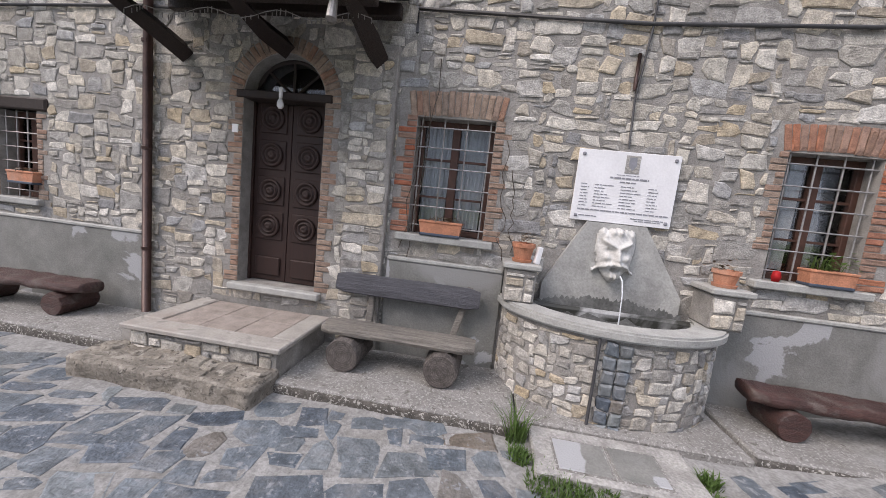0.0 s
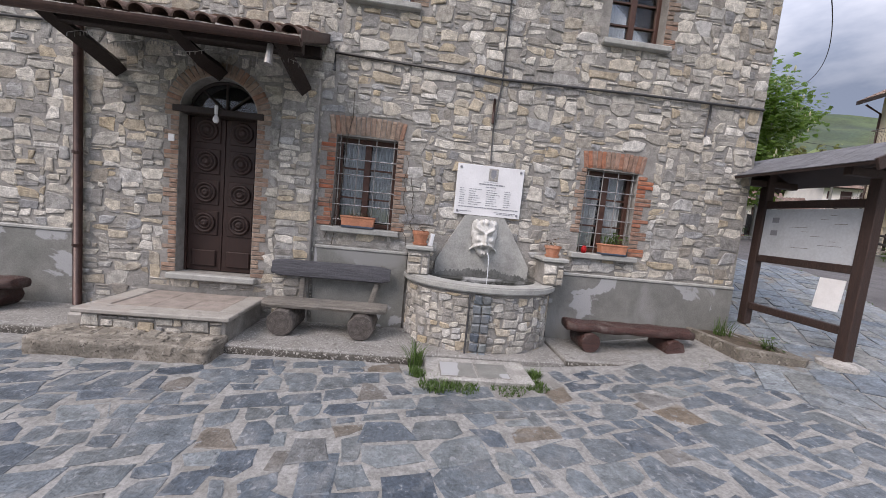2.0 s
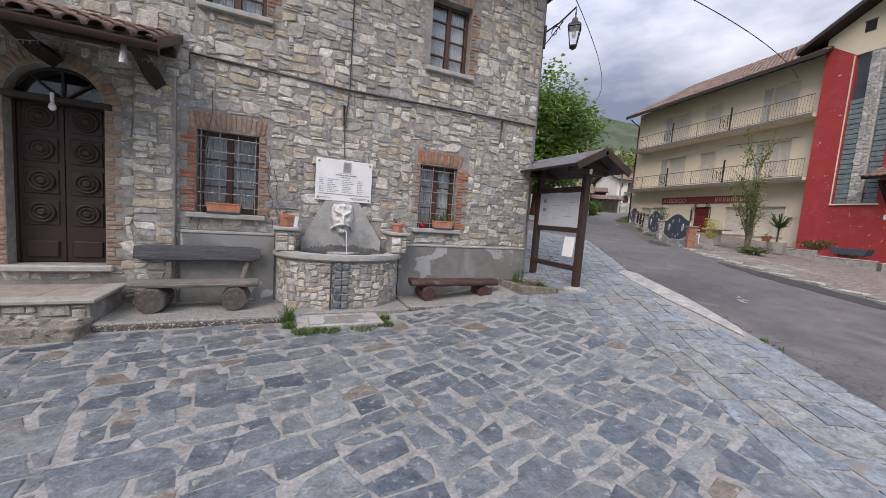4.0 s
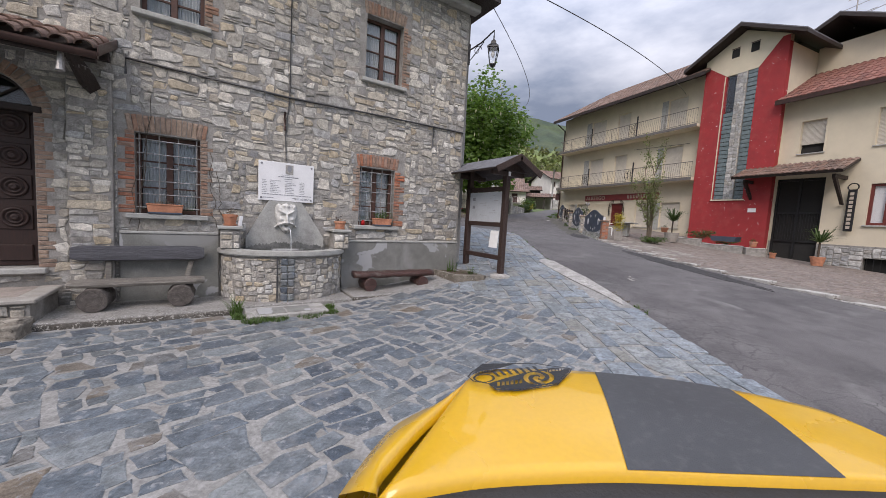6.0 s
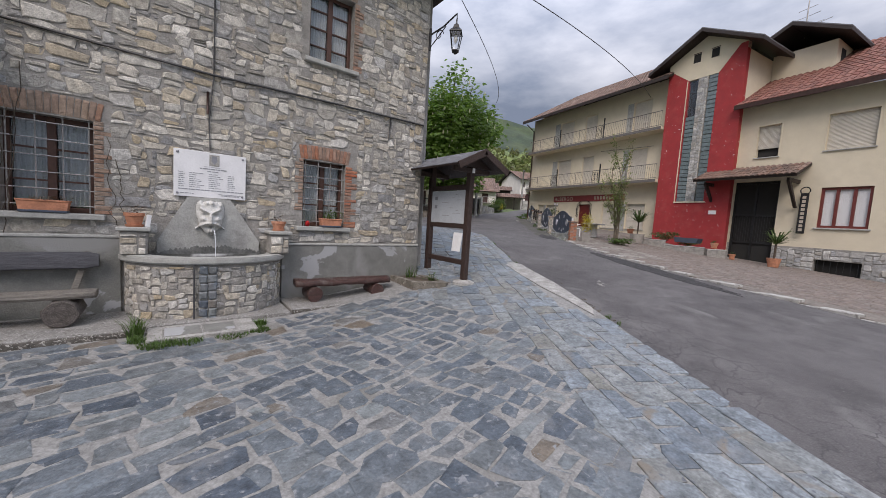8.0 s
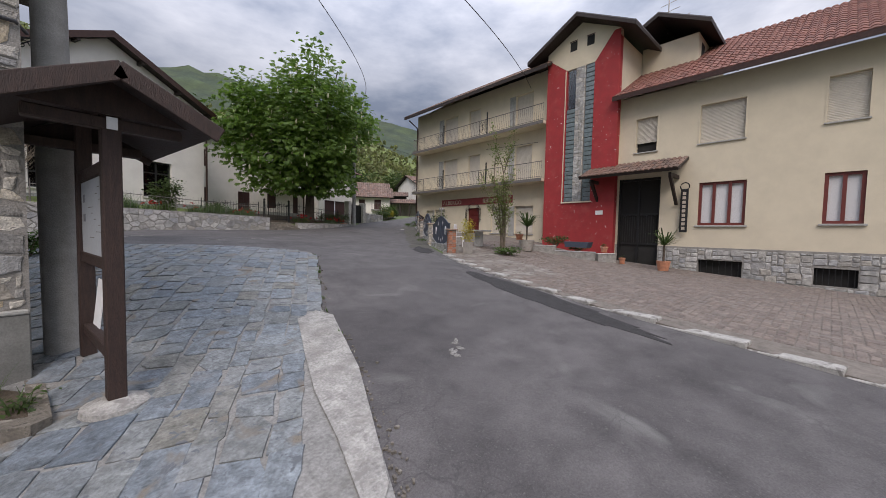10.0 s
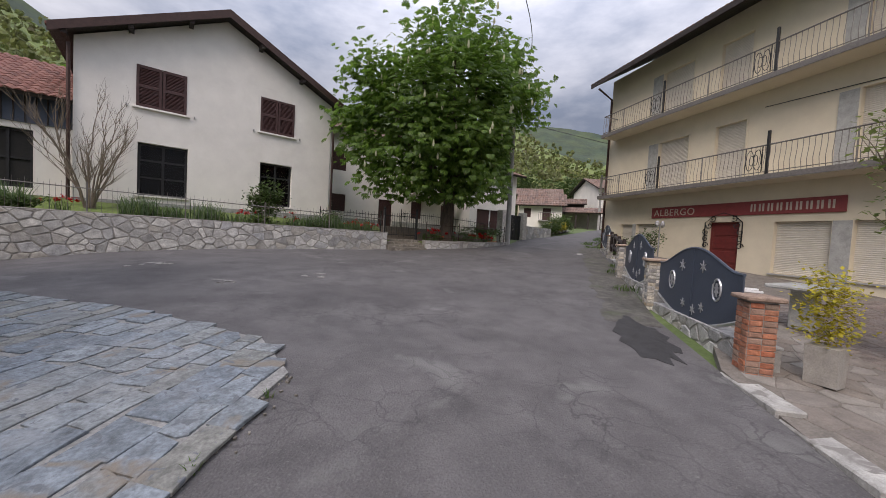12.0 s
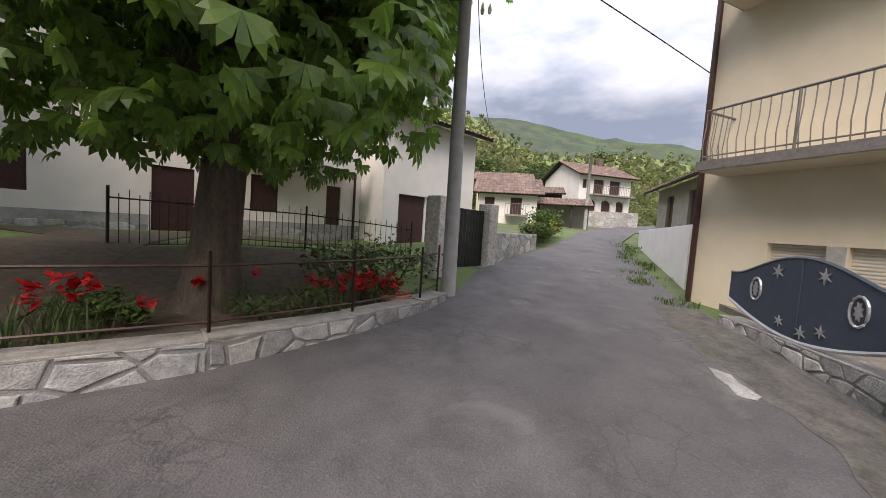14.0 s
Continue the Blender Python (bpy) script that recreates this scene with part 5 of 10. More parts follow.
def half_ring(outer, inner, z0, z1):
    bm = bmesh.new()
    rings = []
    for j in range(N + 1):
        a = math.pi * j / N
        xo, yo = rim_point(a, outer)
        xi, yi = rim_point(a, inner)
        rings.append([bm.verts.new(p) for p in ((xo, yo, z0), (xo, yo, z1), (xi, yi, z1), (xi, yi, z0))])
    for r0, r1 in zip(rings, rings[1:]):
        for k in range(4):
            bm.faces.new((r0[k], r0[(k + 1) % 4], r1[(k + 1) % 4], r1[k]))
    bm.faces.new(rings[0]); bm.faces.new(rings[-1][::-1])
    bmesh.ops.recalc_face_normals(bm, faces=bm.faces)
    return bm


part("basin_wall", half_ring(0.955, 0.80, 0.66, 1.64), M["mortar"], fountain)
rim_bm = half_ring(1.03, 0.75, 1.64, 1.735)
bmesh.ops.bevel(rim_bm, geom=[e for e in rim_bm.edges if e.calc_face_angle(0) > 0.8], offset=0.02, segments=2, affect="EDGES")
part("rim", rim_bm, M["grey_slab"], fountain, "worn grey concrete rim")
half_disc = lambda k, z: [(rim_point(math.pi * j / N, k)[0], rim_point(math.pi * j / N, k)[1]) for j in range(N + 1)]
wbm = bmesh.new()
wbm.faces.new([wbm.verts.new((x, y, 1.55)) for x, y in half_disc(0.81, 0)])
part("water", wbm, M["water"], fountain, "dark brown basin water")
fl = bmesh.new()
fl.faces.new([fl.verts.new((x, y, 1.12)) for x, y in half_disc(0.82, 0)])
part("basin_floor", fl, M["wet"], fountain)
part("back_slab", prism([(1.2, 1.5), (2.62, 1.5), (2.62, 1.93), (2.17, 2.64), (1.58, 2.64), (1.2, 1.93)], 0.07, pose(0, WY - 0.08, 0)), M["fountain_cement"], fountain, "trapezoid cement back slab, stained by water")
part("ledge", span(0.98, 2.84, WY - 0.16, WY - 0.082, 1.5, 1.72, 0.03), M["fountain_wet"], fountain)
rng = random.Random(14)
edge_top = [(2.66 - 1.5 * k / 90, 1.74 + 0.1 * math.sin(math.pi * k / 90) + 0.05 * noise.noise(Vector((k * 0.13, 2, 0))) + rng.uniform(-0.02, 0.03)) for k in range(91)]
part("splash_stain", prism([(1.16, 1.5), (2.66, 1.5)] + edge_top, 0.006, pose(0, WY - 0.087, 0)), M["splash"], fountain, "dark wet stain above the water")
edge_top = [(2.8 - 1.8 * k / 18, 1.62 + rng.uniform(-0.03, 0.07)) for k in range(19)]
part("splash_stain", prism([(1.0, 1.5), (2.8, 1.5)] + edge_top, 0.006, pose(0, WY - 0.167, 0)), M["splash"], fountain, "dark wet stain above the water")
for x0, x1 in ((0.79, 1.1), (2.76, 3.07)):
    part("pedestal", span(x0, x1, WY - 0.36, WY - 0.002, 1.737, 2.08, 0.015), M["mortar"], fountain, "small rubble stone pedestal")
    part("pedestal_cap", span(x0 - 0.04, x1 + 0.04, WY - 0.40, WY - 0.002, 2.082, 2.14, 0.012), M["grey_slab"], fountain, "blue-grey stone cap")
stream = bmesh.new()
add_tube(stream, [(1.93, 4.2, 2.12), (1.935, 4.14, 2.09), (1.94, 4.09, 1.95), (1.94, 4.07, 1.75), (1.94, 4.06, 1.55)], [0.008, 0.007, 0.006, 0.006, 0.009], 6)
part("water_jet", stream, M["jet"], fountain, "thin falling jet of water")

# carved mask: one plain mesh
def carved_mask():
    bm = bmesh.new()
    nu, nv = 44, 54
    def relief(u, v):
        # u across -1..1, v up -1..1
        width = 0.80 - 0.22 * smoothstep(-0.25, -1.0, v) if v < 0 else 0.80
        face = max(0.0, 1 - (u / width) ** 2 - (v / 1.02) ** 2)
        d = 0.105 * math.sqrt(face)
        g = lambda cu, cv, su, sv: math.exp(-((u - cu) / su) ** 2 - ((v - cv) / sv) ** 2)
        d += 0.07 * g(0, 0.02, 0.11, 0.22) + 0.035 * g(0, -0.14, 0.2, 0.08)
        for s in (-1, 1):
            w = u * s
            brow = 0.30 + 0.42 * (w - 0.1)
            if 0.02 < w < 0.75:
                d += 0.045 * math.exp(-((v - brow) / 0.075) ** 2) * (1 - ((w - 0.38) / 0.4) ** 2)
            d += -0.05 * g(0.30 * s, 0.17, 0.15, 0.075) + 0.026 * g(0.30 * s, 0.16, 0.09, 0.045)
            d += 0.035 * g(0.45 * s, -0.08, 0.17, 0.13)
            lip = -0.30 - 0.42 * w * w
            if 0.0 <= w < 0.95:
                d += 0.065 * math.exp(-((v - lip) / 0.085) ** 2) * (1 - 0.5 * w) * (1 + 0.25 * math.sin(w * 30))
            d += 0.05 * g(0.62 * s, 0.72, 0.16, 0.2) + 0.03 * g(0.8 * s, 0.3, 0.09, 0.36)
        d -= 0.075 * g(0.0, -0.5, 0.13, 0.07)
        d += 0.05 * g(0, -0.8, 0.28, 0.17) * (1 + 0.35 * math.sin(u * 34))
        d += 0.035 * g(0, 0.86, 0.5, 0.13) * (1 + 0.45 * math.sin(u * 19))
        return d
    grid = {}
    for i in range(nu + 1):
        for j in range(nv + 1):
            u, v = -1.1 + 2.2 * i / nu, -1.05 + 2.1 * j / nv
            d = relief(u, v)
            if d > 0.012:
                grid[i, j] = bm.verts.new((1.885 + u * 0.225, 4.37 - d * 1.25, 2.315 + v * 0.285))
    for i in range(nu):
        for j in range(nv):
            q = [grid.get(k) for k in ((i, j), (i + 1, j), (i + 1, j + 1), (i, j + 1))]
            if all(q):
                bm.faces.new(q)
    for v in [v for v in bm.verts if not v.link_faces]:
        bm.verts.remove(v)
    rim = [e for e in bm.edges if len(e.link_faces) == 1]
    ret = bmesh.ops.extrude_edge_only(bm, edges=rim)
    for v in ret["geom"]:
        if isinstance(v, bmesh.types.BMVert):
            v.co.y = 4.374
    return bm


tagged(part("stone_mask", carved_mask(), M["marble_mask"], None, "", True), "white carved marble face mask that spouts the fountain's water", "sculpture")


# ---- pots and plants ----
def leaf_clump(bm, centre, spread, count, size, rng, flat=0.6):
    for _ in range(count):
        p = Vector(centre) + Vector((rng.gauss(0, spread[0]), rng.gauss(0, spread[1]), rng.gauss(0, spread[2])))
        a, t = rng.uniform(0, 6.28), rng.uniform(-1.0, 1.0) * flat
        d = Vector((math.cos(a), math.sin(a), t)).normalized()
        s = d.cross(Vector((0, 0, 1))).normalized()
        L = size * rng.uniform(0.6, 1.3)
        q = [p - d * L * 0.5, p + s * L * 0.34, p + d * L * 0.5 + Vector((0, 0, -L * 0.15)), p - s * L * 0.34]
        bm.faces.new([bm.verts.new(v) for v in q])


def blades(bm, centre, radius, count, height, rng, width=0.012, lean=0.5):
    c = Vector(centre)
    for _ in range(count):
        a, r = rng.uniform(0, 6.28), radius * math.sqrt(rng.random())
        p = c + Vector((r * math.cos(a), r * math.sin(a), 0))
        b = rng.uniform(0, 6.28)
        d = Vector((math.cos(b), math.sin(b), 0))
        s = Vector((-d.y, d.x, 0)) * width
        h = height * rng.uniform(0.5, 1.15)
        m1, t = p + d * h * lean * 0.35 + Vector((0, 0, h * 0.6)), p + d * h * lean + Vector((0, 0, h))
        v = [bm.verts.new(q) for q in (p - s, p + s, m1 + s * 0.7, m1 - s * 0.7, t)]
        bm.faces.new((v[0], v[1], v[2], v[3]))
        bm.faces.new((v[3], v[2], v[4]))


def round_pot(x, y, z, r, h, label, seed, plant="twig", plant_h=0.1, leafs=40):
    rng = random.Random(seed)
    p = thing("flower_pot", label, "flower pot", pose(x, y, z))
    part("pot", add_lathe(bmesh.new(), [(r * 0.68, 0), (r * 0.95, h * 0.78), (r * 1.06, h * 0.78), (r * 1.06, h), (r * 0.93, h), (r * 0.9, h * 0.86), (0.02, h * 0.86)], 20), M["terracotta"], p, "", False)
    part("saucer", add_lathe(bmesh.new(), [(r * 0.85, -0.0), (r * 0.95, 0.03), (r * 0.85, 0.03)], 18, (0, 0, 0.0)), M["terracotta"], p)
    bm = bmesh.new()
    leaf_clump(bm, (0, 0, h + plant_h * 0.3), (r * 0.5, r * 0.5, plant_h * 0.4), leafs, r * 0.5, rng)
    part("plant", bm, M[plant], p, "dry low plant" if plant == "twig" else "green plant")["kind"] = "stuff"
    return p


round_pot(0.945, 4.24, 2.142, 0.115, 0.2, "terracotta pot with dry twigs on a stone pedestal", 1)
round_pot(2.915, 4.24, 2.142, 0.115, 0.17, "terracotta pot with a dry plant on a stone pedestal", 2)
milk = thing("carton", "small white leaning carton beside the pot", "carton", pose(1.09, 4.2, 2.142, 0, 8, 20))
part("box", box(0, 0, 0.09, 0.055, 0.05, 0.18, 0.006), M["white_plastic"], milk)


def window_box(x, z, label, seed, plant, h, w=0.48):
    rng = random.Random(seed)
    p = thing("planter_box", label, "planter", pose(x, WY - 0.03, z))
    part("trough", prism([(-w * 0.46, 0.03), (w * 0.46, 0.03), (w * 0.5, 0.15), (-w * 0.5, 0.15)], 0.15, pose(0, -0.075, 0)), M["terracotta"], p)
    part("rim", box(0, 0, 0.155, w * 1.03, 0.17, 0.025, 0.006), M["terracotta"], p)
    part("tray", box(0, 0, 0.015, w * 0.95, 0.17, 0.03, 0.006), M["grey_metal"], p, "blue-grey drip tray")
    bm = bmesh.new()
    leaf_clump(bm, (0.03, 0, 0.17 + h * 0.35), (w * 0.22, 0.04, h * 0.3), 70 if plant != "twig" else 30, 0.06, rng)
    blades(bm, (0, 0, 0.16), w * 0.3, 25, h, rng, 0.006)
    part("plant", bm, M[plant], p)["kind"] = "stuff"
    return p


window_box(0.02, 2.29, "pink terracotta window box with dry stems on the sill", 4, "twig", 0.06)
window_box(3.93, 2.24, "terracotta window box with green plants on the sill", 5, "grass", 0.18, 0.42)
window_box(-5.6, 2.33, "small terracotta window box on the sill", 6, "twig", 0.05, 0.42)
cup = thing("red_candle_holder", "small red glass candle holder on the sill", "candle holder", pose(3.47, 4.4, 2.24))
part("cup", add_lathe(bmesh.new(), [(0.03, 0), (0.042, 0.05), (0.03, 0.1), (0.015, 0.11)], 14), M["red_flower"], cup, "", True)

# ---- terrace, kerbs, benches ----
terrace = thing("door_terrace", "low stone terrace with a pale slab top before the door", "terrace", kind="structure")
part("base", span(-2.85, -1.27, 3.42, 4.39, 0.6, 1.1), M["mortar"], terrace)
top = bmesh.new()
add_box(top, -2.06, 3.47, 1.132, 1.72, 0.24, 0.055, None, 0.012)
add_box(top, -2.8, 3.99, 1.132, 0.24, 0.79, 0.055, None, 0.012)
add_box(top, -1.32, 3.99, 1.132, 0.24, 0.79, 0.055, None, 0.012)
part("border_slab", top, M["travertine"], terrace, "pale smooth border slab")
for i in range(3):
    for j in range(2):
        part("flag", span(-2.675 + i * 0.41, -2.675 + i * 0.41 + 0.407, 3.6 + j * 0.395, 3.6 + j * 0.395 + 0.392, 1.085, 1.148 + 0.002 * ((i + j) % 2), 0.006), material("pinkish_flag", (0.285, 0.245, 0.215), 0.85, 6, 0.25, 0.2, 60) if i + j == 0 else bpy.data.materials["pinkish_flag"], terrace, "pinkish stone flag")
rng = random.Random(21)
body = box(0, 0, 0, 1.86, 0.42, 0.30, 0.02)
bmesh.ops.subdivide_edges(body, edges=body.edges[:], cuts=14, use_grid_fill=True)
for v in body.verts:
    q = v.co * 5.0
    v.co += Vector((noise.noise(q), noise.noise(q + Vector((0, 9, 3))), noise.noise(q + Vector((4, 0, 7))))) * 0.04 + Vector((0, noise.noise(q * 4), noise.noise(q * 4 + Vector((3, 3, 3))))) * 0.014
bmesh.ops.translate(body, vec=(-2.17, 3.25, 0.775), verts=body.verts)
part("step_core", body, M["rough_rock"], terrace, "crumbling rubble step", True)
x = -3.04
while x < -1.34:
    w = rng.uniform(0.16, 0.36)
    for k in range(2):
        bm = box(0, 0, 0, w * rng.uniform(0.75, 0.95), 0.19 if k else 0.16, 0.1 if k else 0.13, 0.02)
        bmesh.ops.subdivide_edges(bm, edges=bm.edges[:], cuts=2, use_grid_fill=True)
        for v in bm.verts:
            q = v.co * 9 + Vector((x * 5, k * 7, 0))
            v.co += Vector((noise.noise(q), noise.noise(q + Vector((0, 9, 3))), noise.noise(q + Vector((4, 0, 7))))) * 0.03
        m = pose(x + w / 2, 3.33 + rng.uniform(-0.03, 0.05), 0.89, rng.uniform(-5, 5), rng.uniform(-5, 5), rng.uniform(-14, 14)) if k else pose(x + w / 2, 3.12 + rng.uniform(-0.03, 0.03), rng.uniform(0.8, 0.86), rng.uniform(-9, 9), rng.uniform(-7, 7), rng.uniform(-9, 9))
        bm.transform(m)
        part("step_stone", bm, M["rough_rock"], terrace, "rough weathered step stone")
    x += w
part("side_ledge", span(-3.14, -2.93, 3.56, 4.2, 0.86, 1.02, 0.02), M["travertine"], terrace, "worn pale side ledge")


def pebble_front(x0, x1, y, z0, z1, parent):
    """A ragged strip of exposed pebbles along the front of a platform."""
    n, m = int((x1 - x0) / 0.035), 7
    bm = bmesh.new()
    grid = []
    for i in range(n + 1):
        px = x0 + (x1 - x0) * i / n
        col = []
        for j in range(m + 1):
            v = j / m
            d = 0.018 + 0.014 * noise.noise(Vector((px * 9, v * 3, 1))) + 0.012 * noise.noise(Vector((px * 34, v * 9, 4)))
            col.append(bm.verts.new((px, y - (d if j < m else -0.05), z0 + (z1 - z0) * v - (0.0 if j < m else 0.012 + 0.008 * noise.noise(Vector((px * 12, 7, 2)))))))
        grid.append(col)
    for a, b in zip(grid, grid[1:]):
        for j in range(m):
            bm.faces.new((a[j], b[j], b[j + 1], a[j + 1]))
    return part("pebble_front", bm, M["pebbles"], parent, "dark crumbling pebble face", True)


pebble_front(-1.26, 1.0, 3.36, 0.6, 0.845, tagged(part("kerb_platform", span(-1.26, 1.0, 3.36, 4.404, 0.5, 0.845, 0.02), M["concrete"]), "low rough concrete platform under the log bench", "platform", kind="structure"))
pebble_front(3.0, 5.35, 3.55, 0.6, 0.86, tagged(part("kerb_platform", span(3.0, 5.35, 3.55, 4.404, 0.5, 0.86, 0.02), M["concrete"]), "low rough concrete platform under the dark bench", "platform", kind="structure"))
pebble_front(-7.29, -2.87, 3.55, 0.6, 0.86, tagged(part("kerb_platform", span(-7.29, -2.87, 3.55, 4.404, 0.5, 0.86, 0.02), M["concrete"]), "low rough concrete platform along the wall", "platform", kind="structure"))
tagged(part("kerb_platform", span(1.02, 2.98, 3.5, 4.404, 0.5, 0.83, 0.02), M["concrete"]), "concrete footing round the fountain", "platform", kind="structure")
cover = thing("drain_slab", "pale concrete slab with a metal drain cover before the fountain", "slab", kind="structure")
part("slab", span(1.12, 2.38, 2.92, 3.498, 0.6, 0.80, 0.015), M["pale_concrete"], cover)
for x0, x1 in ((1.3, 1.69), (1.74, 2.1)):
    part("cover_frame", span(x0 - 0.02, x1 + 0.02, 2.97, 3.36, 0.79, 0.806, 0.004), M["concrete"], cover)
    part("cover", span(x0, x1, 2.99, 3.34, 0.79, 0.812, 0.006), M["plinth"], cover, "square blue-grey drain cover")
planter = thing("stone_planter", "low stone-edged planting bed at the house corner", "planter", kind="structure")
part("curb", prism([(5.38, 3.45), (6.0, 3.15), (6.12, 3.22), (6.15, 4.4), (6.02, 4.4), (6.0, 3.35), (5.5, 3.6), (5.45, 4.4), (5.36, 4.4)], 0.42, pose(0, 0, 1.2, -90)), M["rough_rock"], planter, "rough stone curb")
part("soil", prism([(5.45, 3.6), (6.0, 3.35), (6.02, 4.4), (5.45, 4.4)], 0.1, pose(0, 0, 1.17, -90)), M["soil"], planter)
rng = random.Random(33)
weeds = bmesh.new()
blades(weeds, (5.75, 4.15, 1.08), 0.12, 60, 0.4, rng, 0.006, 0.4)
tagged(part("weeds", weeds, M["grass"]), "tuft of tall weeds in the planting bed", "weeds")
weeds = bmesh.new()
blades(weeds, (6.0, 3.6, 1.08), 0.12, 20, 0.25, rng, 0.01, 0.6)
leaf_clump(weeds, (6.0, 3.6, 1.22), (0.09, 0.09, 0.07), 60, 0.06, rng)
tagged(part("weeds", weeds, M["shrub"]), "leafy green weed in the planting bed", "weeds")
for cx, cy, cz, n, r, h in ((4.95, 3.45, 0.78, 70, 0.13, 0.2), (4.6, 3.48, 0.76, 70, 0.14, 0.07), (1.0, 3.32, 0.74, 60, 0.08, 0.3), (1.25, 2.86, 0.72, 420, 0.2, 0.09), (1.55, 2.84, 0.72, 300, 0.16, 0.07), (2.05, 2.87, 0.72, 360, 0.2, 0.06), (2.4, 2.94, 0.72, 300, 0.14, 0.08), (1.02, 3.1, 0.72, 160, 0.09, 0.1), (2.46, 3.2, 0.74, 140, 0.08, 0.1)):
    g = bmesh.new()
    blades(g, (cx, cy, cz), r, n, h, rng, 0.007, 0.7)
    tagged(part("weeds", g, M["grass"]), "small green weeds in the paving joints", "weeds", kind="stuff")


def log(r, length, seed, turn=0.0):
    rng = random.Random(seed)
    bm = bmesh.new()
    sides = 18
    wob = [1 + rng.uniform(-0.05, 0.05) for _ in range(sides)]
    rings = []
    for k, y in enumerate([-length / 2, -length / 2 + 0.015, -length / 6, length / 6, length / 2 - 0.015, length / 2]):
        s = 0.94 if k in (0, 5) else 1.0 + rng.uniform(-0.015, 0.015)
        rings.append([bm.verts.new((r * s * wob[i] * math.cos(2 * math.pi * i / sides), y, r * s * wob[i] * math.sin(2 * math.pi * i / sides))) for i in range(sides)])
    for a, b in zip(rings, rings[1:]):
        for i in range(sides):
            bm.faces.new((a[i], a[(i + 1) % sides], b[(i + 1) % sides], b[i]))
    bm.faces.new(rings[0]); bm.faces.new(rings[-1][::-1])
    bmesh.ops.recalc_face_normals(bm, faces=bm.faces)
    return bm


def half_round_plank(length, depth, thick, seed, flat_top=True):
    """A plank sawn from a trunk: flat above, waney below, rounded ends."""
    rng = random.Random(seed)
    bm = bmesh.new()
    n, sides = 14, 12
    rings = []
    for k in range(n + 1):
        x = -length / 2 + length * k / n
        end = 1 - 0.25 * max(0, abs(2 * k / n - 1) - 0.85) / 0.15
        ring = []
        for i in range(sides):
            a = 2 * math.pi * i / sides
            y = depth / 2 * math.copysign(abs(math.cos(a)) ** 0.6, math.cos(a)) * end * (1 + 0.03 * noise.noise(Vector((x * 3, i, seed))))
            z = thick / 2 * math.copysign(abs(math.sin(a)) ** 0.55, math.sin(a)) * (1 + 0.05 * noise.noise(Vector((x * 2, i * 2, seed + 5))))
            ring.append(bm.verts.new((x, y, z)))
        rings.append(ring)
    for a, b in zip(rings, rings[1:]):
        for i in range(sides):
            bm.faces.new((a[i], a[(i + 1) % sides], b[(i + 1) % sides], b[i]))
    bm.faces.new(rings[0]); bm.faces.new(rings[-1][::-1])
    bmesh.ops.recalc_face_normals(bm, faces=bm.faces)
    return bm


bench = thing("log_bench", "weathered grey log bench with a plank backrest on a concrete platform", "bench", pose(-0.24, 3.98, 0.845))
for x, s in ((-0.52, 51), (0.5, 52)):
    part("log_foot", log(0.175, 0.5, s), M["log_end"], bench, "cracked sawn log foot").location = (x, 0, 0.17)
seat = part("seat", half_round_plank(1.62, 0.36, 0.1, 53), M["old_wood"], bench)
seat.location = (0, 0, 0.385)
backrest = part("backrest", half_round_plank(1.66, 0.24, 0.07, 54), M["back_wood"], bench, "dark blue-grey weathered back plank")
backrest.matrix_basis = pose(-0.03, 0.31, 0.80, 78, 0, 0)
for x, lean in ((-0.42, -2), (0.48, 14)):
    part("back_post", box(0, 0, 0.43, 0.075, 0.05, 0.86, 0.01), M["old_wood"], bench).matrix_basis = pose(x, 0.2, 0.1, -14, lean, 0)


def low_bench(x, y, z, length, turn, label):
    b = thing("low_bench", label, "bench", pose(x, y, z, 0, 0, turn))
    for s, k in ((-0.33, 61), (0.33, 62)):
        part("log_foot", log(0.14, 0.44, k), M["log_red"], b, "dark log foot").location = (s * length, 0, 0.135)
    slab = half_round_plank(length, 0.38, 0.13, 63)
    bmesh.ops.subdivide_edges(slab, edges=slab.edges[:], cuts=1, use_grid_fill=True)
    for v in slab.verts:
        v.co.y *= 1 + 0.16 * noise.noise(Vector((v.co.x * 4.2, 3, x)))
        v.co.z += 0.022 * noise.noise(Vector((v.co.x * 6, v.co.y * 5, x + 4)))
    part("seat", slab, M["log_red"], b, "", True).location = (0, 0, 0.33)
    return b


low_bench(4.13, 4.05, 0.86, 1.9, -2, "low red-brown half-log bench against the plinth")
low_bench(-5.0, 4.02, 0.86, 1.75, 3, "low dark red-brown half-log bench beside the rain pipe")

# ---- notice board, pole, street lanterns at the corner ----
kiosk = thing("notice_board", "dark timber notice board with a shingled gable roof", "notice board")
KX, KY0, KY1 = 6.5, 3.15, 4.55
GZ0, GZ1 = ground_z(KX, KY0) + 0.03, ground_z(KX, KY1) + 0.03
for y, g in ((KY0, GZ0), (KY1, GZ1)):
    part("post", box(KX, y, (g + 3.85) / 2, 0.13, 0.13, 3.85 - g, 0.01), M["board_wood"], kiosk, "square dark timber post")
part("footing", add_lathe(bmesh.new(), [(0.26, -0.1), (0.24, 0.03), (0.1, 0.08)], 16, (KX, KY0, GZ0)), M["pale_concrete"], kiosk, "round pale concrete footing")
for z in (1.62, 2.42, 3.28):
    part("rail", box(KX, (KY0 + KY1) / 2, z, 0.09, KY1 - KY0 - 0.13, 0.11, 0.008), M["board_wood"], kiosk)
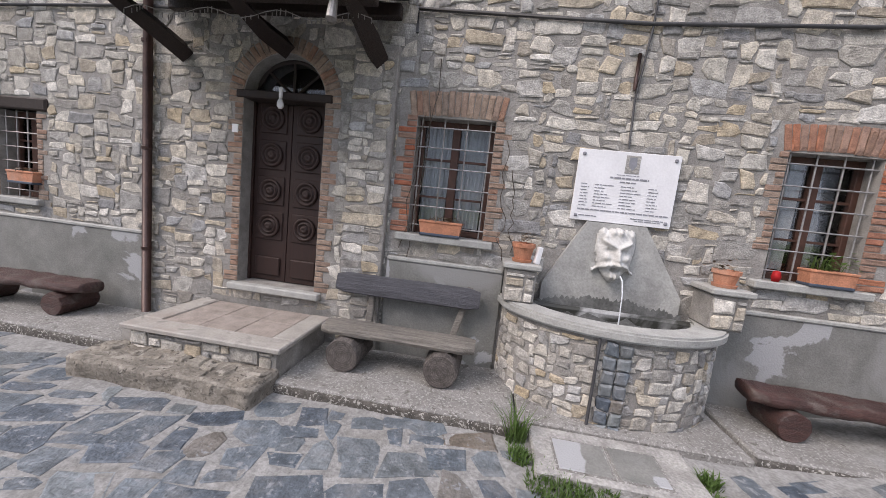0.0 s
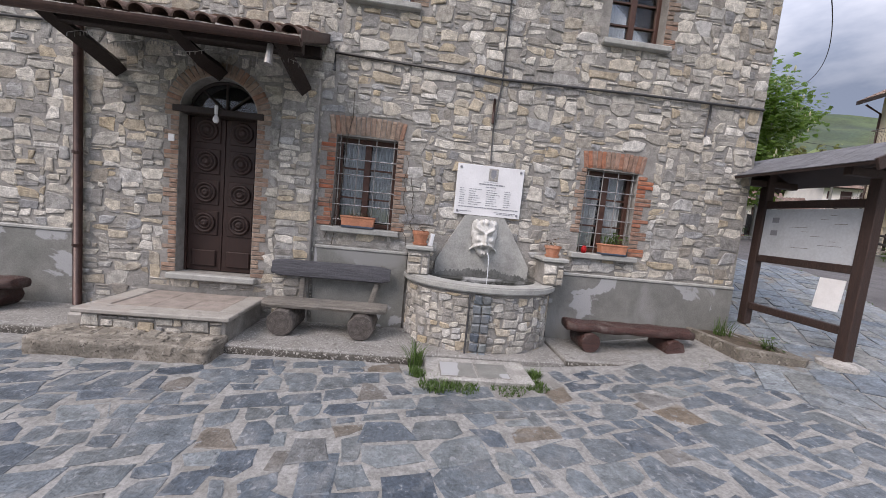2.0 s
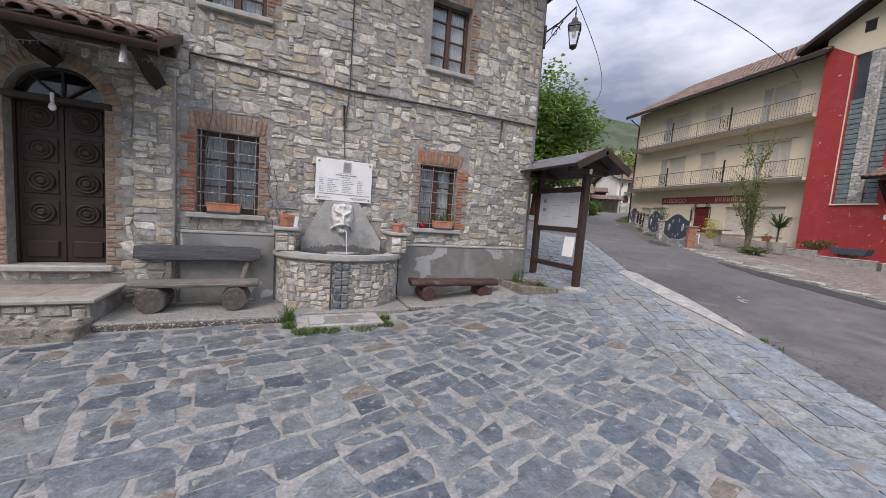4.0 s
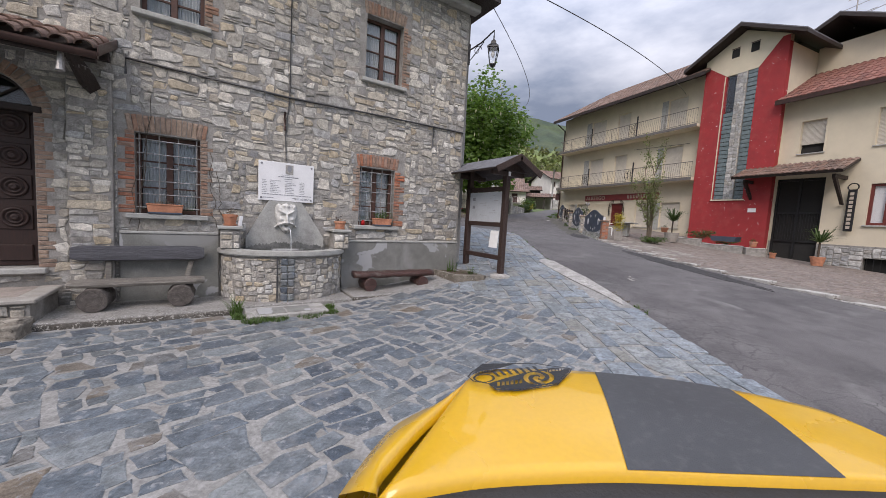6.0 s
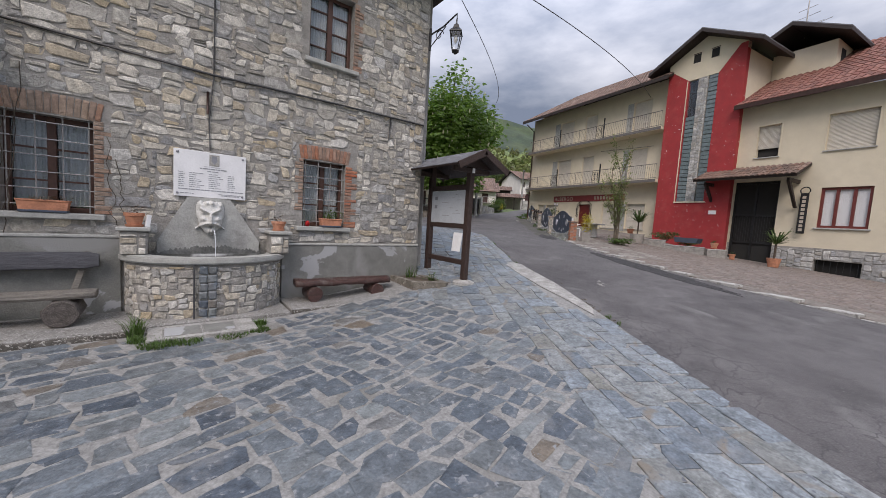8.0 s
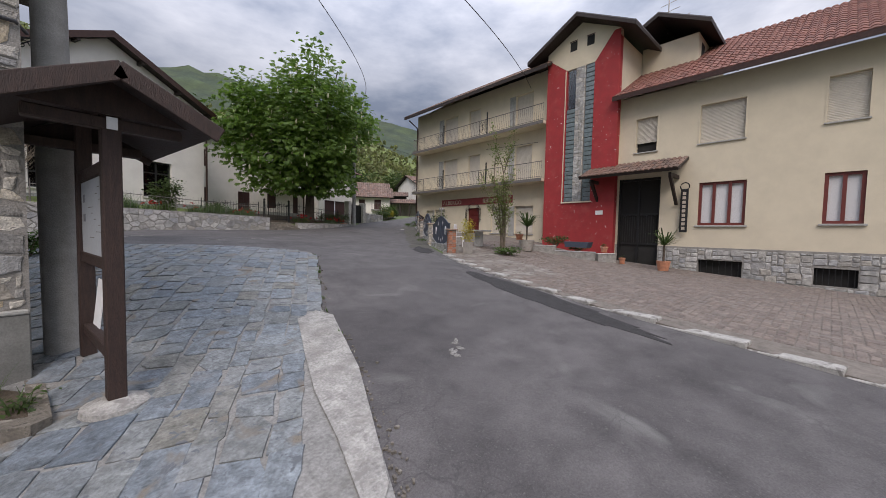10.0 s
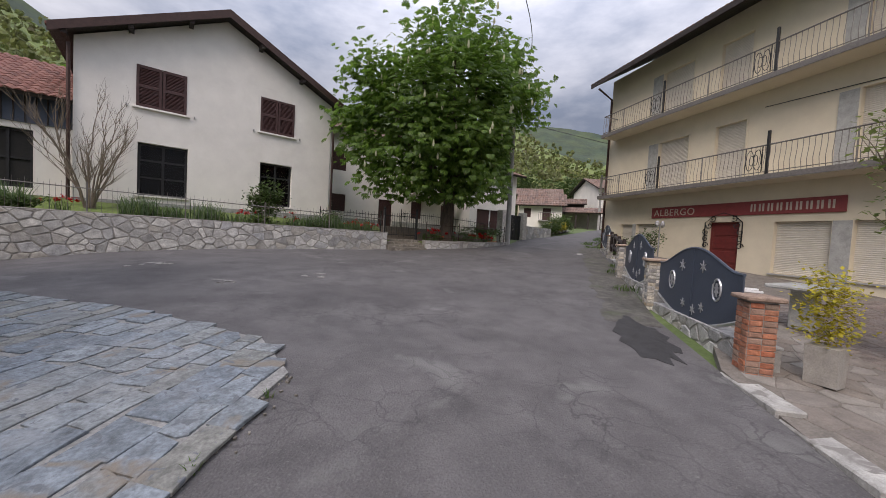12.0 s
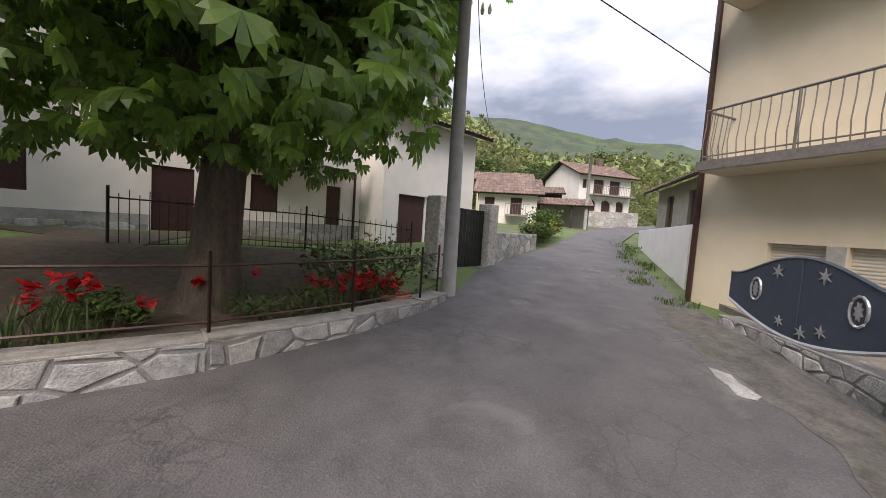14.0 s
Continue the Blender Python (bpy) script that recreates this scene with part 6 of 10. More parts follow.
part("board", box(KX - 0.02, (KY0 + KY1) / 2, 2.84, 0.02, KY1 - KY0 - 0.14, 0.74), M["board_sheet"], kiosk, "pale blue-grey printed map board")
for k, (dy, dz) in enumerate(((0.45, 0.2), (0.45, 0.0))):
    part("photo", box(KX - 0.032, (KY0 + KY1) / 2 + dy, 2.84 + dz, 0.004, 0.1, 0.08), M["ink"], kiosk, "small dark photo")
rng = random.Random(4)
for k in range(9):
    part("printed_line", box(KX - 0.0315, 3.75 + rng.uniform(-0.35, 0.25), 3.12 - k * 0.06, 0.002, rng.uniform(0.05, 0.3), 0.006), M["concrete"], kiosk, "faint grey printed line")
for z in (3.62,):
    part("tie_beam", box(KX, KY0 - 0.02, z, 1.0, 0.1, 0.1, 0.01), M["board_wood"], kiosk)
    part("tie_beam", box(KX, KY1 + 0.02, z, 1.0, 0.1, 0.1, 0.01), M["board_wood"], kiosk)
RX, RZ, EZ, EX, RY0, RY1 = KX, 4.02, 3.66, 0.72, 2.72, 4.98
pitch_k = math.atan2(RZ - EZ, EX)
for s in (-1, 1):
    rl = math.hypot(EX, RZ - EZ)
    m = Matrix.Translation((RX, (RY0 + RY1) / 2, RZ)) @ Matrix.Rotation(s * pitch_k, 4, "Y") @ Matrix.Translation((s * rl / 2, 0, 0))
    part("roof_board", box(0, 0, -0.02, rl, RY1 - RY0, 0.035, 0.004), M["board_wood"], kiosk).matrix_basis = m
    sh = bmesh.new()
    for r in range(6):
        for c in range(12):
            add_box(sh, s * (-rl / 2 + (r + 0.5) * rl / 6), -(RY1 - RY0) / 2 + (c + 0.5) * (RY1 - RY0) / 12, 0.008, rl / 6 * 1.05, (RY1 - RY0) / 12 * 0.97, 0.009, Matrix.Rotation(0, 4, "X"))
    part("shingles", sh, M["shingle"], kiosk, "grey bitumen shingles").matrix_basis = m
    for y in (RY0, RY1):
        part("barge_board", box(0, 0, -0.045, rl, 0.035, 0.14, 0.006), M["board_wood"], kiosk).matrix_basis = Matrix.Translation((RX, y, RZ)) @ Matrix.Rotation(s * pitch_k, 4, "Y") @ Matrix.Translation((s * rl / 2, 0, 0))
for y in (RY0 + 0.3, RY1 - 0.3):
    part("gable", prism([(-0.52, 3.68), (0.52, 3.68), (0, 3.95)], 0.03, pose(RX, y, 0)), M["board_wood"], kiosk)
part("label", box(KX, KY0 - 0.09, 3.62, 0.07, 0.012, 0.1), M["white_plastic"], kiosk, "small white label")
paper = thing("paper_notice", "white paper sheet pinned below the board", "paper", pose(6.44, 3.4, 2.06, 0, 6, 0))
part("sheet", box(0, 0, 0, 0.006, 0.3, 0.42), M["white_plastic"], paper)

pole = thing("utility_pole", "round grey concrete utility pole at the house corner", "utility pole")
part("shaft", tube([(6.36, 4.95, 0.7), (6.32, 4.93, 4.0), (6.28, 4.9, 9.4)], [0.17, 0.15, 0.12], 16), M["pole"], pole, "", True)
part("collar", tube([(6.285, 4.9, 8.8), (6.282, 4.9, 8.9)], 0.14, 12), M["black_iron"], pole)


def lantern(x, y, z, ax, ay, az, label):
    """A four-sided street lantern that hangs from a curled wall bracket at (ax, ay, az)."""
    t = thing("street_lantern", label, "street lantern")
    hood_l = bmesh.new()
    add_lathe(hood_l, [(0.19, 0.0), (0.18, 0.03), (0.09, 0.1), (0.08, 0.16), (0.03, 0.2), (0.012, 0.27)], 4, (x, y, z))
    part("hood", hood_l, M["black_iron"], t)
    gl = bmesh.new()
    add_lathe(gl, [(0.09, -0.36), (0.165, -0.01)], 4, (x, y, z))
    p = part("glass", gl, LAMP_GLASS, t, "clear lantern glass")
    p.visible_shadow = False
    fr = bmesh.new()
    for k in range(4):
        a = math.pi / 2 * k
        add_tube(fr, [(x + 0.092 * math.cos(a), y + 0.092 * math.sin(a), z - 0.36), (x + 0.17 * math.cos(a), y + 0.17 * math.sin(a), z)], 0.01, 5)
    add_lathe(fr, [(0.02, -0.44), (0.05, -0.41), (0.1, -0.38), (0.1, -0.36)], 4, (x, y, z))
    part("frame", fr, M["black_iron"], t)
    part("bulb", add_lathe(bmesh.new(), [(0.02, -0.2), (0.045, -0.14), (0.03, -0.06), (0.02, 0.0)], 10, (x, y, z)), M["white_plastic"], t)
    br = bmesh.new()
    add_tube(br, [(ax, ay, az), (ax + (x - ax) * 0.5, ay + (y - ay) * 0.5, az + 0.1), (x, y, z + 0.42), (x, y, z + 0.26)], 0.018, 6)
    mid = Vector((ax + (x - ax) * 0.35, ay + (y - ay) * 0.35, az - 0.06))
    d = Vector((x - ax, y - ay, 0)).normalized()
    add_tube(br, [mid + d * (0.12 * (1 - k / 20) * math.cos(k * 0.5)) + Vector((0, 0, 0.12 * (1 - k / 20) * math.sin(k * 0.5))) for k in range(16)], 0.01, 5)
    add_tube(br, [(ax, ay, az - 0.28), (ax + (x - ax) * 0.3, ay + (y - ay) * 0.3, az - 0.1), (ax + (x - ax) * 0.6, ay + (y - ay) * 0.6, az + 0.1)], 0.012, 5)
    part("bracket", br, M["black_iron"], t, "curled iron bracket")
    part("wall_plate", box(ax, ay, az - 0.1, 0.05, 0.05, 0.5, 0.01), M["black_iron"], t)
    return t


lantern(6.32, 3.75, 6.62, 6.1, 4.42, 6.75, "black iron street lantern on a bracket at the house corner")
lantern(6.85, 10.6, 6.5, 6.09, 10.6, 6.55, "black iron street lantern on the side wall")


# ---- the hotel across the road ----
HU = Vector((0.174, 0.985, 0)).normalized()
HM = Matrix(((-HU.x, HU.y, 0, 24.44), (-HU.y, -HU.x, 0, 5.43), (0, 0, 1, 0), (0, 0, 0, 1)))  # x to the right, y inwards
hotel = thing("hotel", "three-storey cream rendered hotel with balconies and a red stair tower", "hotel", HM)
FY = 0.5
MAIN_OPEN = []
UPPER = [(-10.0, -8.6), (-7.5, -6.45), (-3.6, -2.4)]
for z0, z1 in ((5.80, 7.98), (8.90, 11.0)):
    for a, b in UPPER:
        MAIN_OPEN.append((a, b, z0, z1))
GF = [(-11.95, -11.2, 2.95, 4.4), (-10.95, -9.75, 2.95, 4.4), (-5.35, -3.95, 2.75, 4.4), (-3.5, -2.2, 2.75, 4.4)]
HDOOR = (-7.47, -6.4, 2.35, 4.42)
MAIN_OPEN += GF + [HDOOR]
part("wall", wall_with_openings(-13.2, -1.16, 1.2, 11.9, FY, FY + 0.3, MAIN_OPEN), M["cream"], hotel)
part("side_wall", span(-13.2, -12.9, FY + 0.302, 11.5, 1.2, 11.9), M["cream"], hotel)
part("back_wall", span(-12.898, 14, 11.2, 11.5, 0.6, 9.0), M["cream"], hotel)
# coloured near-black in place of the hotel's indoor shade
part("inner_wall", span(-12.89, 13.9, 3.0, 3.2, 0.6, 8.9), M["unlit_room"], hotel)


def shutter(parent, a, b, z0, z1, y, mat="shutter_pvc", slat=0.055):
    bm = bmesh.new()
    n = max(2, round((z1 - z0) / slat))
    prof = []
    for k in range(n):
        za = z0 + (z1 - z0) * k / n
        h = (z1 - z0) / n
        prof += [(0.012, za), (0.0, za + h * 0.12), (-0.006, za + h * 0.5), (0.0, za + h * 0.88)]
    prof.append((0.012, z1))
    rows_s = [[bm.verts.new((x, y + d, z)) for d, z in prof] for x in (a, b)]
    for k in range(len(prof) - 1):
        bm.faces.new((rows_s[0][k], rows_s[1][k], rows_s[1][k + 1], rows_s[0][k + 1]))
    return part("roller_shutter", bm, M[mat], parent, "closed beige roller shutter" if mat == "shutter_pvc" else "closed shutter")


def hotel_window(o, y, sill=True, down=1.0):
    a, b, z0, z1 = o
    # near-black sheet: the shade behind the shutter, put into colour
    w = part("window", span(a, b, y + 0.24, y + 0.27, z0, z1), M["unlit_room"], hotel, "shuttered hotel window")
    shutter(w, a, b, z1 - (z1 - z0) * down, z1, y + 0.13)
    fr = bmesh.new()
    for c in (a - 0.03, b + 0.03):
        add_box(fr, c, y - 0.008, (z0 + z1) / 2, 0.05, 0.016, z1 - z0)
    add_box(fr, (a + b) / 2, y - 0.008, z1 + 0.03, b - a + 0.1, 0.016, 0.06)
    part("frame", fr, M["cream"], w)
    if sill:
        part("sill", span(a - 0.06, b + 0.06, y - 0.06, y + 0.1, z0 - 0.05, z0 - 0.002), M["grey_slab"], w)
    return w


for o in MAIN_OPEN[:6]:
    hotel_window(o, FY, False)
for o in GF:
    hotel_window(o, FY)
for z0, z1 in ((5.80, 7.98), (8.90, 11.0)):
    for a, b in ((-10.55, -10.06), (-4.05, -3.64)):
        part("stone_strip", span(a, b, FY - 0.03, FY - 0.002, z0, z1), M["grey_slab"], hotel, "grey stone cladding strip")
for a, b in ((-11.18, -10.97), (-3.93, -3.52)):
    part("stone_strip", span(a, b, FY - 0.03, FY - 0.002, 2.6, 4.4), M["grey_slab"], hotel, "grey stone cladding strip")
rdoor = part("door", span(HDOOR[0], HDOOR[1], FY + 0.12, FY + 0.16, HDOOR[2], HDOOR[3]), material("red_brown_door", (0.13, 0.02, 0.018), 0.5, 10, 0.2, 0.1, 60), hotel, "dark red wooden door")
for k in range(4):
    part("panel", span(HDOOR[0] + 0.1, HDOOR[1] - 0.1, FY + 0.1, FY + 0.119, HDOOR[2] + 0.12 + k * 0.49, HDOOR[2] + 0.52 + k * 0.49, 0.01), bpy.data.materials["red_brown_door"], rdoor)
orn = bmesh.new()
for s in (-1, 1):
    cx = (HDOOR[0] + HDOOR[1]) / 2
    for j in range(5):
        x0, z0 = cx + s * (0.62 - 0.12 * max(0, j - 2)), 3.55 + j * 0.25
        add_tube(orn, [(x0 + 0.13 * (1 - k / 15) * math.cos(k * 0.6 + j), FY - 0.04, z0 + 0.13 * (1 - k / 15) * math.sin(k * 0.6 + j)) for k in range(13)], 0.016, 5)
    add_tube(orn, [(cx + s * 0.66, FY - 0.04, 3.5), (cx + s * 0.66, FY - 0.04, 4.4), (cx + s * 0.4, FY - 0.04, 4.62), (cx, FY - 0.04, 4.75)], 0.018, 5)
part("iron_ornament", orn, M["black_iron"], hotel, "scrolled wrought-iron ornament round the door")
sign = part("sign", span(-10.1, -3.67, FY - 0.05, FY - 0.002, 4.64, 5.1, 0.01), M["sign_red"], hotel, "dark red sign board")


def lettering(body, size, x, y, z, parent, mat, extrude=0.008):
    cu = bpy.data.curves.new("lettering", "FONT")
    cu.body, cu.size, cu.extrude, cu.align_x = body, size, extrude, "LEFT"
    cu.space_character = 1.12
    ob = new("lettering", cu)
    ob.parent = parent
    ob.matrix_basis = pose(x, y, z, 90, 0, 0)
    cu.materials.append(mat)
    ob["label"] = "cream painted capital letters"
    return ob


lettering("ALBERGO", 0.4, -9.95, FY - 0.055, 4.73, sign, M["letter"])
for k in range(9):  # the proper name, as plain strokes
    x = -6.05 + k * 0.25
    for dx, z0 in ((0.0, 4.75), (0.1, 4.75)):
        part("letter_stroke", span(x + dx, x + dx + 0.05, FY - 0.062, FY - 0.05, z0, 5.0), M["letter"], sign)

# balconies
for z in (5.60, 8.70):
    bal = part("balcony", span(-12.75, -1.18, -0.35, FY - 0.002, z + 0.03, z + 0.2, 0.01), M["cream"], hotel, "long cream balcony slab")
    part("edge_trim", span(-12.77, -1.18, -0.375, -0.352, z + 0.05, z + 0.215), M["rail"], bal, "dark weathered slab edge")
    part("edge_trim", span(-12.775, -12.752, -0.35, FY - 0.002, z + 0.05, z + 0.215), M["rail"], bal)
    tr = bmesh.new()
    add_tube(tr, [(-12.7, -0.3, z + 1.12), (-1.2, -0.3, z + 1.12)], 0.022, 6)
    add_tube(tr, [(-12.7, -0.3, z + 1.12), (-12.7, FY, z + 1.12)], 0.022, 6)
    add_tube(tr, [(-12.7, -0.3, z + 0.3), (-1.2, -0.3, z + 0.3)], 0.014, 6)
    add_tube(tr, [(-12.7, -0.3, z + 0.3), (-12.7, FY, z + 0.3)], 0.014, 6)
    part("handrail", tr, M["rail"], bal, "grey steel balcony handrail")
    k = 0
    x = -12.7
    bars_b = bmesh.new()
    while x < -1.2:
        bow = 0.05
        add_tube(bars_b, [(x, -0.3, z + 0.2), (x, -0.3 - bow, z + 0.5), (x, -0.3, z + 0.85), (x, -0.3, z + 1.12)], 0.009, 4)
        x += 0.135
    for y in (-0.15, 0.0, 0.15, 0.3):
        add_tube(bars_b, [(-12.7, y, z + 0.2), (-12.75, y, z + 0.5), (-12.7, y, z + 1.12)], 0.009, 4)
    ob = part("baluster", bars_b, M["rail"], bal, "thin bowed steel balusters")
    ob["kind"] = "stuff"
    for x in (-9.2, -5.2):
        part("divider_post", span(x - 0.035, x + 0.035, -0.335, -0.27, z + 0.2, z + 1.55, 0.006), M["black_iron"], bal, "dark balcony divider post")
    for x in (-11.4, -7.3, -3.2):
        part("rail_post", tube([(x, -0.3, z + 0.2), (x, -0.3, z + 1.12)], 0.02, 6), M["rail"], bal)
    for x in (-9.85, -5.85):  # scrolled panels in the railing
        sc = bmesh.new()
        for q in (-1, 1):
            add_tube(sc, [(x + 0.26 + q * 0.11 * (1 + math.cos(j * 0.45)), -0.3, z + 0.7 + 0.32 * math.sin(j * 0.45)) for j in range(15)], 0.012, 5)
            add_tube(sc, [(x + 0.26 + q * 0.06 * (1 + math.cos(j * 0.45)), -0.3, z + 0.7 + 0.16 * math.sin(j * 0.45)) for j in range(15)], 0.01, 5)
            add_tube(sc, [(x + 0.26 + q * 0.24, -0.3, z + 0.3), (x + 0.26 + q * 0.24, -0.3, z + 1.1)], 0.014, 5)
        part("scroll_panel", sc, M["black_iron"], bal, "scrolled iron railing panel")
part("cable", tube([(-5.9, FY - 0.02, 8.2), (-2.0, FY - 0.02, 8.0)], 0.012, 4), M["cable"], hotel)
part("rain_pipe", tube([(-13.25, -0.35, 11.45), (-13.15, FY - 0.08, 10.95), (-13.15, FY - 0.08, 2.4)], 0.055, 8), M["copper"], hotel, "dark rain pipe")


def tiled_roof(parent, x0, x1, y0, z0, y1, z1, mat="tile_red", step=0.24, course=0.42, under="dark_wood", name="roof"):
    """A pitched roof seen from its eaves (y0, z0) to the ridge (y1, z1): boarding below and ribbed tile courses above."""
    L = math.hypot(y1 - y0, z1 - z0)
    a = math.atan2(z1 - z0, y1 - y0)
    m = Matrix.Translation((0, y0, z0)) @ Matrix.Rotation(a, 4, "X")
    ob = part(name, box((x0 + x1) / 2, L / 2, 0, x1 - x0, L, 0.12), M[under], parent, "pitched tiled roof with dark boarded eaves")
    ob.matrix_basis = m
    verts, faces = [], []
    n, c = max(1, int((x1 - x0) / step)), max(1, int(L / course))
    w, h = (x1 - x0) / n, L / c
    prof = [(0, 0.0), (0.22, 0.035), (0.45, 0.05), (0.68, 0.035), (0.9, 0.0), (1.0, -0.008)]
    for i in range(n):
        for j in range(c):
            k = len(verts)
            for px, pz in prof:
                verts.append((x0 + (i + px) * w, j * h - 0.03, 0.085 + pz))
            for px, pz in prof:
                verts.append((x0 + (i + px) * w, (j + 1) * h, 0.062 + pz))
            for px, pz in prof:
                verts.append((x0 + (i + px) * w, j * h - 0.03, 0.06 + pz * 0.5))
            q = len(prof)
            for e in range(q - 1):
                faces.append((k + e, k + e + 1, k + q + e + 1, k + q + e))
                faces.append((k + 2 * q + e, k + 2 * q + e + 1, k + e + 1, k + e))
    me = bpy.data.meshes.new("tiles")
    me.from_pydata(verts, [], faces)
    me.materials.append(M[mat])
    t = new("tiles", me)
    t.parent = ob
    t["kind"] = "stuff"
    return ob


tiled_roof(hotel, -13.55, -0.9, -0.55, 11.62, 6.0, 15.3, "tile")
part("fascia", span(-13.55, -0.9, -0.62, -0.56, 11.5, 11.72), M["dark_wood"], hotel)
part("roof_back", prism([(-13.5, 11.7), (-0.9, 11.7), (-0.9, 15.2), (-13.5, 15.2)], 0.1, pose(0, 6.0, 0)), M["dark_wood"], hotel)
part("gable_wall", prism([(FY, 11.8), (6.0, 15.2), (11.5, 11.8)], 0.25, pose(-12.9, 0, 0, 0, 0, 90)), M["cream"], hotel)

# red stair tower
TY = -0.1
def face(outline, mat, name, label="", y=TY, d=0.3):
    return part(name, prism(outline, d, pose(0, y, 0)), M[mat], hotel, label)


face([(-1.15, 1.2), (0.0, 1.2), (0.0, 11.15), (-1.15, 12.05)], "red_paint", "tower_wall", "red painted render, flaking at the edges")
face([(1.43, 1.2), (2.6, 1.2), (2.6, 12.3), (2.3, 12.3), (1.43, 11.15)], "red_paint", "tower_wall", "red painted render, flaking at the edges")
face([(0.002, 1.2), (1.428, 1.2), (1.428, 4.45), (0.002, 4.45)], "red_paint", "tower_wall", "red painted render, flaking at the edges")
face([(-1.15, 12.055), (-0.002, 11.16), (1.432, 11.16), (2.29, 12.305), (2.6, 12.305), (2.6, 12.0), (2.6, 12.32), (0.72, 13.3), (-1.15, 12.3)], "cream", "tower_gable", "cream gable field")
part("tower_side", span(-1.15, -0.98, TY + 0.302, 6.5, 1.2, 12.0), M["cream"], hotel)
part("tower_side", span(2.43, 2.6, TY + 0.302, 6.5, 1.2, 12.0), M["cream"], hotel)
for x0, x1 in ((-0.05, 0.52), (0.96, 1.47)):
    part("light_frame", span(x0 - 0.04, x0, TY - 0.03, TY - 0.002, 4.45, 11.15), M["cream"], hotel)
part("light_sill", span(-0.1, 1.52, TY - 0.06, TY + 0.1, 4.38, 4.448), M["cream"], hotel)
# the dim stairwell is a near-black sheet behind the blocks
part("light_back", span(0.0, 1.43, TY + 0.2, TY + 0.26, 4.45, 11.15), M["unlit_room"], hotel)
for x0, x1 in ((0.0, 0.5), (0.98, 1.43)):
    z, k = 4.45, 0
    while z < 11.1:
        if not (x0 == 0.0 and z > 9.1):
            part("glass_block", span(x0 + 0.01, x1 - 0.01, TY + 0.02 + (0.012 if k % 2 else 0), TY + 0.1, z + 0.012, z + 0.215, 0.012), M["glass_block"], hotel)
        z += 0.225
        k += 1
p = part("stair_pane", span(0.02, 0.49, TY + 0.06, TY + 0.07, 9.2, 11.13), WINDOW_GLASS, hotel)
p.visible_shadow = False
part("stone_column", span(0.5, 0.98, TY - 0.02, TY + 0.19, 4.45, 11.15), M["mortar"], hotel, "strip of rubble stone cladding")
rng = random.Random(71)
for r in pack(0.48, 6.7, 0.06, [(3, 3), (4, 3), (2, 2), (4, 4), (3, 2), (2, 3)], lambda x, z: True, rng):
    v, f = stone_shape(r[2] - r[0], r[3] - r[1], 0.02, rng, 0.008, 0.3)
    me = bpy.data.meshes.new("stone")
    me.from_pydata(v, [], f)
    me.materials.append(M["garden_stone"])
    piece("stone", me, hotel, Matrix.Translation((0.5 + (r[0] + r[2]) / 2, TY - 0.02, 4.45 + (r[1] + r[3]) / 2)))
for x in (0.12, 1.0):
    # near-black sheet on the gable, painted as the shade inside
    part("attic_window", span(x, x + 0.36, TY - 0.015, TY - 0.002, 12.05, 12.5), M["unlit_room"], hotel, "small attic window, its dark inside a near-black sheet")
    part("attic_frame", span(x - 0.03, x + 0.39, TY - 0.03, TY - 0.016, 12.51, 12.55), M["frame_wood"], hotel)


def gable_roof(parent, cx, half_w, apex, eave, y0, y1, thick=0.16, mat="shingle"):
    for s in (-1, 1):
        out = [(cx, apex), (cx + s * half_w, eave), (cx + s * half_w, eave + thick), (cx, apex + thick)]
        part("gable_roof", prism(out, y1 - y0, pose(0, y0, 0)), M["dark_wood"], parent, "dark gable roof with deep eaves")
        out = [(cx, apex + thick + 0.003), (cx + s * half_w, eave + thick + 0.003), (cx + s * half_w, eave + thick + 0.05), (cx, apex + thick + 0.05)]
        part("roof_cover", prism(out, y1 - y0, pose(0, y0, 0)), M[mat], parent)


gable_roof(hotel, 0.72, 2.75, 13.35, 11.85, -0.75, 6.5)
# taller rear block
part("rear_block", span(2.62, 5.0, 2.6, 8.0, 8.5, 12.2), M["cream"], hotel)
gable_roof(hotel, 3.5, 2.1, 13.2, 12.1, 1.8, 8.5)
# no opening here: a near-black sheet paints the window's dark inside
part("rear_window", span(5.003, 5.02, 3.1, 3.6, 11.1, 11.9), M["unlit_room"], hotel)
ant = thing("tv_antenna", "thin metal television antenna on the roof", "antenna", HM)
part("mast", tube([(3.4, 3.6, 13.1), (3.4, 3.6, 15.0)], 0.025, 6), M["iron"], ant)
for z, w in ((14.6, 0.35), (14.2, 0.5), (13.7, 0.7)):
    part("rod", tube([(3.4 - w, 3.6, z - 0.08 * w), (3.4 + w, 3.6, z + 0.1 * w)], 0.014, 5), M["iron"], ant)
part("boom", tube([(2.7, 3.5, 13.45), (4.3, 3.8, 13.85)], 0.016, 5), M["iron"], ant)

# right wing
RY = 0.3
RW = [(3.3, 4.16, 6.55, 8.06), (5.73, 7.15, 6.57, 8.1), (9.25, 10.16, 6.67, 8.18), (5.8, 7.3, 3.25, 4.98), (9.3, 10.22, 3.3, 5.0), (2.62, 4.4, 1.3, 5.4), (12.2, 13.1, 6.67, 8.18)]
CEL = [(5.9, 7.3, 1.2, 1.85), (9.2, 10.2, 1.2, 1.8)]
part("wall", wall_with_openings(2.602, 15.0, 2.352, 9.1, RY, RY + 0.3, [o for o in RW if o[2] > 2.4] + [(2.62, 4.4, 2.352, 5.4)]), M["cream"], hotel)
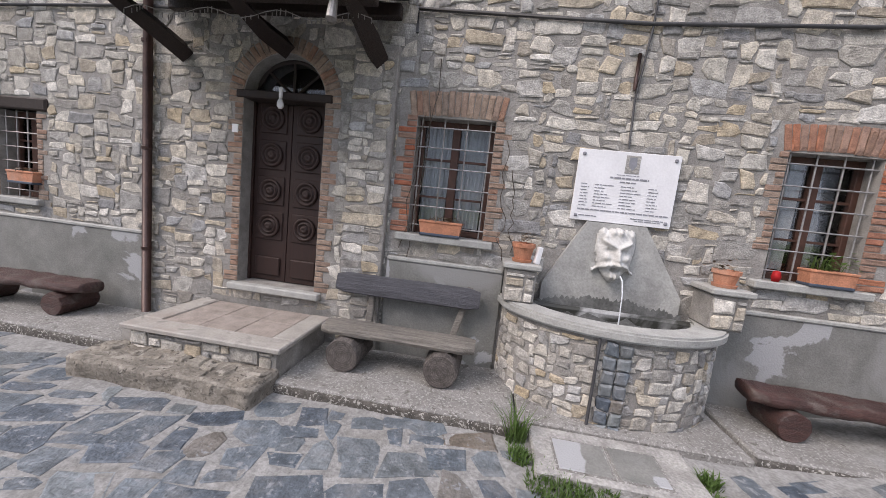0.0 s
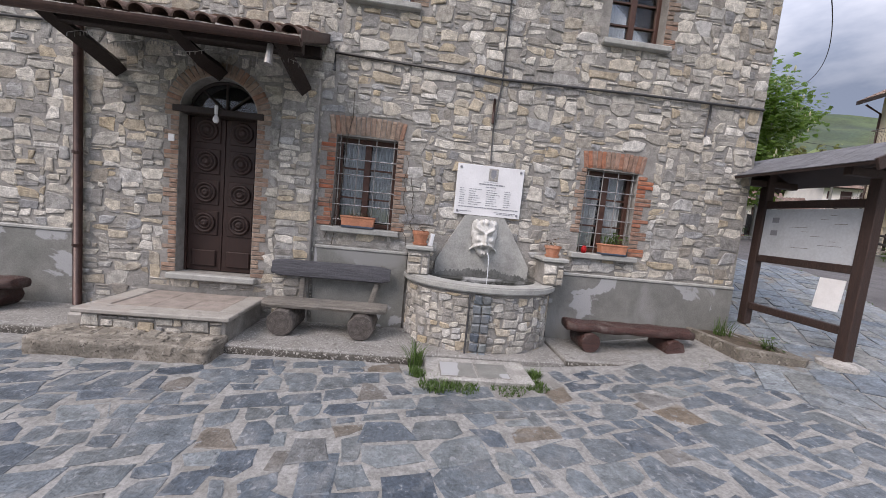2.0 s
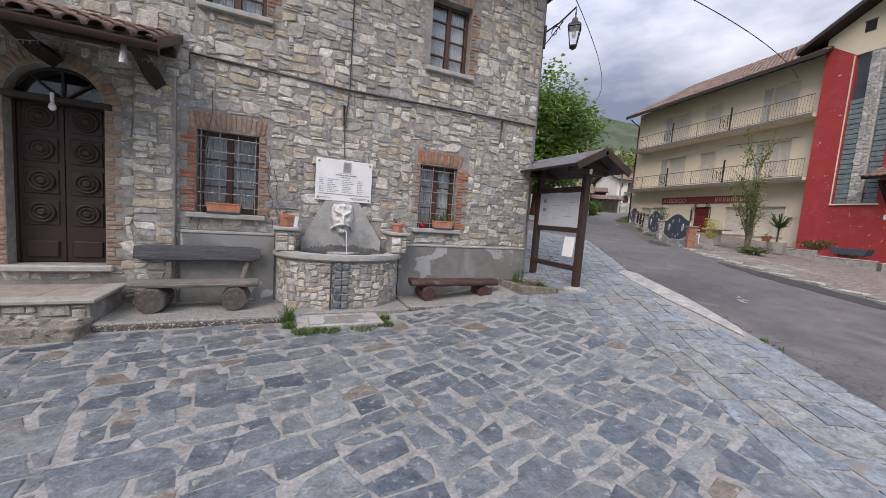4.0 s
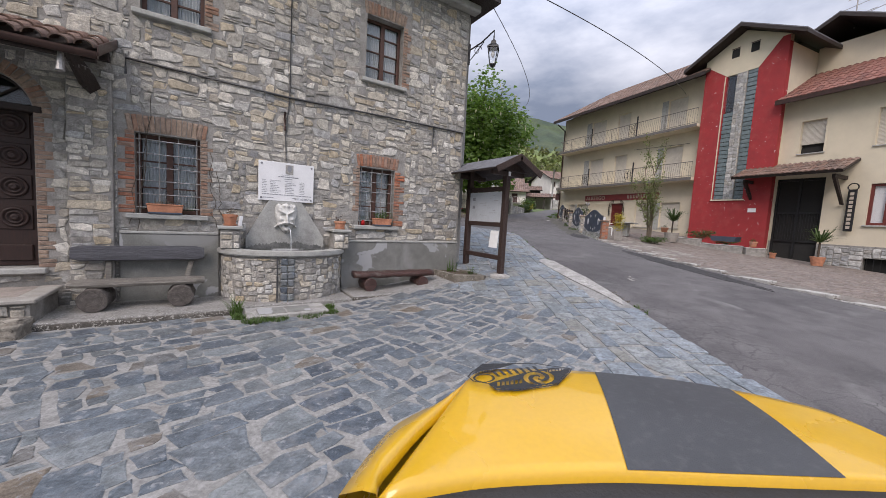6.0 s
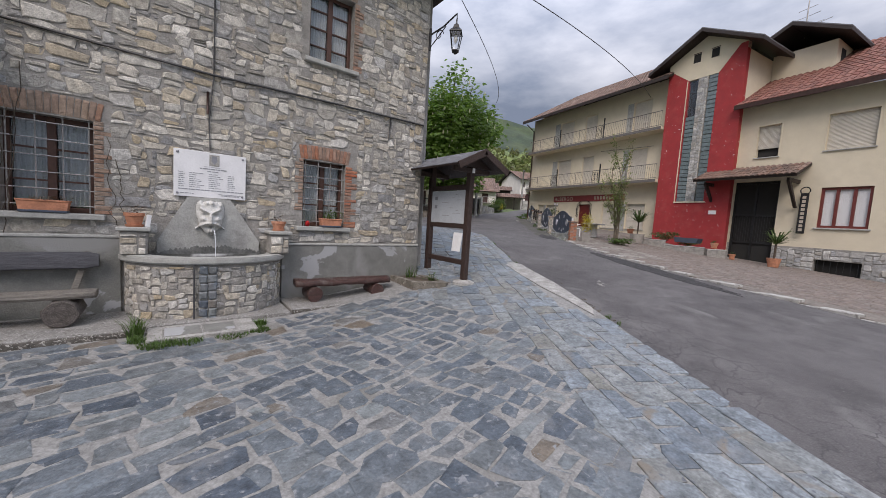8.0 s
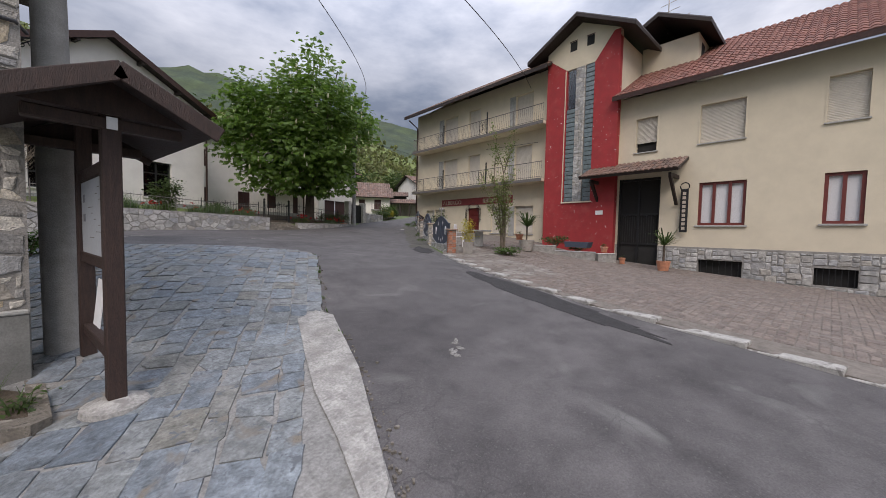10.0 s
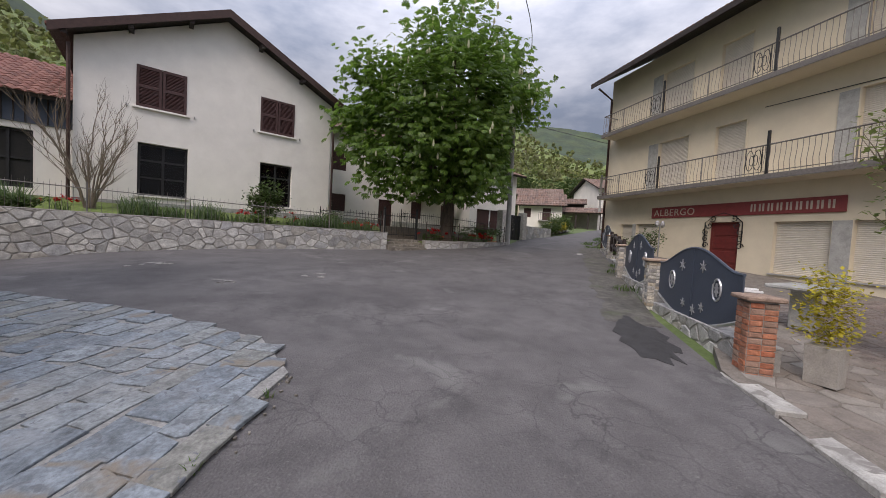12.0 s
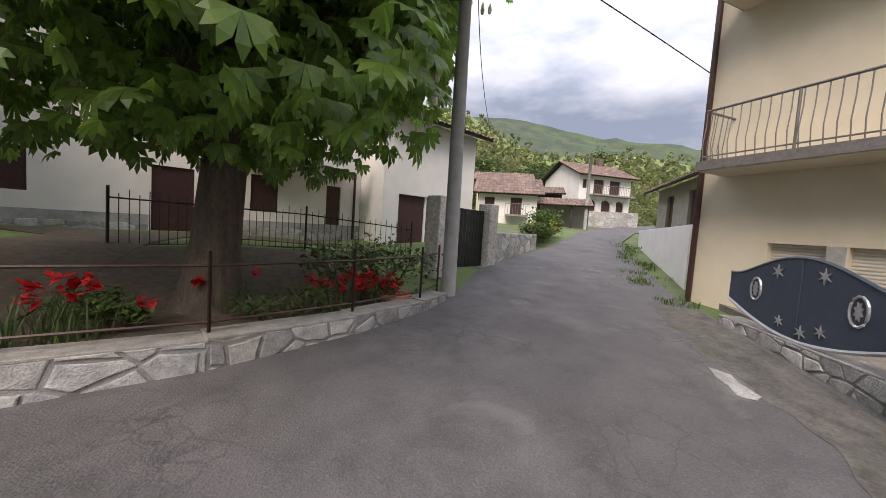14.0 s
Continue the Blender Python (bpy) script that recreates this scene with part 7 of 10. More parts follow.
part("plinth", wall_with_openings(2.602, 15.0, 0.3, 2.35, RY - 0.03, RY + 0.3, CEL + [(2.62, 4.4, 0.9, 2.35)]), M["mortar"], hotel, "pale rubble stone plinth")
rng = random.Random(72)
stone_field = pack(10.5, 1.35, 0.08, [(4, 3), (3, 3), (5, 3), (3, 2), (4, 2), (2, 2)], lambda x, z: not any(a - 0.05 < x + 4.45 < b + 0.05 and c - 0.05 < z + 1.0 < d + 0.05 for a, b, c, d in CEL), rng)
stones_on(hotel, stone_field, lambda r: True, lambda x, z: Matrix.Translation((x + 4.45, RY - 0.03, z + 1.0)), (M["garden_stone"], M["garden_stone_rest"]), ("stone", "stone_rest"), rng, (0.015, 0.03), 0.014, 0.3)
part("side_wall", span(14.7, 15.0, RY + 0.302, 11.5, 0.3, 9.1), M["cream"], hotel)
hotel_window(RW[0], RY, True, 0.72)
for o in (RW[1], RW[2], RW[6]):
    hotel_window(o, RY)
for o, n in ((RW[3], 3), (RW[4], 2)):
    a, b, z0, z1 = o
    w = part("window", span(a, b, RY + 0.16, RY + 0.18, z0, z1), M["curtain"], hotel, "ground-floor window with red-brown frame and white curtains")
    fr = bmesh.new()
    for k in range(n + 1):
        x = a + (b - a) * k / n
        add_box(fr, min(max(x, a + 0.05), b - 0.05), RY + 0.1, (z0 + z1) / 2, 0.1, 0.06, z1 - z0)
    add_box(fr, (a + b) / 2, RY + 0.1, z0 + 0.05, b - a, 0.05, 0.1)
    add_box(fr, (a + b) / 2, RY + 0.1, z1 - 0.05, b - a, 0.05, 0.1)
    part("frame", fr, material("red_window_frame", (0.14, 0.028, 0.022), 0.5, 10, 0.2, 0.05, 60) if n == 3 else bpy.data.materials["red_window_frame"], w)
    part("sill", span(a - 0.08, b + 0.08, RY - 0.08, RY + 0.1, z0 - 0.07, z0 - 0.002, 0.01), M["grey_slab"], w)
for a, b, z0, z1 in CEL:
    # cellar darkness painted as a near-black sheet behind the bars
    w = part("cellar_window", span(a, b, RY + 0.2, RY + 0.22, z0, z1), M["unlit_room"], hotel, "barred cellar window, its dark inside a near-black sheet")
    for k in range(7):
        x = a + (b - a) * (k + 0.5) / 7
        part("bar", tube([(x, RY + 0.02, z0), (x, RY + 0.02, z1)], 0.012, 5), M["black_iron"], w)
# near-black sheet stands for the unlit hall behind the door
ent = part("door", span(2.62, 4.4, RY + 0.2, RY + 0.24, 1.3, 5.4), M["unlit_room"], hotel, "tall black iron and glass entrance door, room shade coloured near-black")
fr = bmesh.new()
for x in (2.66, 3.5, 4.36):
    add_box(fr, x, RY + 0.16, 3.35, 0.09, 0.06, 4.1)
for z in (1.4, 2.4, 3.75, 5.33):
    add_box(fr, 3.51, RY + 0.165, z, 1.78, 0.05, 0.1)
for k in range(16):
    add_tube(fr, [(2.75 + k * 0.1, RY + 0.15, 2.4), (2.75 + k * 0.1, RY + 0.15, 3.75)], 0.01, 4)
part("iron_frame", fr, M["black_iron"], ent, "black iron door grille")
part("jamb", span(2.5, 2.6, RY - 0.03, RY + 0.2, 1.3, 5.4), M["cream"], hotel)
tiled_roof(hotel, 2.45, 15.4, -0.35, 9.05, 6.0, 12.9)
part("fascia", span(2.45, 15.4, -0.42, -0.36, 8.92, 9.14), M["copper"], hotel)
tiled_roof(hotel, 1.35, 5.4, -1.15, 5.42, RY - 0.02, 6.05, "tile", 0.2, 0.35, name="porch_roof")
for x in (1.75, 5.0):
    part("porch_bracket", prism([(0, 4.1), (0.12, 4.1), (1.15, 5.2), (1.15, 5.35), (0, 5.35), (0, 5.2), (0.9, 5.2)], 0.1, pose(x, RY - 0.02, 0, 0, 0, -90)), M["dark_wood"], hotel, "dark timber porch bracket")
vs = thing("hanging_sign", "tall ornate black iron sign with pale vertical lettering", "sign", HM)
part("plate", span(5.22, 5.5, RY - 0.2, RY - 0.15, 2.95, 4.75, 0.02), M["black_iron"], vs)
for k in range(9):
    part("letter_stroke", span(5.3, 5.42, RY - 0.215, RY - 0.2, 4.5 - k * 0.18, 4.62 - k * 0.18), M["letter"], vs)
part("ornament", tube([(5.36 + 0.16 * math.cos(k * 0.5), RY - 0.18, 4.85 + 0.16 * math.sin(k * 0.5)) for k in range(14)], 0.025, 5), M["black_iron"], vs)
part("arm", tube([(5.36, RY, 4.3), (5.36, RY - 0.2, 4.3)], 0.02, 5), M["black_iron"], vs)
plate = thing("name_plate", "small white plate on the red tower", "plate", HM)
part("plate", span(1.75, 2.1, TY - 0.03, TY - 0.005, 3.75, 3.95), M["white_plastic"], plate)

# ---- forecourt, kerb and terrace fence of the hotel ----
KERB = [(9.65, -12), (11.95, -3.2), (12.5, -1.4), (13.15, 0.95), (13.8, 2.6), (14.5, 4.2), (15.2, 5.6), (16.4, 7.2)]
def hotel_xy(s, d):
    p = HM @ Vector((-s, -d, 0))
    return p.x, p.y


FORE = KERB + [hotel_xy(4.0, 4.2), hotel_xy(12.6, -0.5), hotel_xy(1.2, -0.5), hotel_xy(1.2, 0.05), hotel_xy(-15, -0.3), (21.5, -12)]
fore = tagged(part("forecourt", polygon_sheet(FORE, ground_z, 0.035, 0.8, 0.12), M["paver_joint"]), "forecourt paved with worn red-grey blocks and pale crazy paving", "pavement", kind="structure")
for (xa, ya), (xb, yb) in zip(KERB, KERB[1:]):
    n = max(1, round(math.hypot(xb - xa, yb - ya) / 1.0))
    for k in range(n):
        u0, u1 = k / n, (k + 1) / n
        cx, cy = xa + (xb - xa) * (u0 + u1) / 2, ya + (yb - ya) * (u0 + u1) / 2
        L = math.hypot(xb - xa, yb - ya) / n
        part("kerb_stone", box(0, 0, 0, L - 0.012, 0.26, 0.22, 0.015), M["kerb"], fore, "pale concrete kerb stone").matrix_basis = Matrix.Translation((cx + 0.1, cy - 0.05, ground_z(cx, cy) - 0.062)) @ Matrix.Rotation(math.atan2(yb - ya, xb - xa), 4, "Z")


def stone_run(name, p0, p1, z_top, thick, label, seed, near=True, cap=None, foot=None, cell=0.06):
    """A low rubble garden wall from p0 to p1 with its stones on the road side."""
    (xa, ya), (xb, yb) = p0, p1
    L = math.hypot(xb - xa, yb - ya)
    a = math.atan2(yb - ya, xb - xa)
    base = min(ground_z(xa, ya), ground_z(xb, yb)) - 0.15 if foot is None else foot
    w = thing(name, label, "wall", Matrix.Translation((xa, ya, 0)) @ Matrix.Rotation(a, 4, "Z"), kind="structure")
    part("core", span(0, L, 0.0, thick, base, z_top - 0.05), M["mortar"], w)
    rng = random.Random(seed)
    f = rubble(L, z_top - base - 0.02, cell * 4.4, cell * 3.4, 0.45, lambda x, z: True, rng, 0.12)
    lay_rubble(w, f, lambda x, z: near, lambda x, z: Matrix.Translation((x, 0, z + base)), (M["garden_stone"], M["garden_stone_rest"]), ("stone", "stone_rest"), rng, (0.008, 0.022), 0.016, 0.01)
    part("coping", span(-0.01, L + 0.01, -0.012, thick + 0.02, z_top - 0.048, z_top - 0.012, 0.008), M["garden_stone"] if cap is None else M[cap], w)
    return w


FENCE = [(16.75, 7.05), (18.45, 9.45), (20.6, 11.9), (23.95, 15.1), (25.9, 17.3)]
for k, (p0, p1) in enumerate(zip(FENCE, FENCE[1:])):
    zt = ground_z(*p0) + 0.36
    stone_run("terrace_wall", p1, p0, zt, 0.3, "low rubble stone wall below the terrace fence", 200 + k)


def fence_panel(p0, p1, z_low, z_high, label):
    """A sheet-metal panel with an arched top and a sagging foot, trimmed in silver."""
    (xa, ya), (xb, yb) = p0, p1
    L = math.hypot(xb - xa, yb - ya)
    m = Matrix.Translation((xa, ya, 0)) @ Matrix.Rotation(math.atan2(yb - ya, xb - xa), 4, "Z")
    t = thing("fence_panel", label, "fence panel", m @ pose(0, 0.03, 0))
    top = [(L * u, z_high - 0.32 + 0.32 * math.sin(math.pi * min(1, max(0, (u - 0.06) / 0.88))) ** 1.3) for u in [k / 20 for k in range(21)]]
    low = [(L * u, z_low + 0.3 - 0.3 * math.sin(math.pi * u)) for u in [k / 20 for k in range(21)]]
    bm = bmesh.new()
    for k in range(20):
        add_prism(bm, [low[k], low[k + 1], top[k + 1], top[k]], 0.02)
    bmesh.ops.remove_doubles(bm, verts=bm.verts, dist=0.0005)
    part("sheet", bm, M["grey_metal"], t)
    part("seam", span(L * 0.5 - 0.012, L * 0.5 + 0.012, -0.012, -0.001, z_low + 0.03, z_high - 0.02), M["grey_metal"], t)
    part("edge", tube([(x, 0.01, z) for x, z in top], 0.022, 6), M["grey_metal"], t)
    part("edge", tube([(x, 0.01, z) for x, z in low], 0.028, 6), M["silver"], t, "silver scroll trim")
    for u, dz, s in ((0.36, 0.34, 0.1), (0.62, 0.36, 0.1), (0.40, -0.30, 0.08), (0.53, -0.36, 0.09), (0.63, -0.28, 0.08)):
        zc = (z_low + z_high) / 2 + dz - 0.03
        star = bmesh.new()
        add_prism(star, [(L * u + r * math.cos(q * math.pi / 6 + math.pi / 2), zc + r * math.sin(q * math.pi / 6 + math.pi / 2)) for q, r in ((q, s if q % 2 == 0 else s * 0.3) for q in range(12))], 0.012, pose(0, -0.014, 0))
        part("star_ornament", star, M["silver"], t, "silver star ornament")
    for u in (0.22, 0.78):
        zc = (z_low + z_high) / 2 + 0.02
        inner = bmesh.new()
        add_prism(inner, [(L * u + (0.03 + 0.022 * (q % 2)) * math.cos(q * math.pi / 8), zc + (0.07 + 0.04 * (q % 2)) * math.sin(q * math.pi / 8)) for q in range(16)], 0.014, pose(0, -0.016, 0))
        part("medallion", inner, M["silver"], t, "cast silver medallion")
        part("oval_ornament", tube([(L * u + 0.1 * math.cos(q * 0.4488), -0.006, zc + 0.16 * math.sin(q * 0.4488)) for q in range(15)], 0.016, 5), M["silver"], t, "oval silver ornament")
    return t


def zf(p):
    return ground_z(*p)


fence_panel((18.4, 9.38), (16.95, 7.33), zf((17.6, 8.3)) + 0.12, 3.42, "blue-grey sheet-metal fence panel with silver ornaments")
fence_panel((20.5, 11.78), (18.75, 9.79), zf((19.6, 10.8)) + 0.15, 3.68, "blue-grey sheet-metal fence panel with silver ornaments")
fence_panel((25.8, 17.2), (24.05, 15.2), zf((25, 16)) + 0.25, 4.22, "blue-grey sheet-metal fence panel with silver ornaments")
for k, p in enumerate([(16.75, 7.05), (18.57, 9.58), (20.65, 11.95), (23.95, 15.08)]):
    t = thing("fence_pillar", "short brick fence pillar with a red cap" if k else "short orange brick fence pillar with a red cap", "pillar", Matrix.Translation((*p, zf(p) - 0.1)) @ Matrix.Rotation(radians(50), 4, "Z"))
    part("core", span(-0.14, 0.14, -0.14, 0.14, 0, 1.0), M["mortar"], t)
    part("cap", span(-0.2, 0.2, -0.2, 0.2, 1.002, 1.06, 0.015), M["brick_grey"], t, "red-brown cap slab")
    rng = random.Random(300 + k)
    for c in range(14):
        for s in range(4):
            for b in range(2):
                v, f = stone_shape(0.14, 0.07, 0.012, rng, 0.004, 0.05)
                me = bpy.data.meshes.new("brick")
                me.from_pydata(v, [], f)
                me.materials.append(M["brick"] if k == 0 else M["stone"])
                piece("brick", me, t, Matrix.Rotation(math.pi / 2 * s, 4, "Z") @ Matrix.Translation((-0.07 + 0.14 * b, -0.14, 0.04 + c * 0.07)))
rail = thing("log_railing", "rustic brown log railing along the terrace", "railing")
for h in (0.55, 0.95):
    part("log_rail", tube([(20.8, 12.05, zf((20.8, 12)) + h), (22.4, 13.6, zf((22.4, 13.6)) + h + 0.03), (23.85, 14.98, zf((23.85, 15)) + h)], 0.06, 8), M["dark_wood"], rail)
for u in (0.0, 0.33, 0.66, 1.0):
    p = (20.8 + 3.0 * u, 12.05 + 2.9 * u)
    part("log_post", tube([(*p, zf(p) + 0.3), (*p, zf(p) + 1.1)], 0.055, 8), M["dark_wood"], rail)

# ---- the white house, its annex and the long house behind the tree ----
GU = radians(14.3)
WM = Matrix.Translation((5.1, 20.19, 0)) @ Matrix.Rotation(GU, 4, "Z")
white = thing("white_house", "white rendered two-storey gabled house with brown shutters", "house", WM)
DARK_PANE = glass_material("dark_pane", (0.5, 0.5, 0.52), 0.08, 0.045)
WW = [(1.84, 3.28, 7.36, 8.81), (5.81, 7.18, 7.36, 8.81), (1.9, 3.35, 4.25, 6.12), (5.85, 7.15, 4.25, 6.08)]
part("wall", wall_with_openings(0.3, 8.85, 2.6, 9.2, 0.3, 0.6, WW), M["white_wall"], white)
part("gable", prism([(0.3, 9.202), (8.85, 9.202), (4.55, 11.35)], 0.3, pose(0, 0.3, 0)), M["white_wall"], white)
part("side_wall", span(8.55, 8.85, 0.602, 12, 2.6, 9.2), M["white_wall"], white)
part("side_wall", span(0.3, 0.6, 0.602, 12, 2.6, 9.2), M["white_wall"], white)
# near-black colour gives the indoor shade of the white house
part("inner", span(0.62, 8.5, 0.75, 0.8, 2.7, 9.0), M["unlit_room"], white)
for a, b, z0, z1 in WW[:2]:
    # shade behind the closed shutters, as a near-black sheet
    w = part("window", span(a, b, 0.5, 0.52, z0, z1), M["unlit_room"], white, "window with closed dark brown louvred shutters")
    for c, d in ((a, (a + b) / 2 - 0.01), ((a + b) / 2 + 0.01, b)):
        bm = bmesh.new()
        for x in (c + 0.04, d - 0.04):
            add_box(bm, x, 0.3, (z0 + z1) / 2, 0.08, 0.05, z1 - z0)
        for z in (z0 + 0.05, z1 - 0.05, (z0 + z1) / 2):
            add_box(bm, (c + d) / 2, 0.3, z, d - c, 0.045, 0.1)
        sh = part("shutter", bm, M["shutter_brown"], w, "dark brown louvred shutter")
        for za, zb in ((z0 + 0.1, (z0 + z1) / 2 - 0.05), ((z0 + z1) / 2 + 0.05, z1 - 0.1)):
            lv = bmesh.new()
            n = round((zb - za) / 0.05)
            prof = [q for k in range(n) for q in ((0.286, za + (zb - za) * k / n), (0.318, za + (zb - za) * (k + 0.9) / n))]
            two = [[lv.verts.new((x, y, z)) for y, z in prof] for x in (c + 0.078, d - 0.078)]
            for k in range(len(prof) - 1):
                lv.faces.new((two[0][k], two[1][k], two[1][k + 1], two[0][k + 1]))
            part("louvre", lv, M["shutter_brown"], sh)
    part("sill", span(a - 0.1, b + 0.1, 0.2, 0.45, z0 - 0.07, z0 - 0.002, 0.01), M["white_wall"], w)
    for s in (a - 0.25, b + 0.25):
        part("shutter_catch", box(s, 0.28, z0 - 0.02, 0.05, 0.04, 0.09), M["iron"], w)
for a, b, z0, z1 in WW[2:]:
    # near-black sheet behind a darkened pane imitates the unlit room
    w = part("window", span(a, b, 0.52, 0.54, z0, z1), M["unlit_room"], white, "large ground-floor window, room shade as a near-black sheet")
    fr = bmesh.new()
    for x in (a + 0.04, (a + b) / 2, b - 0.04):
        add_box(fr, x, 0.5, (z0 + z1) / 2, 0.08, 0.05, z1 - z0)
    for z in (z0 + 0.04, z0 + (z1 - z0) * 0.35, z0 + (z1 - z0) * 0.68, z1 - 0.04):
        add_box(fr, (a + b) / 2, 0.5, z, b - a, 0.045, 0.06)
    part("frame", fr, M["black_iron"], w)
    pn = part("pane", span(a, b, 0.507, 0.512, z0, z1), DARK_PANE, w)
    pn.visible_shadow = False
    part("sill", span(a - 0.06, b + 0.06, 0.22, 0.45, z0 - 0.06, z0 - 0.002), M["white_wall"], w)
part("base_render", span(0.28, 8.87, 0.27, 0.298, 2.6, 4.0), M["garden_stone"], white, "pale stone base course")
for s in (-1, 1):
    out = [(4.55, 11.38), (4.55 + s * 4.75, 9.02), (4.55 + s * 4.75, 9.14), (4.55, 11.5)]
    part("roof", prism(out, 12.6, pose(0, -0.15, 0)), M["dark_wood"], white, "red-brown gabled roof with deep eaves")
    out = [(4.55, 11.503), (4.55 + s * 4.8, 9.123), (4.55 + s * 4.8, 9.2), (4.55, 11.6)]
    part("roof_tiles", prism(out, 12.7, pose(0, -0.2, 0)), M["tile_red"], white)
    out = [(4.55, 11.3), (4.55 + s * 4.75, 8.94), (4.55 + s * 4.75, 9.22), (4.55, 11.6)]
    part("verge_board", prism(out, 0.05, pose(0, -0.26, 0)), M["copper"], white, "dark red-brown verge board")
    for u in (0.25, 0.6, 0.93):
        part("purlin_end", box(4.55 + s * 4.75 * u, 0.05, 11.28 - 2.36 * u, 0.14, 0.5, 0.16), M["dark_wood"], white)
part("rain_pipe", tube([(0.2, 0.2, 8.9), (0.22, 0.22, 3.2)], 0.05, 8), M["copper"], white)
part("rain_pipe", tube([(9.1, 0.1, 9.0), (8.95, 0.2, 8.6), (8.95, 0.22, 3.2)], 0.05, 8), M["copper"], white)

annex = thing("annex_house", "low white annex with red tiled roof and dark timber band", "house", WM)
AO = [(-1.75, -0.65, 4.2, 6.05), (-4.6, -3.4, 4.2, 6.05)]
part("wall", wall_with_openings(-9, 0.28, 2.4, 6.25, 0.9, 1.2, AO), M["white_wall"], annex)
part("timber_band", span(-9, 0.28, 0.85, 1.2, 6.252, 7.1), M["grey_metal"], annex, "dark band of timber boarding")
bm = bmesh.new()
for k in range(38):
    add_box(bm, -8.9 + k * 0.245, 0.83, 6.68, 0.03, 0.04, 0.84)
part("batten", bm, M["dark_wood"], annex)["kind"] = "stuff"
for a, b, z0, z1 in AO:
    # annex interior shade is this near-black sheet
    w = part("window", span(a, b, 1.05, 1.08, z0, z1), M["unlit_room"], annex, "dark window")
    fr = bmesh.new()
    for x in (a + 0.04, (a + b) / 2, b - 0.04):
        add_box(fr, x, 1.02, (z0 + z1) / 2, 0.07, 0.05, z1 - z0)
    for z in (z0 + 0.05, (z0 + z1) / 2, z1 - 0.05):
        add_box(fr, (a + b) / 2, 1.02, z, b - a, 0.045, 0.06)
    part("frame", fr, M["black_iron"], w)
tiled_roof(annex, -9.3, 0.27, 0.35, 7.05, 5.2, 9.4)
part("back", span(-9, 0.28, 5.2, 5.4, 2.4, 9.3), M["white_wall"], annex)

BM_ = Matrix.Translation((14.28, 26.57, 0)) @ Matrix.Rotation(math.atan2(0.18, 0.984), 4, "Z")
long = thing("long_house", "long cream rendered house with dark shuttered windows behind the tree", "house", BM_)
LO = [(-0.05, 0.8, 6.9, 8.05), (0.0, 0.82, 4.5, 5.5), (3.0, 3.95, 3.45, 5.45), (5.4, 6.22, 4.4, 5.55), (7.86, 8.4, 3.5, 5.5)]
part("wall", wall_with_openings(-5, 9.2, 2.6, 9.2, 0, 0.3, LO), M["white_wall"], long)
part("stone_base", span(-5, 2.95, -0.05, -0.002, 2.6, 4.1), M["fountain_cement"], long, "grey rendered base course")
part("stone_base", span(4.0, 9.2, -0.05, -0.002, 2.6, 4.1), M["fountain_cement"], long, "grey rendered base course")
for o in LO:
    w = part("shutter", span(o[0], o[1], 0.06, 0.12, o[2], o[3], 0.008), M["shutter_brown"], long, "closed dark brown shutter")
    z = o[2] + 0.08
    bm = bmesh.new()
    while z < o[3] - 0.06:
        add_box(bm, (o[0] + o[1]) / 2, 0.055, z, o[1] - o[0] - 0.1, 0.012, 0.045)
        z += 0.07
    part("louvre", bm, M["shutter_brown"], w)
part("balcony", span(5.0, 8.6, -1.1, -0.002, 5.95, 6.1, 0.01), M["white_wall"], long, "pale concrete balcony slab")
part("parapet", span(5.0, 8.6, -1.1, -1.0, 6.102, 6.95), M["white_wall"], long)
part("rain_pipe", tube([(8.9, -0.12, 8.9), (8.9, -0.12, 3.3)], 0.05, 8), M["copper"], long)
tiled_roof(long, -5, 9.5, -0.6, 9.15, 5, 11.2, "tile")
part("back", span(-5, 9.2, 5.0, 5.2, 2.6, 11.0), M["white_wall"], long)
wing = thing("garage_wing", "white house wing with a wide brown garage door", "house", BM_)
part("wall", wall_with_openings(9.22, 13.8, 2.6, 8.2, -1.6, -1.3, [(9.9, 12.6, 3.4, 5.4)]), M["white_wall"], wing)
part("side_wall", span(9.22, 9.5, -1.298, 5, 2.6, 8.2), M["white_wall"], wing)
part("side_wall", span(13.5, 13.8, -1.298, 5, 2.6, 8.2), M["white_wall"], wing)
gd = part("garage_door", span(9.9, 12.6, -1.45, -1.4, 3.4, 5.4), M["shutter_brown"], wing, "purple-brown garage door")
part("mullion", span(11.2, 11.3, -1.5, -1.452, 3.4, 5.4), M["white_plastic"], gd)
tiled_roof(wing, 8.9, 14.2, -2.2, 8.1, 3.0, 10.0, "tile")

# ---- garden: retaining wall, steps, fence ----
GA = math.atan2(18.71 - 17.66, 15.43 - 8.0)
gw0 = (15.43 - 20 * math.cos(GA), 18.71 - 20 * math.sin(GA))
west_wall = stone_run("garden_wall", gw0, (15.43, 18.71), 3.12, 0.35, "retaining wall of pale polygonal stones with wide joints", 400, True, "mortar", 1.55, 0.064)
RISE = Matrix(((1, 0, 0, 0), (0, 1, 0, 0), (-0.028, 0, 1, 0.56), (0, 0, 0, 1)))  # it climbs gently with the road
west_wall.matrix_basis = west_wall.matrix_basis @ RISE
CURVE = [(17.1, 18.62), (18.8, 18.68), (20.3, 19.0), (21.5, 19.45), (22.15, 19.85)]
for k, (p0, p1) in enumerate(zip(CURVE, CURVE[1:])):
    stone_run("garden_wall", p0, p1, 3.14 + 0.02 * k, 0.3, "low retaining wall of pale polygonal stones", 410 + k, cap="mortar", cell=0.064)


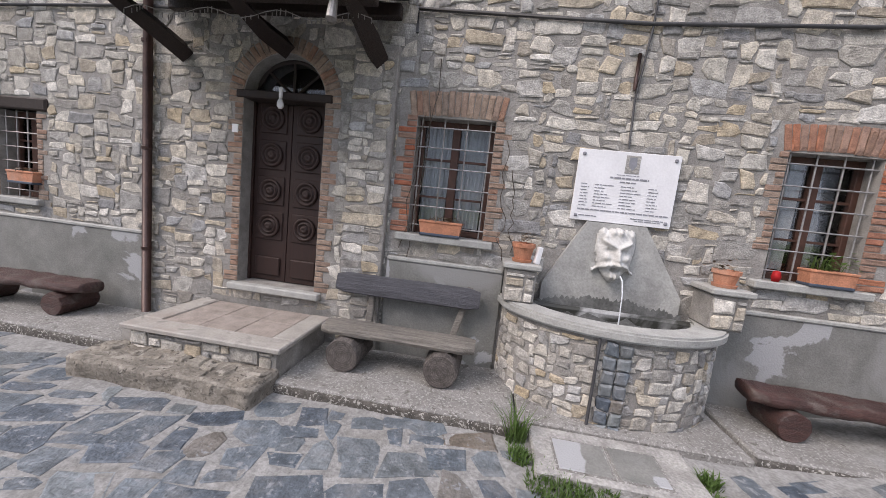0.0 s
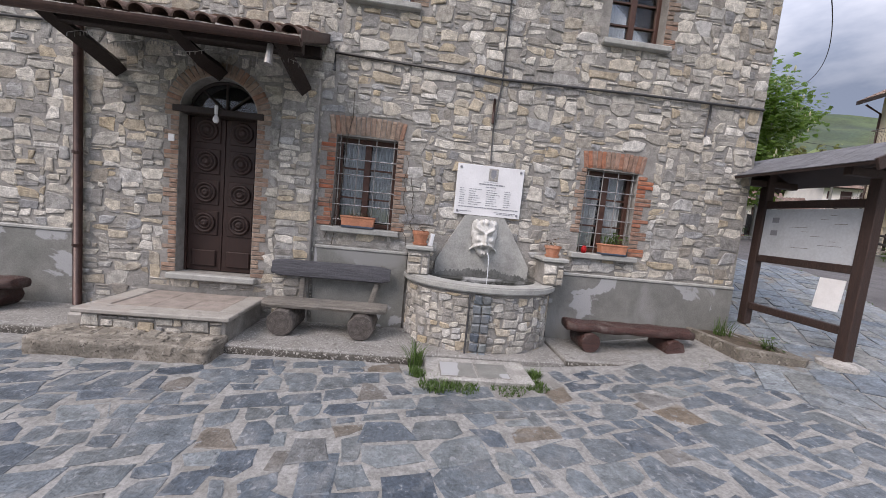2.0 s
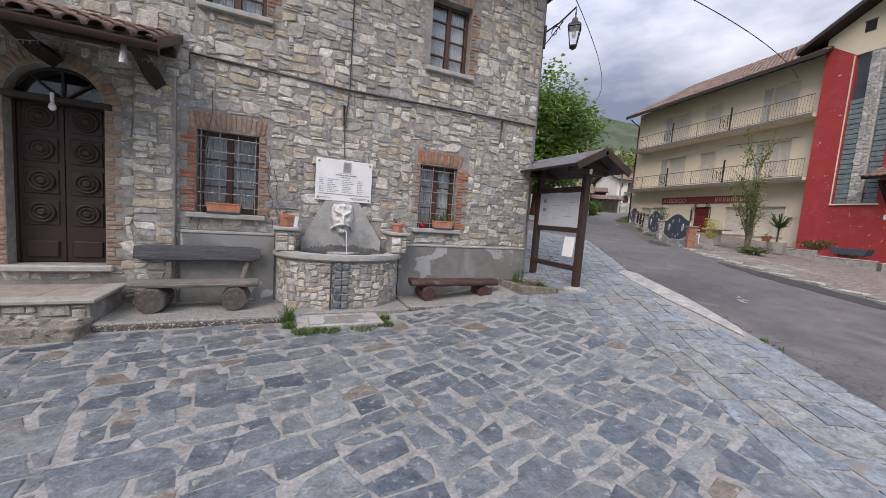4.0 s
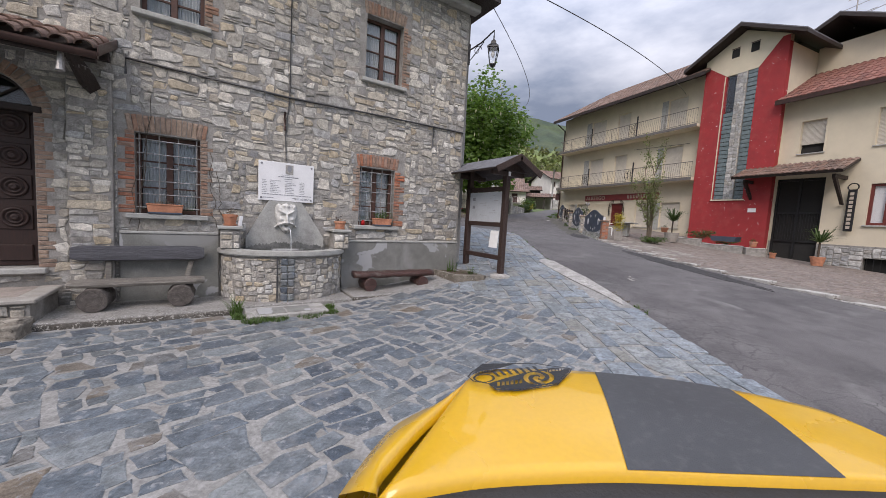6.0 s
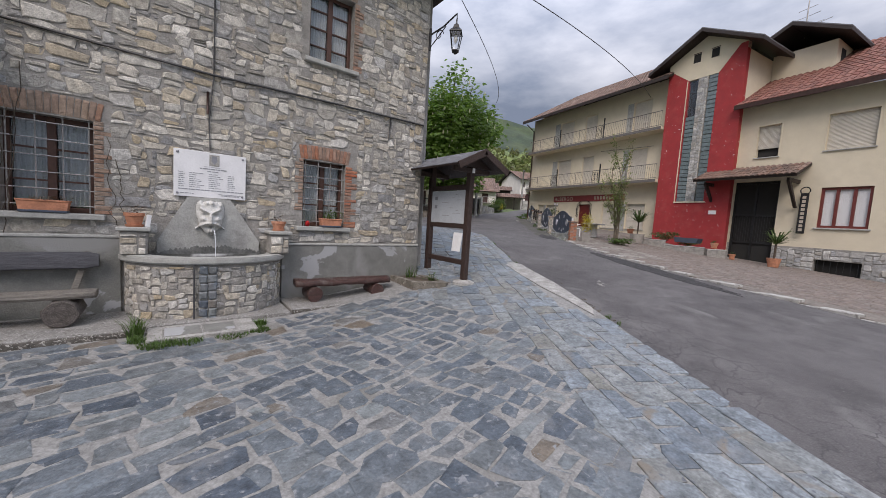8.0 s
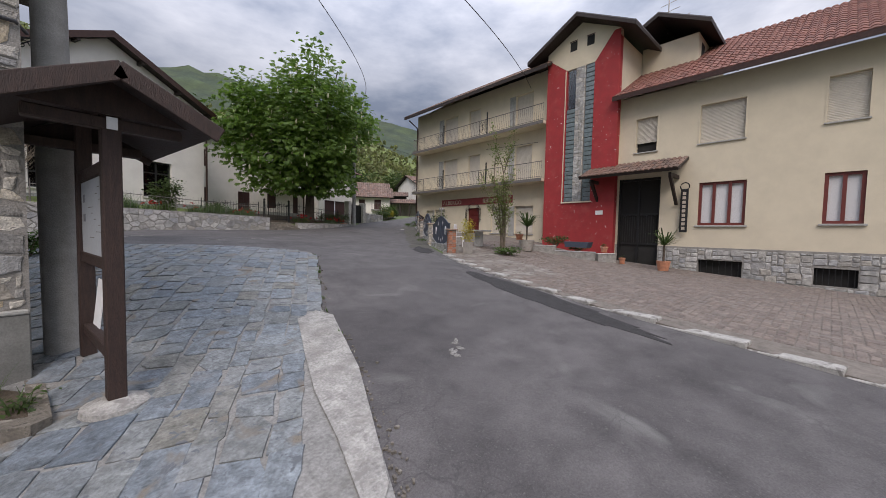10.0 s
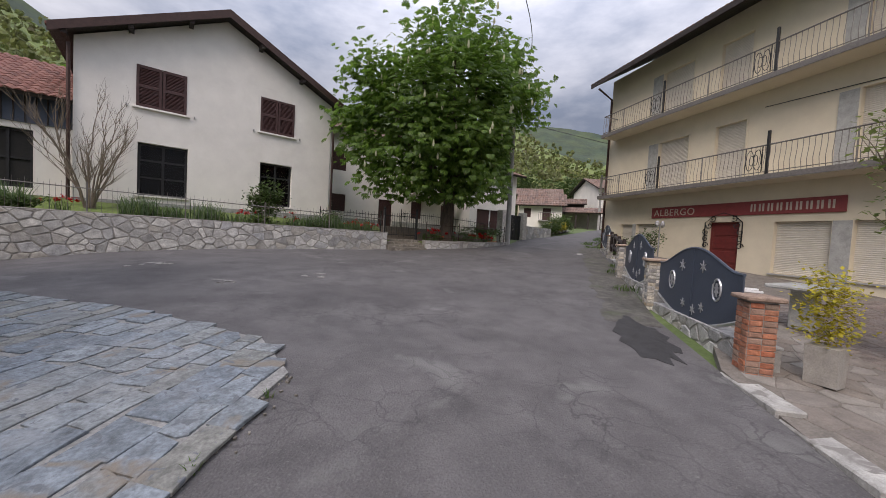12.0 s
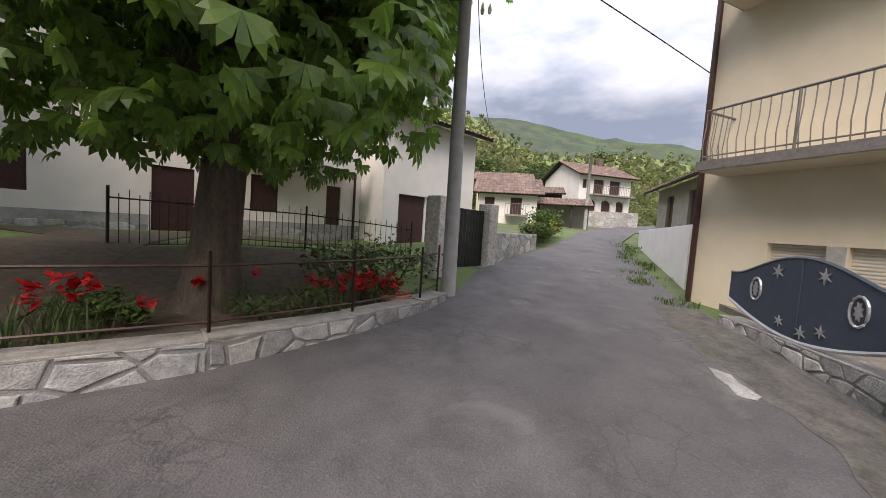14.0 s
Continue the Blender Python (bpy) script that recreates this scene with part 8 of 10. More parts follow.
def garden_z(x, y):
    front = 18.71 + (x - 15.43) * math.tan(GA)
    return 3.06 + 0.62 * smoothstep(0.3, 4.0, y - front) - 0.3 * smoothstep(18.5, 24, x) + 0.028 * min(20.0, max(0.0, 15.43 - x))


GARDEN = [(-4.5, 16.4), (15.4, 19.05), (16.8, 19.6), (17.1, 18.95), (18.8, 19.0), (20.3, 19.3), (21.4, 19.75), (22.6, 21.5), (27, 26), (27, 31), (-4.5, 28)]
tagged(part("garden", polygon_sheet(GARDEN, garden_z, 0.0, 0.6, 1.3), M["lawn"]), "front garden lawn and beds above the retaining wall", "garden", kind="structure")
tagged(part("garden_path", polygon_sheet([(15.6, 19.2), (17.05, 19.2), (18.2, 24.5), (23.5, 25.6), (23.3, 27.1), (14.6, 25.9), (16.2, 24.0)], garden_z, 0.02, 0.5, 0.05), M["soil"]), "bare earth path to the long house", "path", kind="structure")
steps = thing("garden_steps", "worn stone garden steps", "steps", kind="structure")
sg = ground_z(16.3, 18.5)
for k in range(4):
    h = (3.12 - sg) / 4
    part("step", span(15.46, 17.06, 18.3 + 0.29 * k, 19.6, sg - 0.1 + h * k, sg + h * (k + 1), 0.02), M["rough_rock"], steps, "worn stone step")


def iron_fence(points, height, label, spikes=0.16, post_mat="black_iron"):
    f = thing("iron_fence", label, "fence")
    for (xa, ya, za), (xb, yb, zb) in zip(points, points[1:]):
        L = math.hypot(xb - xa, yb - ya)
        for h in (0.12, height * 0.92):
            part("rail", tube([(xa, ya, za + h), (xb, yb, zb + h)], 0.014, 5), M[post_mat], f)
        n = max(1, int(L / spikes))
        bm = bmesh.new()
        for k in range(n):
            u = k / n
            x, y, z = xa + (xb - xa) * u, ya + (yb - ya) * u, za + (zb - za) * u
            add_tube(bm, [(x, y, z), (x, y, z + height * (1.0 if k % 2 else 1.08))], 0.007 if post_mat == "black_iron" else 0.0035, 4)
        part("picket", bm, M[post_mat], f)["kind"] = "stuff"
        m = max(1, round(L / 2.2))
        for k in range(m + 1):
            u = k / m
            x, y, z = xa + (xb - xa) * u, ya + (yb - ya) * u, za + (zb - za) * u
            part("post", tube([(x, y, z - 0.02), (x, y, z + height * 1.12)], 0.024 if post_mat == "black_iron" else 0.018, 6), M[post_mat], f)
    return f


def gw(x):
    return 18.71 + (x - 15.43) * math.tan(GA) + 0.18


iron_fence([(-4, gw(-4), 3.66), (15.35, gw(15.35), 3.12)], 0.85, "thin wire garden fence on the retaining wall", 0.11, "rail")
iron_fence([(17.2, 18.78, 3.13), (18.8, 18.84, 3.13), (20.3, 19.16, 3.15), (21.5, 19.6, 3.17), (22.1, 20.1, 3.18)], 0.72, "thin rusty rail fence above the low wall", 9.0, "copper")
iron_fence([(17.3, 22.6, 3.55), (20.5, 23.4, 3.5), (23.0, 23.0, 3.3)], 0.95, "black iron picket fence along the garden path", 0.13)
iron_fence([(13.2, 21.9, 3.4), (15.6, 20.3, 3.3)], 0.9, "black iron fence beside the garden gate", 0.14)
gate = thing("garden_gate", "black wrought-iron garden gate between two posts", "gate")
for x in (15.55, 17.0):
    part("post", tube([(x, 19.5, 2.9), (x, 19.5, 4.35)], 0.06, 8), M["black_iron"], gate)
    part("finial", add_lathe(bmesh.new(), [(0.03, 0), (0.07, 0.05), (0.02, 0.12)], 10, (x, 19.5, 4.35)), M["black_iron"], gate)
for h in (3.3, 4.1):
    part("bar", tube([(15.6, 19.5, h), (16.95, 19.5, h)], 0.015, 5), M["black_iron"], gate)
for k in range(12):
    part("picket", tube([(15.66 + k * 0.11, 19.5, 3.2), (15.66 + k * 0.11, 19.5, 4.15 + 0.1 * math.sin(k / 11 * math.pi))], 0.009, 4), M["black_iron"], gate)


# ---- trees and garden plants ----
def palmate(verts, faces, p, d, size, rng, leaflets=7):
    """A hand-shaped leaf of drooping leaflets."""
    d = d.normalized()
    side = d.cross(Vector((0, 0, 1)))
    side = side.normalized() if side.length > 0.01 else Vector((1, 0, 0))
    up = side.cross(d)
    for k in range(leaflets):
        a = (k - (leaflets - 1) / 2) * (0.46 if leaflets > 5 else 0.62)
        q = (d * math.cos(a) + side * math.sin(a)).normalized()
        s = (side * math.cos(a) - d * math.sin(a)) * size * 0.17
        L = size * (1.0 - 0.1 * abs(k - (leaflets - 1) / 2))
        b = len(verts)
        s = s * 0.8 if leaflets > 5 else s
        if leaflets > 5:  # broad beyond the middle, with a drooping point
            m, e = p + q * L * 0.36 - up * L * 0.01, p + q * L * 0.72 - up * L * 0.07
            verts.extend(tuple(v) for v in (p, m + s * 0.55, e + s, p + q * L - up * L * 0.24, e - s, m - s * 0.55))
            faces.append((b, b + 1, b + 5))
            faces.append((b + 1, b + 2, b + 4, b + 5))
            faces.append((b + 2, b + 3, b + 4))
        else:
            verts.extend(tuple(v) for v in (p, p + q * L * 0.62 + s - up * L * 0.02, p + q * L - up * L * 0.22, p + q * L * 0.62 - s - up * L * 0.02))
            faces.append((b, b + 1, b + 2))
            faces.append((b, b + 2, b + 3))


def chestnut_tree():
    rng = random.Random(77)
    t = thing("chestnut_tree", "large horse chestnut in full leaf with cream blossom candles", "tree")
    base = Vector((18.75, 20.2, 3.05))
    bm = bmesh.new()
    add_tube(bm, [base + Vector((0, 0, -0.2)), base + Vector((0.02, 0, 0.15)), base + Vector((0.06, 0, 0.7)), base + Vector((0.14, 0.05, 1.8)), base + Vector((0.2, 0.1, 3.2))], [0.6, 0.38, 0.29, 0.26, 0.24], 14)
    part("trunk", bm, M["bark"], t, "thick brown furrowed trunk", True)
    fork = base + Vector((0.15, 0.05, 2.0))
    clumps = []
    limbs = bmesh.new()
    for k in range(15):
        a = k * 2.4 + rng.uniform(-0.3, 0.3)
        el = rng.uniform(0.1, 1.35)
        reach = rng.uniform(2.6, 4.2)
        d = Vector((math.cos(a) * math.cos(el), math.sin(a) * math.cos(el), math.sin(el)))
        start = fork + Vector((0, 0, rng.uniform(0.0, 1.4)))
        end = start + Vector((d.x * reach, d.y * reach, d.z * 7.0 + 0.6))
        mid = start.lerp(end, 0.5) + Vector((rng.gauss(0, 0.2), rng.gauss(0, 0.2), 0.35))
        add_tube(limbs, [start, start.lerp(mid, 0.5), mid, end], [0.14, 0.11, 0.08, 0.03], 7)
    part("limb", limbs, M["bark"], t, "forking limbs", True)
    centre, R = Vector((18.75, 20.1, 8.9)), Vector((4.15, 4.15, 4.05))
    for k in range(150):
        z = 1 - 2 * (k + 0.5) / 150
        a = k * 2.39996
        rr = math.sqrt(1 - z * z)
        s = rng.uniform(0.66, 1.08) * (1 + 0.14 * math.sin(3 * a + 2 * z))
        taper = 1.0 if z < 0.2 else 1.0 - 0.2 * z
        clumps.append(centre + Vector((rr * math.cos(a) * R.x * s * taper, rr * math.sin(a) * R.y * s * taper, z * R.z * s)))
    for k in range(50):
        v = Vector((rng.gauss(0, 0.35), rng.gauss(0, 0.35), rng.gauss(0, 0.4)))
        clumps.append(centre + Vector((v.x * R.x, v.y * R.y, v.z * R.z)))
    # the lower left bough
    for k in range(14):
        clumps.append(Vector((15.1 + rng.gauss(0, 0.5), 20.9 + rng.gauss(0, 0.6), 8.6 + rng.gauss(0, 1.2))))
    verts, faces = [], []
    for c in clumps:
        out = (c - centre)
        for _ in range(72):
            p = c + Vector((rng.gauss(0, 0.48), rng.gauss(0, 0.48), rng.gauss(0, 0.36)))
            if p.z < 4.9 or (p.z < 9.0 and p.x - 21.8 > 0.63 * (p.y - 19.72)):
                continue
            d = Vector((rng.gauss(0, 0.55), rng.gauss(0, 0.55), rng.uniform(-1.1, -0.1))) + out.normalized() * 0.75
            palmate(verts, faces, p, d, rng.uniform(0.17, 0.28), rng)
    me = bpy.data.meshes.new("crown")
    me.from_pydata(verts, [], faces)
    me.materials.append(M["leaf"])
    cr = new("crown", me)
    cr.parent = t
    cr["kind"] = "stuff"
    cr["label"] = "dense hand-shaped green leaves"
    fl = bmesh.new()
    for c in clumps[:150]:
        for _ in range(2):
            p = c + (c - centre).normalized() * 0.35 + Vector((rng.gauss(0, 0.35), rng.gauss(0, 0.35), rng.gauss(0, 0.25)))
            if p.z < 5.3 or p.z > 12.5 or (p.z < 8.6 and p.x - 21.9 > 0.63 * (p.y - 19.72)):
                continue
            h = rng.uniform(0.18, 0.3)
            add_tube(fl, [p, p + Vector((0, 0, h * 0.3)), p + Vector((0, 0, h * 0.7)), p + Vector((0, 0, h))], [0.03, 0.045, 0.03, 0.006], 6)
    b = part("blossom", fl, M["blossom"], t, "upright cream blossom candles")
    b["kind"] = "stuff"
    return t


chestnut_tree()


def leafy_tree(x, y, z, height, radius, mat, seed, label, trunk_r=0.12, leaves=900, leaf=0.22, low=0.3, name="tree"):
    rng = random.Random(seed)
    t = thing(name, label, "tree" if name == "tree" else "shrub", pose(x, y, z))
    bm = bmesh.new()
    add_tube(bm, [(0, 0, -0.3), (rng.uniform(-.1, .1), 0, height * 0.3), (rng.uniform(-.2, .2), rng.uniform(-.2, .2), height * 0.7)], [trunk_r, trunk_r * 0.8, trunk_r * 0.35], 8)
    for k in range(7):
        a, h = k * 2.4, height * rng.uniform(low, 0.65)
        add_tube(bm, [(0, 0, h * 0.9), (math.cos(a) * radius * 0.4, math.sin(a) * radius * 0.4, h + height * 0.12), (math.cos(a) * radius * 0.8, math.sin(a) * radius * 0.8, h + height * 0.25)], [trunk_r * 0.45, trunk_r * 0.3, trunk_r * 0.1], 5)
    part("trunk", bm, M["bark"], t)
    bm = bmesh.new()
    verts, faces = [], []
    for k in range(26):
        zz = rng.uniform(low, 1.0)
        a = k * 2.4
        rr = radius * math.sqrt(max(0.05, 1 - ((zz - 0.62) / 0.5) ** 2)) * rng.uniform(0.3, 0.95)
        c = Vector((rr * math.cos(a), rr * math.sin(a), zz * height))
        for _ in range(leaves // 26):
            p = c + Vector((rng.gauss(0, radius * 0.22), rng.gauss(0, radius * 0.22), rng.gauss(0, height * 0.07)))
            d = Vector((rng.gauss(0, 1), rng.gauss(0, 1), rng.gauss(0, 0.5)))
            palmate(verts, faces, p, d, leaf * rng.uniform(0.7, 1.3), rng, 3)
    bm.free()
    me = bpy.data.meshes.new("crown")
    me.from_pydata(verts, [], faces)
    me.materials.append(M[mat])
    cr = new("crown", me)
    cr.parent = t
    cr["kind"] = "stuff"
    return t


def shrub(x, y, z, r, h, mat, seed, label, count=400, leaf=0.09):
    rng = random.Random(seed)
    t = thing("shrub", label, "shrub", pose(x, y, z))
    st = bmesh.new()
    for k in range(6):
        a = k * 1.05
        add_tube(st, [(0, 0, -0.05), (math.cos(a) * r * 0.3, math.sin(a) * r * 0.3, h * 0.4), (math.cos(a) * r * 0.6, math.sin(a) * r * 0.6, h * 0.8)], [0.02, 0.015, 0.006], 5)
    part("stem", st, M["twig"], t)
    bm = bmesh.new()
    for k in range(16):
        a, rr, zz = k * 2.4, r * math.sqrt(rng.random()) * 0.75, rng.uniform(0.35, 0.9)
        leaf_clump(bm, (rr * math.cos(a), rr * math.sin(a), h * zz), (r * 0.22, r * 0.22, h * 0.12), count // 16, leaf, rng, 0.9)
    part("foliage", bm, M[mat], t)["kind"] = "stuff"
    return t


def bare_shrub(x, y, z, h, seed):
    rng = random.Random(seed)
    t = thing("bare_shrub", "bare many-stemmed shrub before the white house", "shrub", pose(x, y, z))
    bm = bmesh.new()
    def grow(p, d, L, r, lev):
        pts = [p]
        for _ in range(4):
            d = (d + Vector((rng.gauss(0, 0.09), rng.gauss(0, 0.09), 0.05))).normalized()
            pts.append(pts[-1] + d * L / 4)
        add_tube(bm, pts, [r * (1 - 0.18 * i) for i in range(5)], 5)
        if lev < 3:
            for _ in range(4):
                a = rng.uniform(0, 6.28)
                grow(pts[rng.randint(1, 4)], (d + Vector((math.cos(a), math.sin(a), 0.4)) * 0.5).normalized(), L * 0.55, r * 0.5, lev + 1)
    for k in range(9):
        a = k * 0.7
        grow(Vector((0.1 * math.cos(a), 0.1 * math.sin(a), 0)), Vector((math.cos(a) * 0.35, math.sin(a) * 0.35, 1)).normalized(), h * 0.6, 0.035, 0)
    part("stem", bm, M["twig"], t, "bare branching stems")["kind"] = "stuff"
    return t


bare_shrub(6.1, 19.6, garden_z(6.1, 19.6), 3.4, 5)
rng = random.Random(55)
for k, (x, dy, r, h, m) in enumerate(((3.2, 0.9, 0.5, 0.5, "shrub"), (5.2, 0.7, 0.55, 0.5, "shrub"), (11.0, 1.3, 0.65, 1.6, "shrub"), (10.9, 0.8, 0.35, 0.5, "grass"), (12.8, 0.9, 0.5, 0.5, "shrub"), (1.0, 1.2, 0.5, 0.6, "grass"), (13.6, 2.4, 0.4, 0.7, "shrub"))):
    y = gw(x) + dy
    shrub(x, y, garden_z(x, y), r, h, m, 500 + k, "rounded green garden shrub" if h < 1 else "tall leafy garden bush", 600 if h < 1 else 1500, 0.11 if h < 1 else 0.13)
for k, (x, n) in enumerate(((7.6, 520), (8.4, 520), (13.2, 420), (13.9, 420), (14.6, 360), (2.0, 360), (9.3, 300), (12.2, 380), (12.8, 300), (4.2, 400), (4.9, 300), (0.6, 300), (-0.6, 300), (10.2, 200))):
    y = gw(x) + 0.75
    bm = bmesh.new()
    blades(bm, (x, y, garden_z(x, y)), 0.45, int(n * 0.7), (0.72, 0.55, 0.8, 0.62)[k % 4], rng, 0.016, 0.4)
    tagged(part("iris_clump", bm, M["iris"]), "clump of tall sword-shaped leaves in the bed", "plant", kind="stuff")


tagged(part("flower_bed", polygon_sheet([(17.2, 19.1), (18.8, 19.1), (20.3, 19.42), (21.4, 19.95), (22.3, 21.5), (20.5, 23.0), (17.4, 22.4)], garden_z, 0.012, 0.4, 0.03), M["soil"]), "bare soil bed below the chestnut tree", "flower bed", kind="structure")
for k, (x, y, r, h, m) in enumerate(((18.0, 19.35, 0.3, 0.4, "grass"), (19.3, 19.5, 0.45, 0.35, "shrub"), (19.9, 19.75, 0.4, 0.45, "grass"), (17.7, 19.9, 0.35, 0.3, "shrub"), (20.9, 20.0, 0.4, 0.55, "shrub"))):
    shrub(x, y, garden_z(x, y), r, h, m, 560 + k, "low leafy bed plant below the chestnut", 300, 0.08)


def flowers(x, y, z, spread, n, label="cluster of bright red flowers"):
    bm = bmesh.new()
    for _ in range(max(3, n // 9)):
        leaf_clump(bm, (x + rng.gauss(0, spread), y + rng.gauss(0, spread * 0.6), z + rng.gauss(0, 0.07)), (0.03, 0.03, 0.03), 14, 0.1, rng, 0.9)
    tagged(part("red_flowers", bm, M["red_flower"]), label, "flowers", kind="stuff")
    g = bmesh.new()
    blades(g, (x, y, z - 0.5), spread * 1.2, 50, 0.5, rng, 0.01, 0.3)
    tagged(part("flower_stems", g, M["shrub"]), "green stems under the red flowers", "plant", kind="stuff")


for x, dy, n in ((5.9, 0.9, 60), (10.3, 1.0, 70), (14.3, 0.9, 110), (11.9, 0.8, 40), (14.9, 0.7, 60), (3.1, 0.8, 40)):
    flowers(x, gw(x) + dy, garden_z(x, gw(x) + dy) + 0.5, 0.2, n)
for x, y, n in ((17.5, 19.25, 50), (17.8, 19.2, 40), (20.2, 19.6, 60), (21.0, 20.1, 100), (20.7, 19.8, 70), (19.0, 20.0, 30)):
    flowers(x, y, garden_z(x, y) + 0.45, 0.22, n)
shrub(21.4, 20.6, garden_z(21.4, 20.6), 0.8, 1.0, "shrub", 531, "dark spreading garden bush", 900, 0.1)
shrub(20.6, 20.9, garden_z(20.6, 20.9), 0.7, 0.8, "shrub", 532, "dark spreading garden bush", 700, 0.1)
round_pot(21.2, 19.9, garden_z(21.2, 19.9), 0.25, 0.3, "terracotta pot among the garden flowers", 9, "red_flower", 0.2, 40)

pole2 = thing("utility_pole", "slender grey concrete utility pole at the garden corner", "utility pole")
part("shaft", tube([(22.36, 20.12, 2.7), (22.3, 20.1, 7.0), (22.24, 20.08, 12.2)], [0.135, 0.115, 0.09], 14), M["pole"], pole2, "", True)
part("foot", add_lathe(bmesh.new(), [(0.3, 0), (0.24, 0.12)], 12, (22.36, 20.12, 2.95)), M["pale_concrete"], pole2)
cable([(22.24, 20.08, 11.9), (18, 14, 11.0), (6.28, 4.9, 9.1)], "black overhead cable between the poles", 0.014)
cable([(6.28, 4.9, 9.2), (15, 5.2, 9.6), (24.5, 7.5, 10.8)], "black overhead cable to the hotel", 0.014)
cable([(22.24, 20.08, 12.0), (34, 34, 11.0), (52, 52, 12.5)], "black overhead cable along the road", 0.016)
cable([(22.24, 20.08, 9.5), (28, 19.9, 9.3), (34, 20, 9.3)], "black overhead cable across the road", 0.014)

# forecourt plants and furniture


def young_tree(x, y, z, h, seed):
    rng = random.Random(seed)
    t = thing("young_tree", "slender many-stemmed young tree with sparse light leaves", "tree", pose(x, y, z))
    bm, lf = bmesh.new(), bmesh.new()
    def grow(p, d, L, r, lev):
        pts = [p]
        for _ in range(4):
            d = (d + Vector((rng.gauss(0, 0.1), rng.gauss(0, 0.1), 0.08))).normalized()
            pts.append(pts[-1] + d * L / 4)
        add_tube(bm, pts, [r * (1 - 0.18 * i) for i in range(5)], 5)
        if lev > 0:
            for q in pts[1:]:
                leaf_clump(lf, q, (0.09, 0.09, 0.1), 5, 0.1, rng, 0.9)
        if lev < 2:
            for _ in range(5):
                a = rng.uniform(0, 6.28)
                grow(pts[rng.randint(1, 4)], (d + Vector((math.cos(a), math.sin(a), 0.5)) * 0.5).normalized(), L * 0.42, r * 0.45, lev + 1)
    for k in range(4):
        a = k * 1.6 + 0.4
        grow(Vector((0.06 * math.cos(a), 0.06 * math.sin(a), 0)), Vector((math.cos(a) * 0.17, math.sin(a) * 0.17, 1)).normalized(), h * rng.uniform(0.6, 0.8), 0.045, 0)
    part("stem", bm, M["twig"], t, "thin pale branching stems")["kind"] = "stuff"
    part("foliage", lf, M["young_leaf"], t, "sparse yellow-green leaves")["kind"] = "stuff"


young_tree(18.9, 6.0, ground_z(18.9, 6), 4.2, 601)
shrub(18.6, 5.6, ground_z(18.6, 5.6), 0.6, 0.4, "grass", 602, "low green ground cover round the young tree", 500, 0.1)
yp = thing("planter_pot", "square pale pot with a yellow-green shrub", "planter", pose(17.15, 6.55, ground_z(17.15, 6.55) + 0.05))
part("pot", prism([(-0.11, 0), (0.11, 0), (0.15, 0.44), (-0.15, 0.44)], 0.28, pose(0, -0.14, 0)), M["travertine"], yp)
bm = bmesh.new()
for k in range(10):
    leaf_clump(bm, (0.12 * math.cos(k * 2.4), 0.12 * math.sin(k * 2.4), 0.55 + 0.07 * k), (0.1, 0.1, 0.08), 130, 0.055, random.Random(k), 0.9)
part("plant", bm, M["yellow_leaf"], yp, "yellow-green spotted leaves")["kind"] = "stuff"


def palm(x, y, z, pot_r, pot_h, h, fronds, seed, label, mat="terracotta"):
    rng = random.Random(seed)
    t = thing("potted_palm", label, "potted plant", pose(x, y, z))
    part("pot", add_lathe(bmesh.new(), [(pot_r * 0.7, 0), (pot_r, pot_h), (pot_r * 0.88, pot_h), (0.02, pot_h * 0.9)], 16), M[mat], t)
    part("stem", tube([(0, 0, pot_h * 0.8), (0.02, 0, pot_h + h * 0.4)], 0.04, 6), M["bark"], t)
    bm = bmesh.new()
    c = Vector((0.02, 0, pot_h + h * 0.4))
    for k in range(fronds):
        a, up = rng.uniform(0, 6.28), rng.uniform(0.2, 1.4)
        d = Vector((math.cos(a), math.sin(a), 0))
        s = Vector((-d.y, d.x, 0)) * 0.022
        L = h * rng.uniform(0.5, 0.8)
        pts = [c, c + d * L * 0.4 + Vector((0, 0, L * 0.45 * up)), c + d * L * 0.8 + Vector((0, 0, L * 0.4 * up))]
        v = [bm.verts.new(q) for q in (pts[0] - s, pts[0] + s, pts[1] + s, pts[1] - s, pts[2])]
        bm.faces.new((v[0], v[1], v[2], v[3]))
        bm.faces.new((v[3], v[2], v[4]))
    part("frond", bm, M["shrub"], t)["kind"] = "stuff"
    return t


palm(21.0, 5.9, ground_z(21, 5.9) + 0.05, 0.36, 0.5, 1.5, 90, 611, "large spiky palm in a pale round pot", "travertine")
palm(22.0, 0.6, ground_z(22, 0.6) + 0.05, 0.25, 0.38, 1.5, 60, 612, "slender palm in a red terracotta pot")
table = thing("stone_table", "small grey stone garden table", "table", pose(19.6, 7.6, ground_z(19.6, 7.6) + 0.05))
part("top", box(0, 0, 0.72, 1.1, 0.7, 0.07, 0.02), M["grey_slab"], table)
part("leg", box(0, 0, 0.34, 0.3, 0.3, 0.68, 0.02), M["grey_slab"], table)


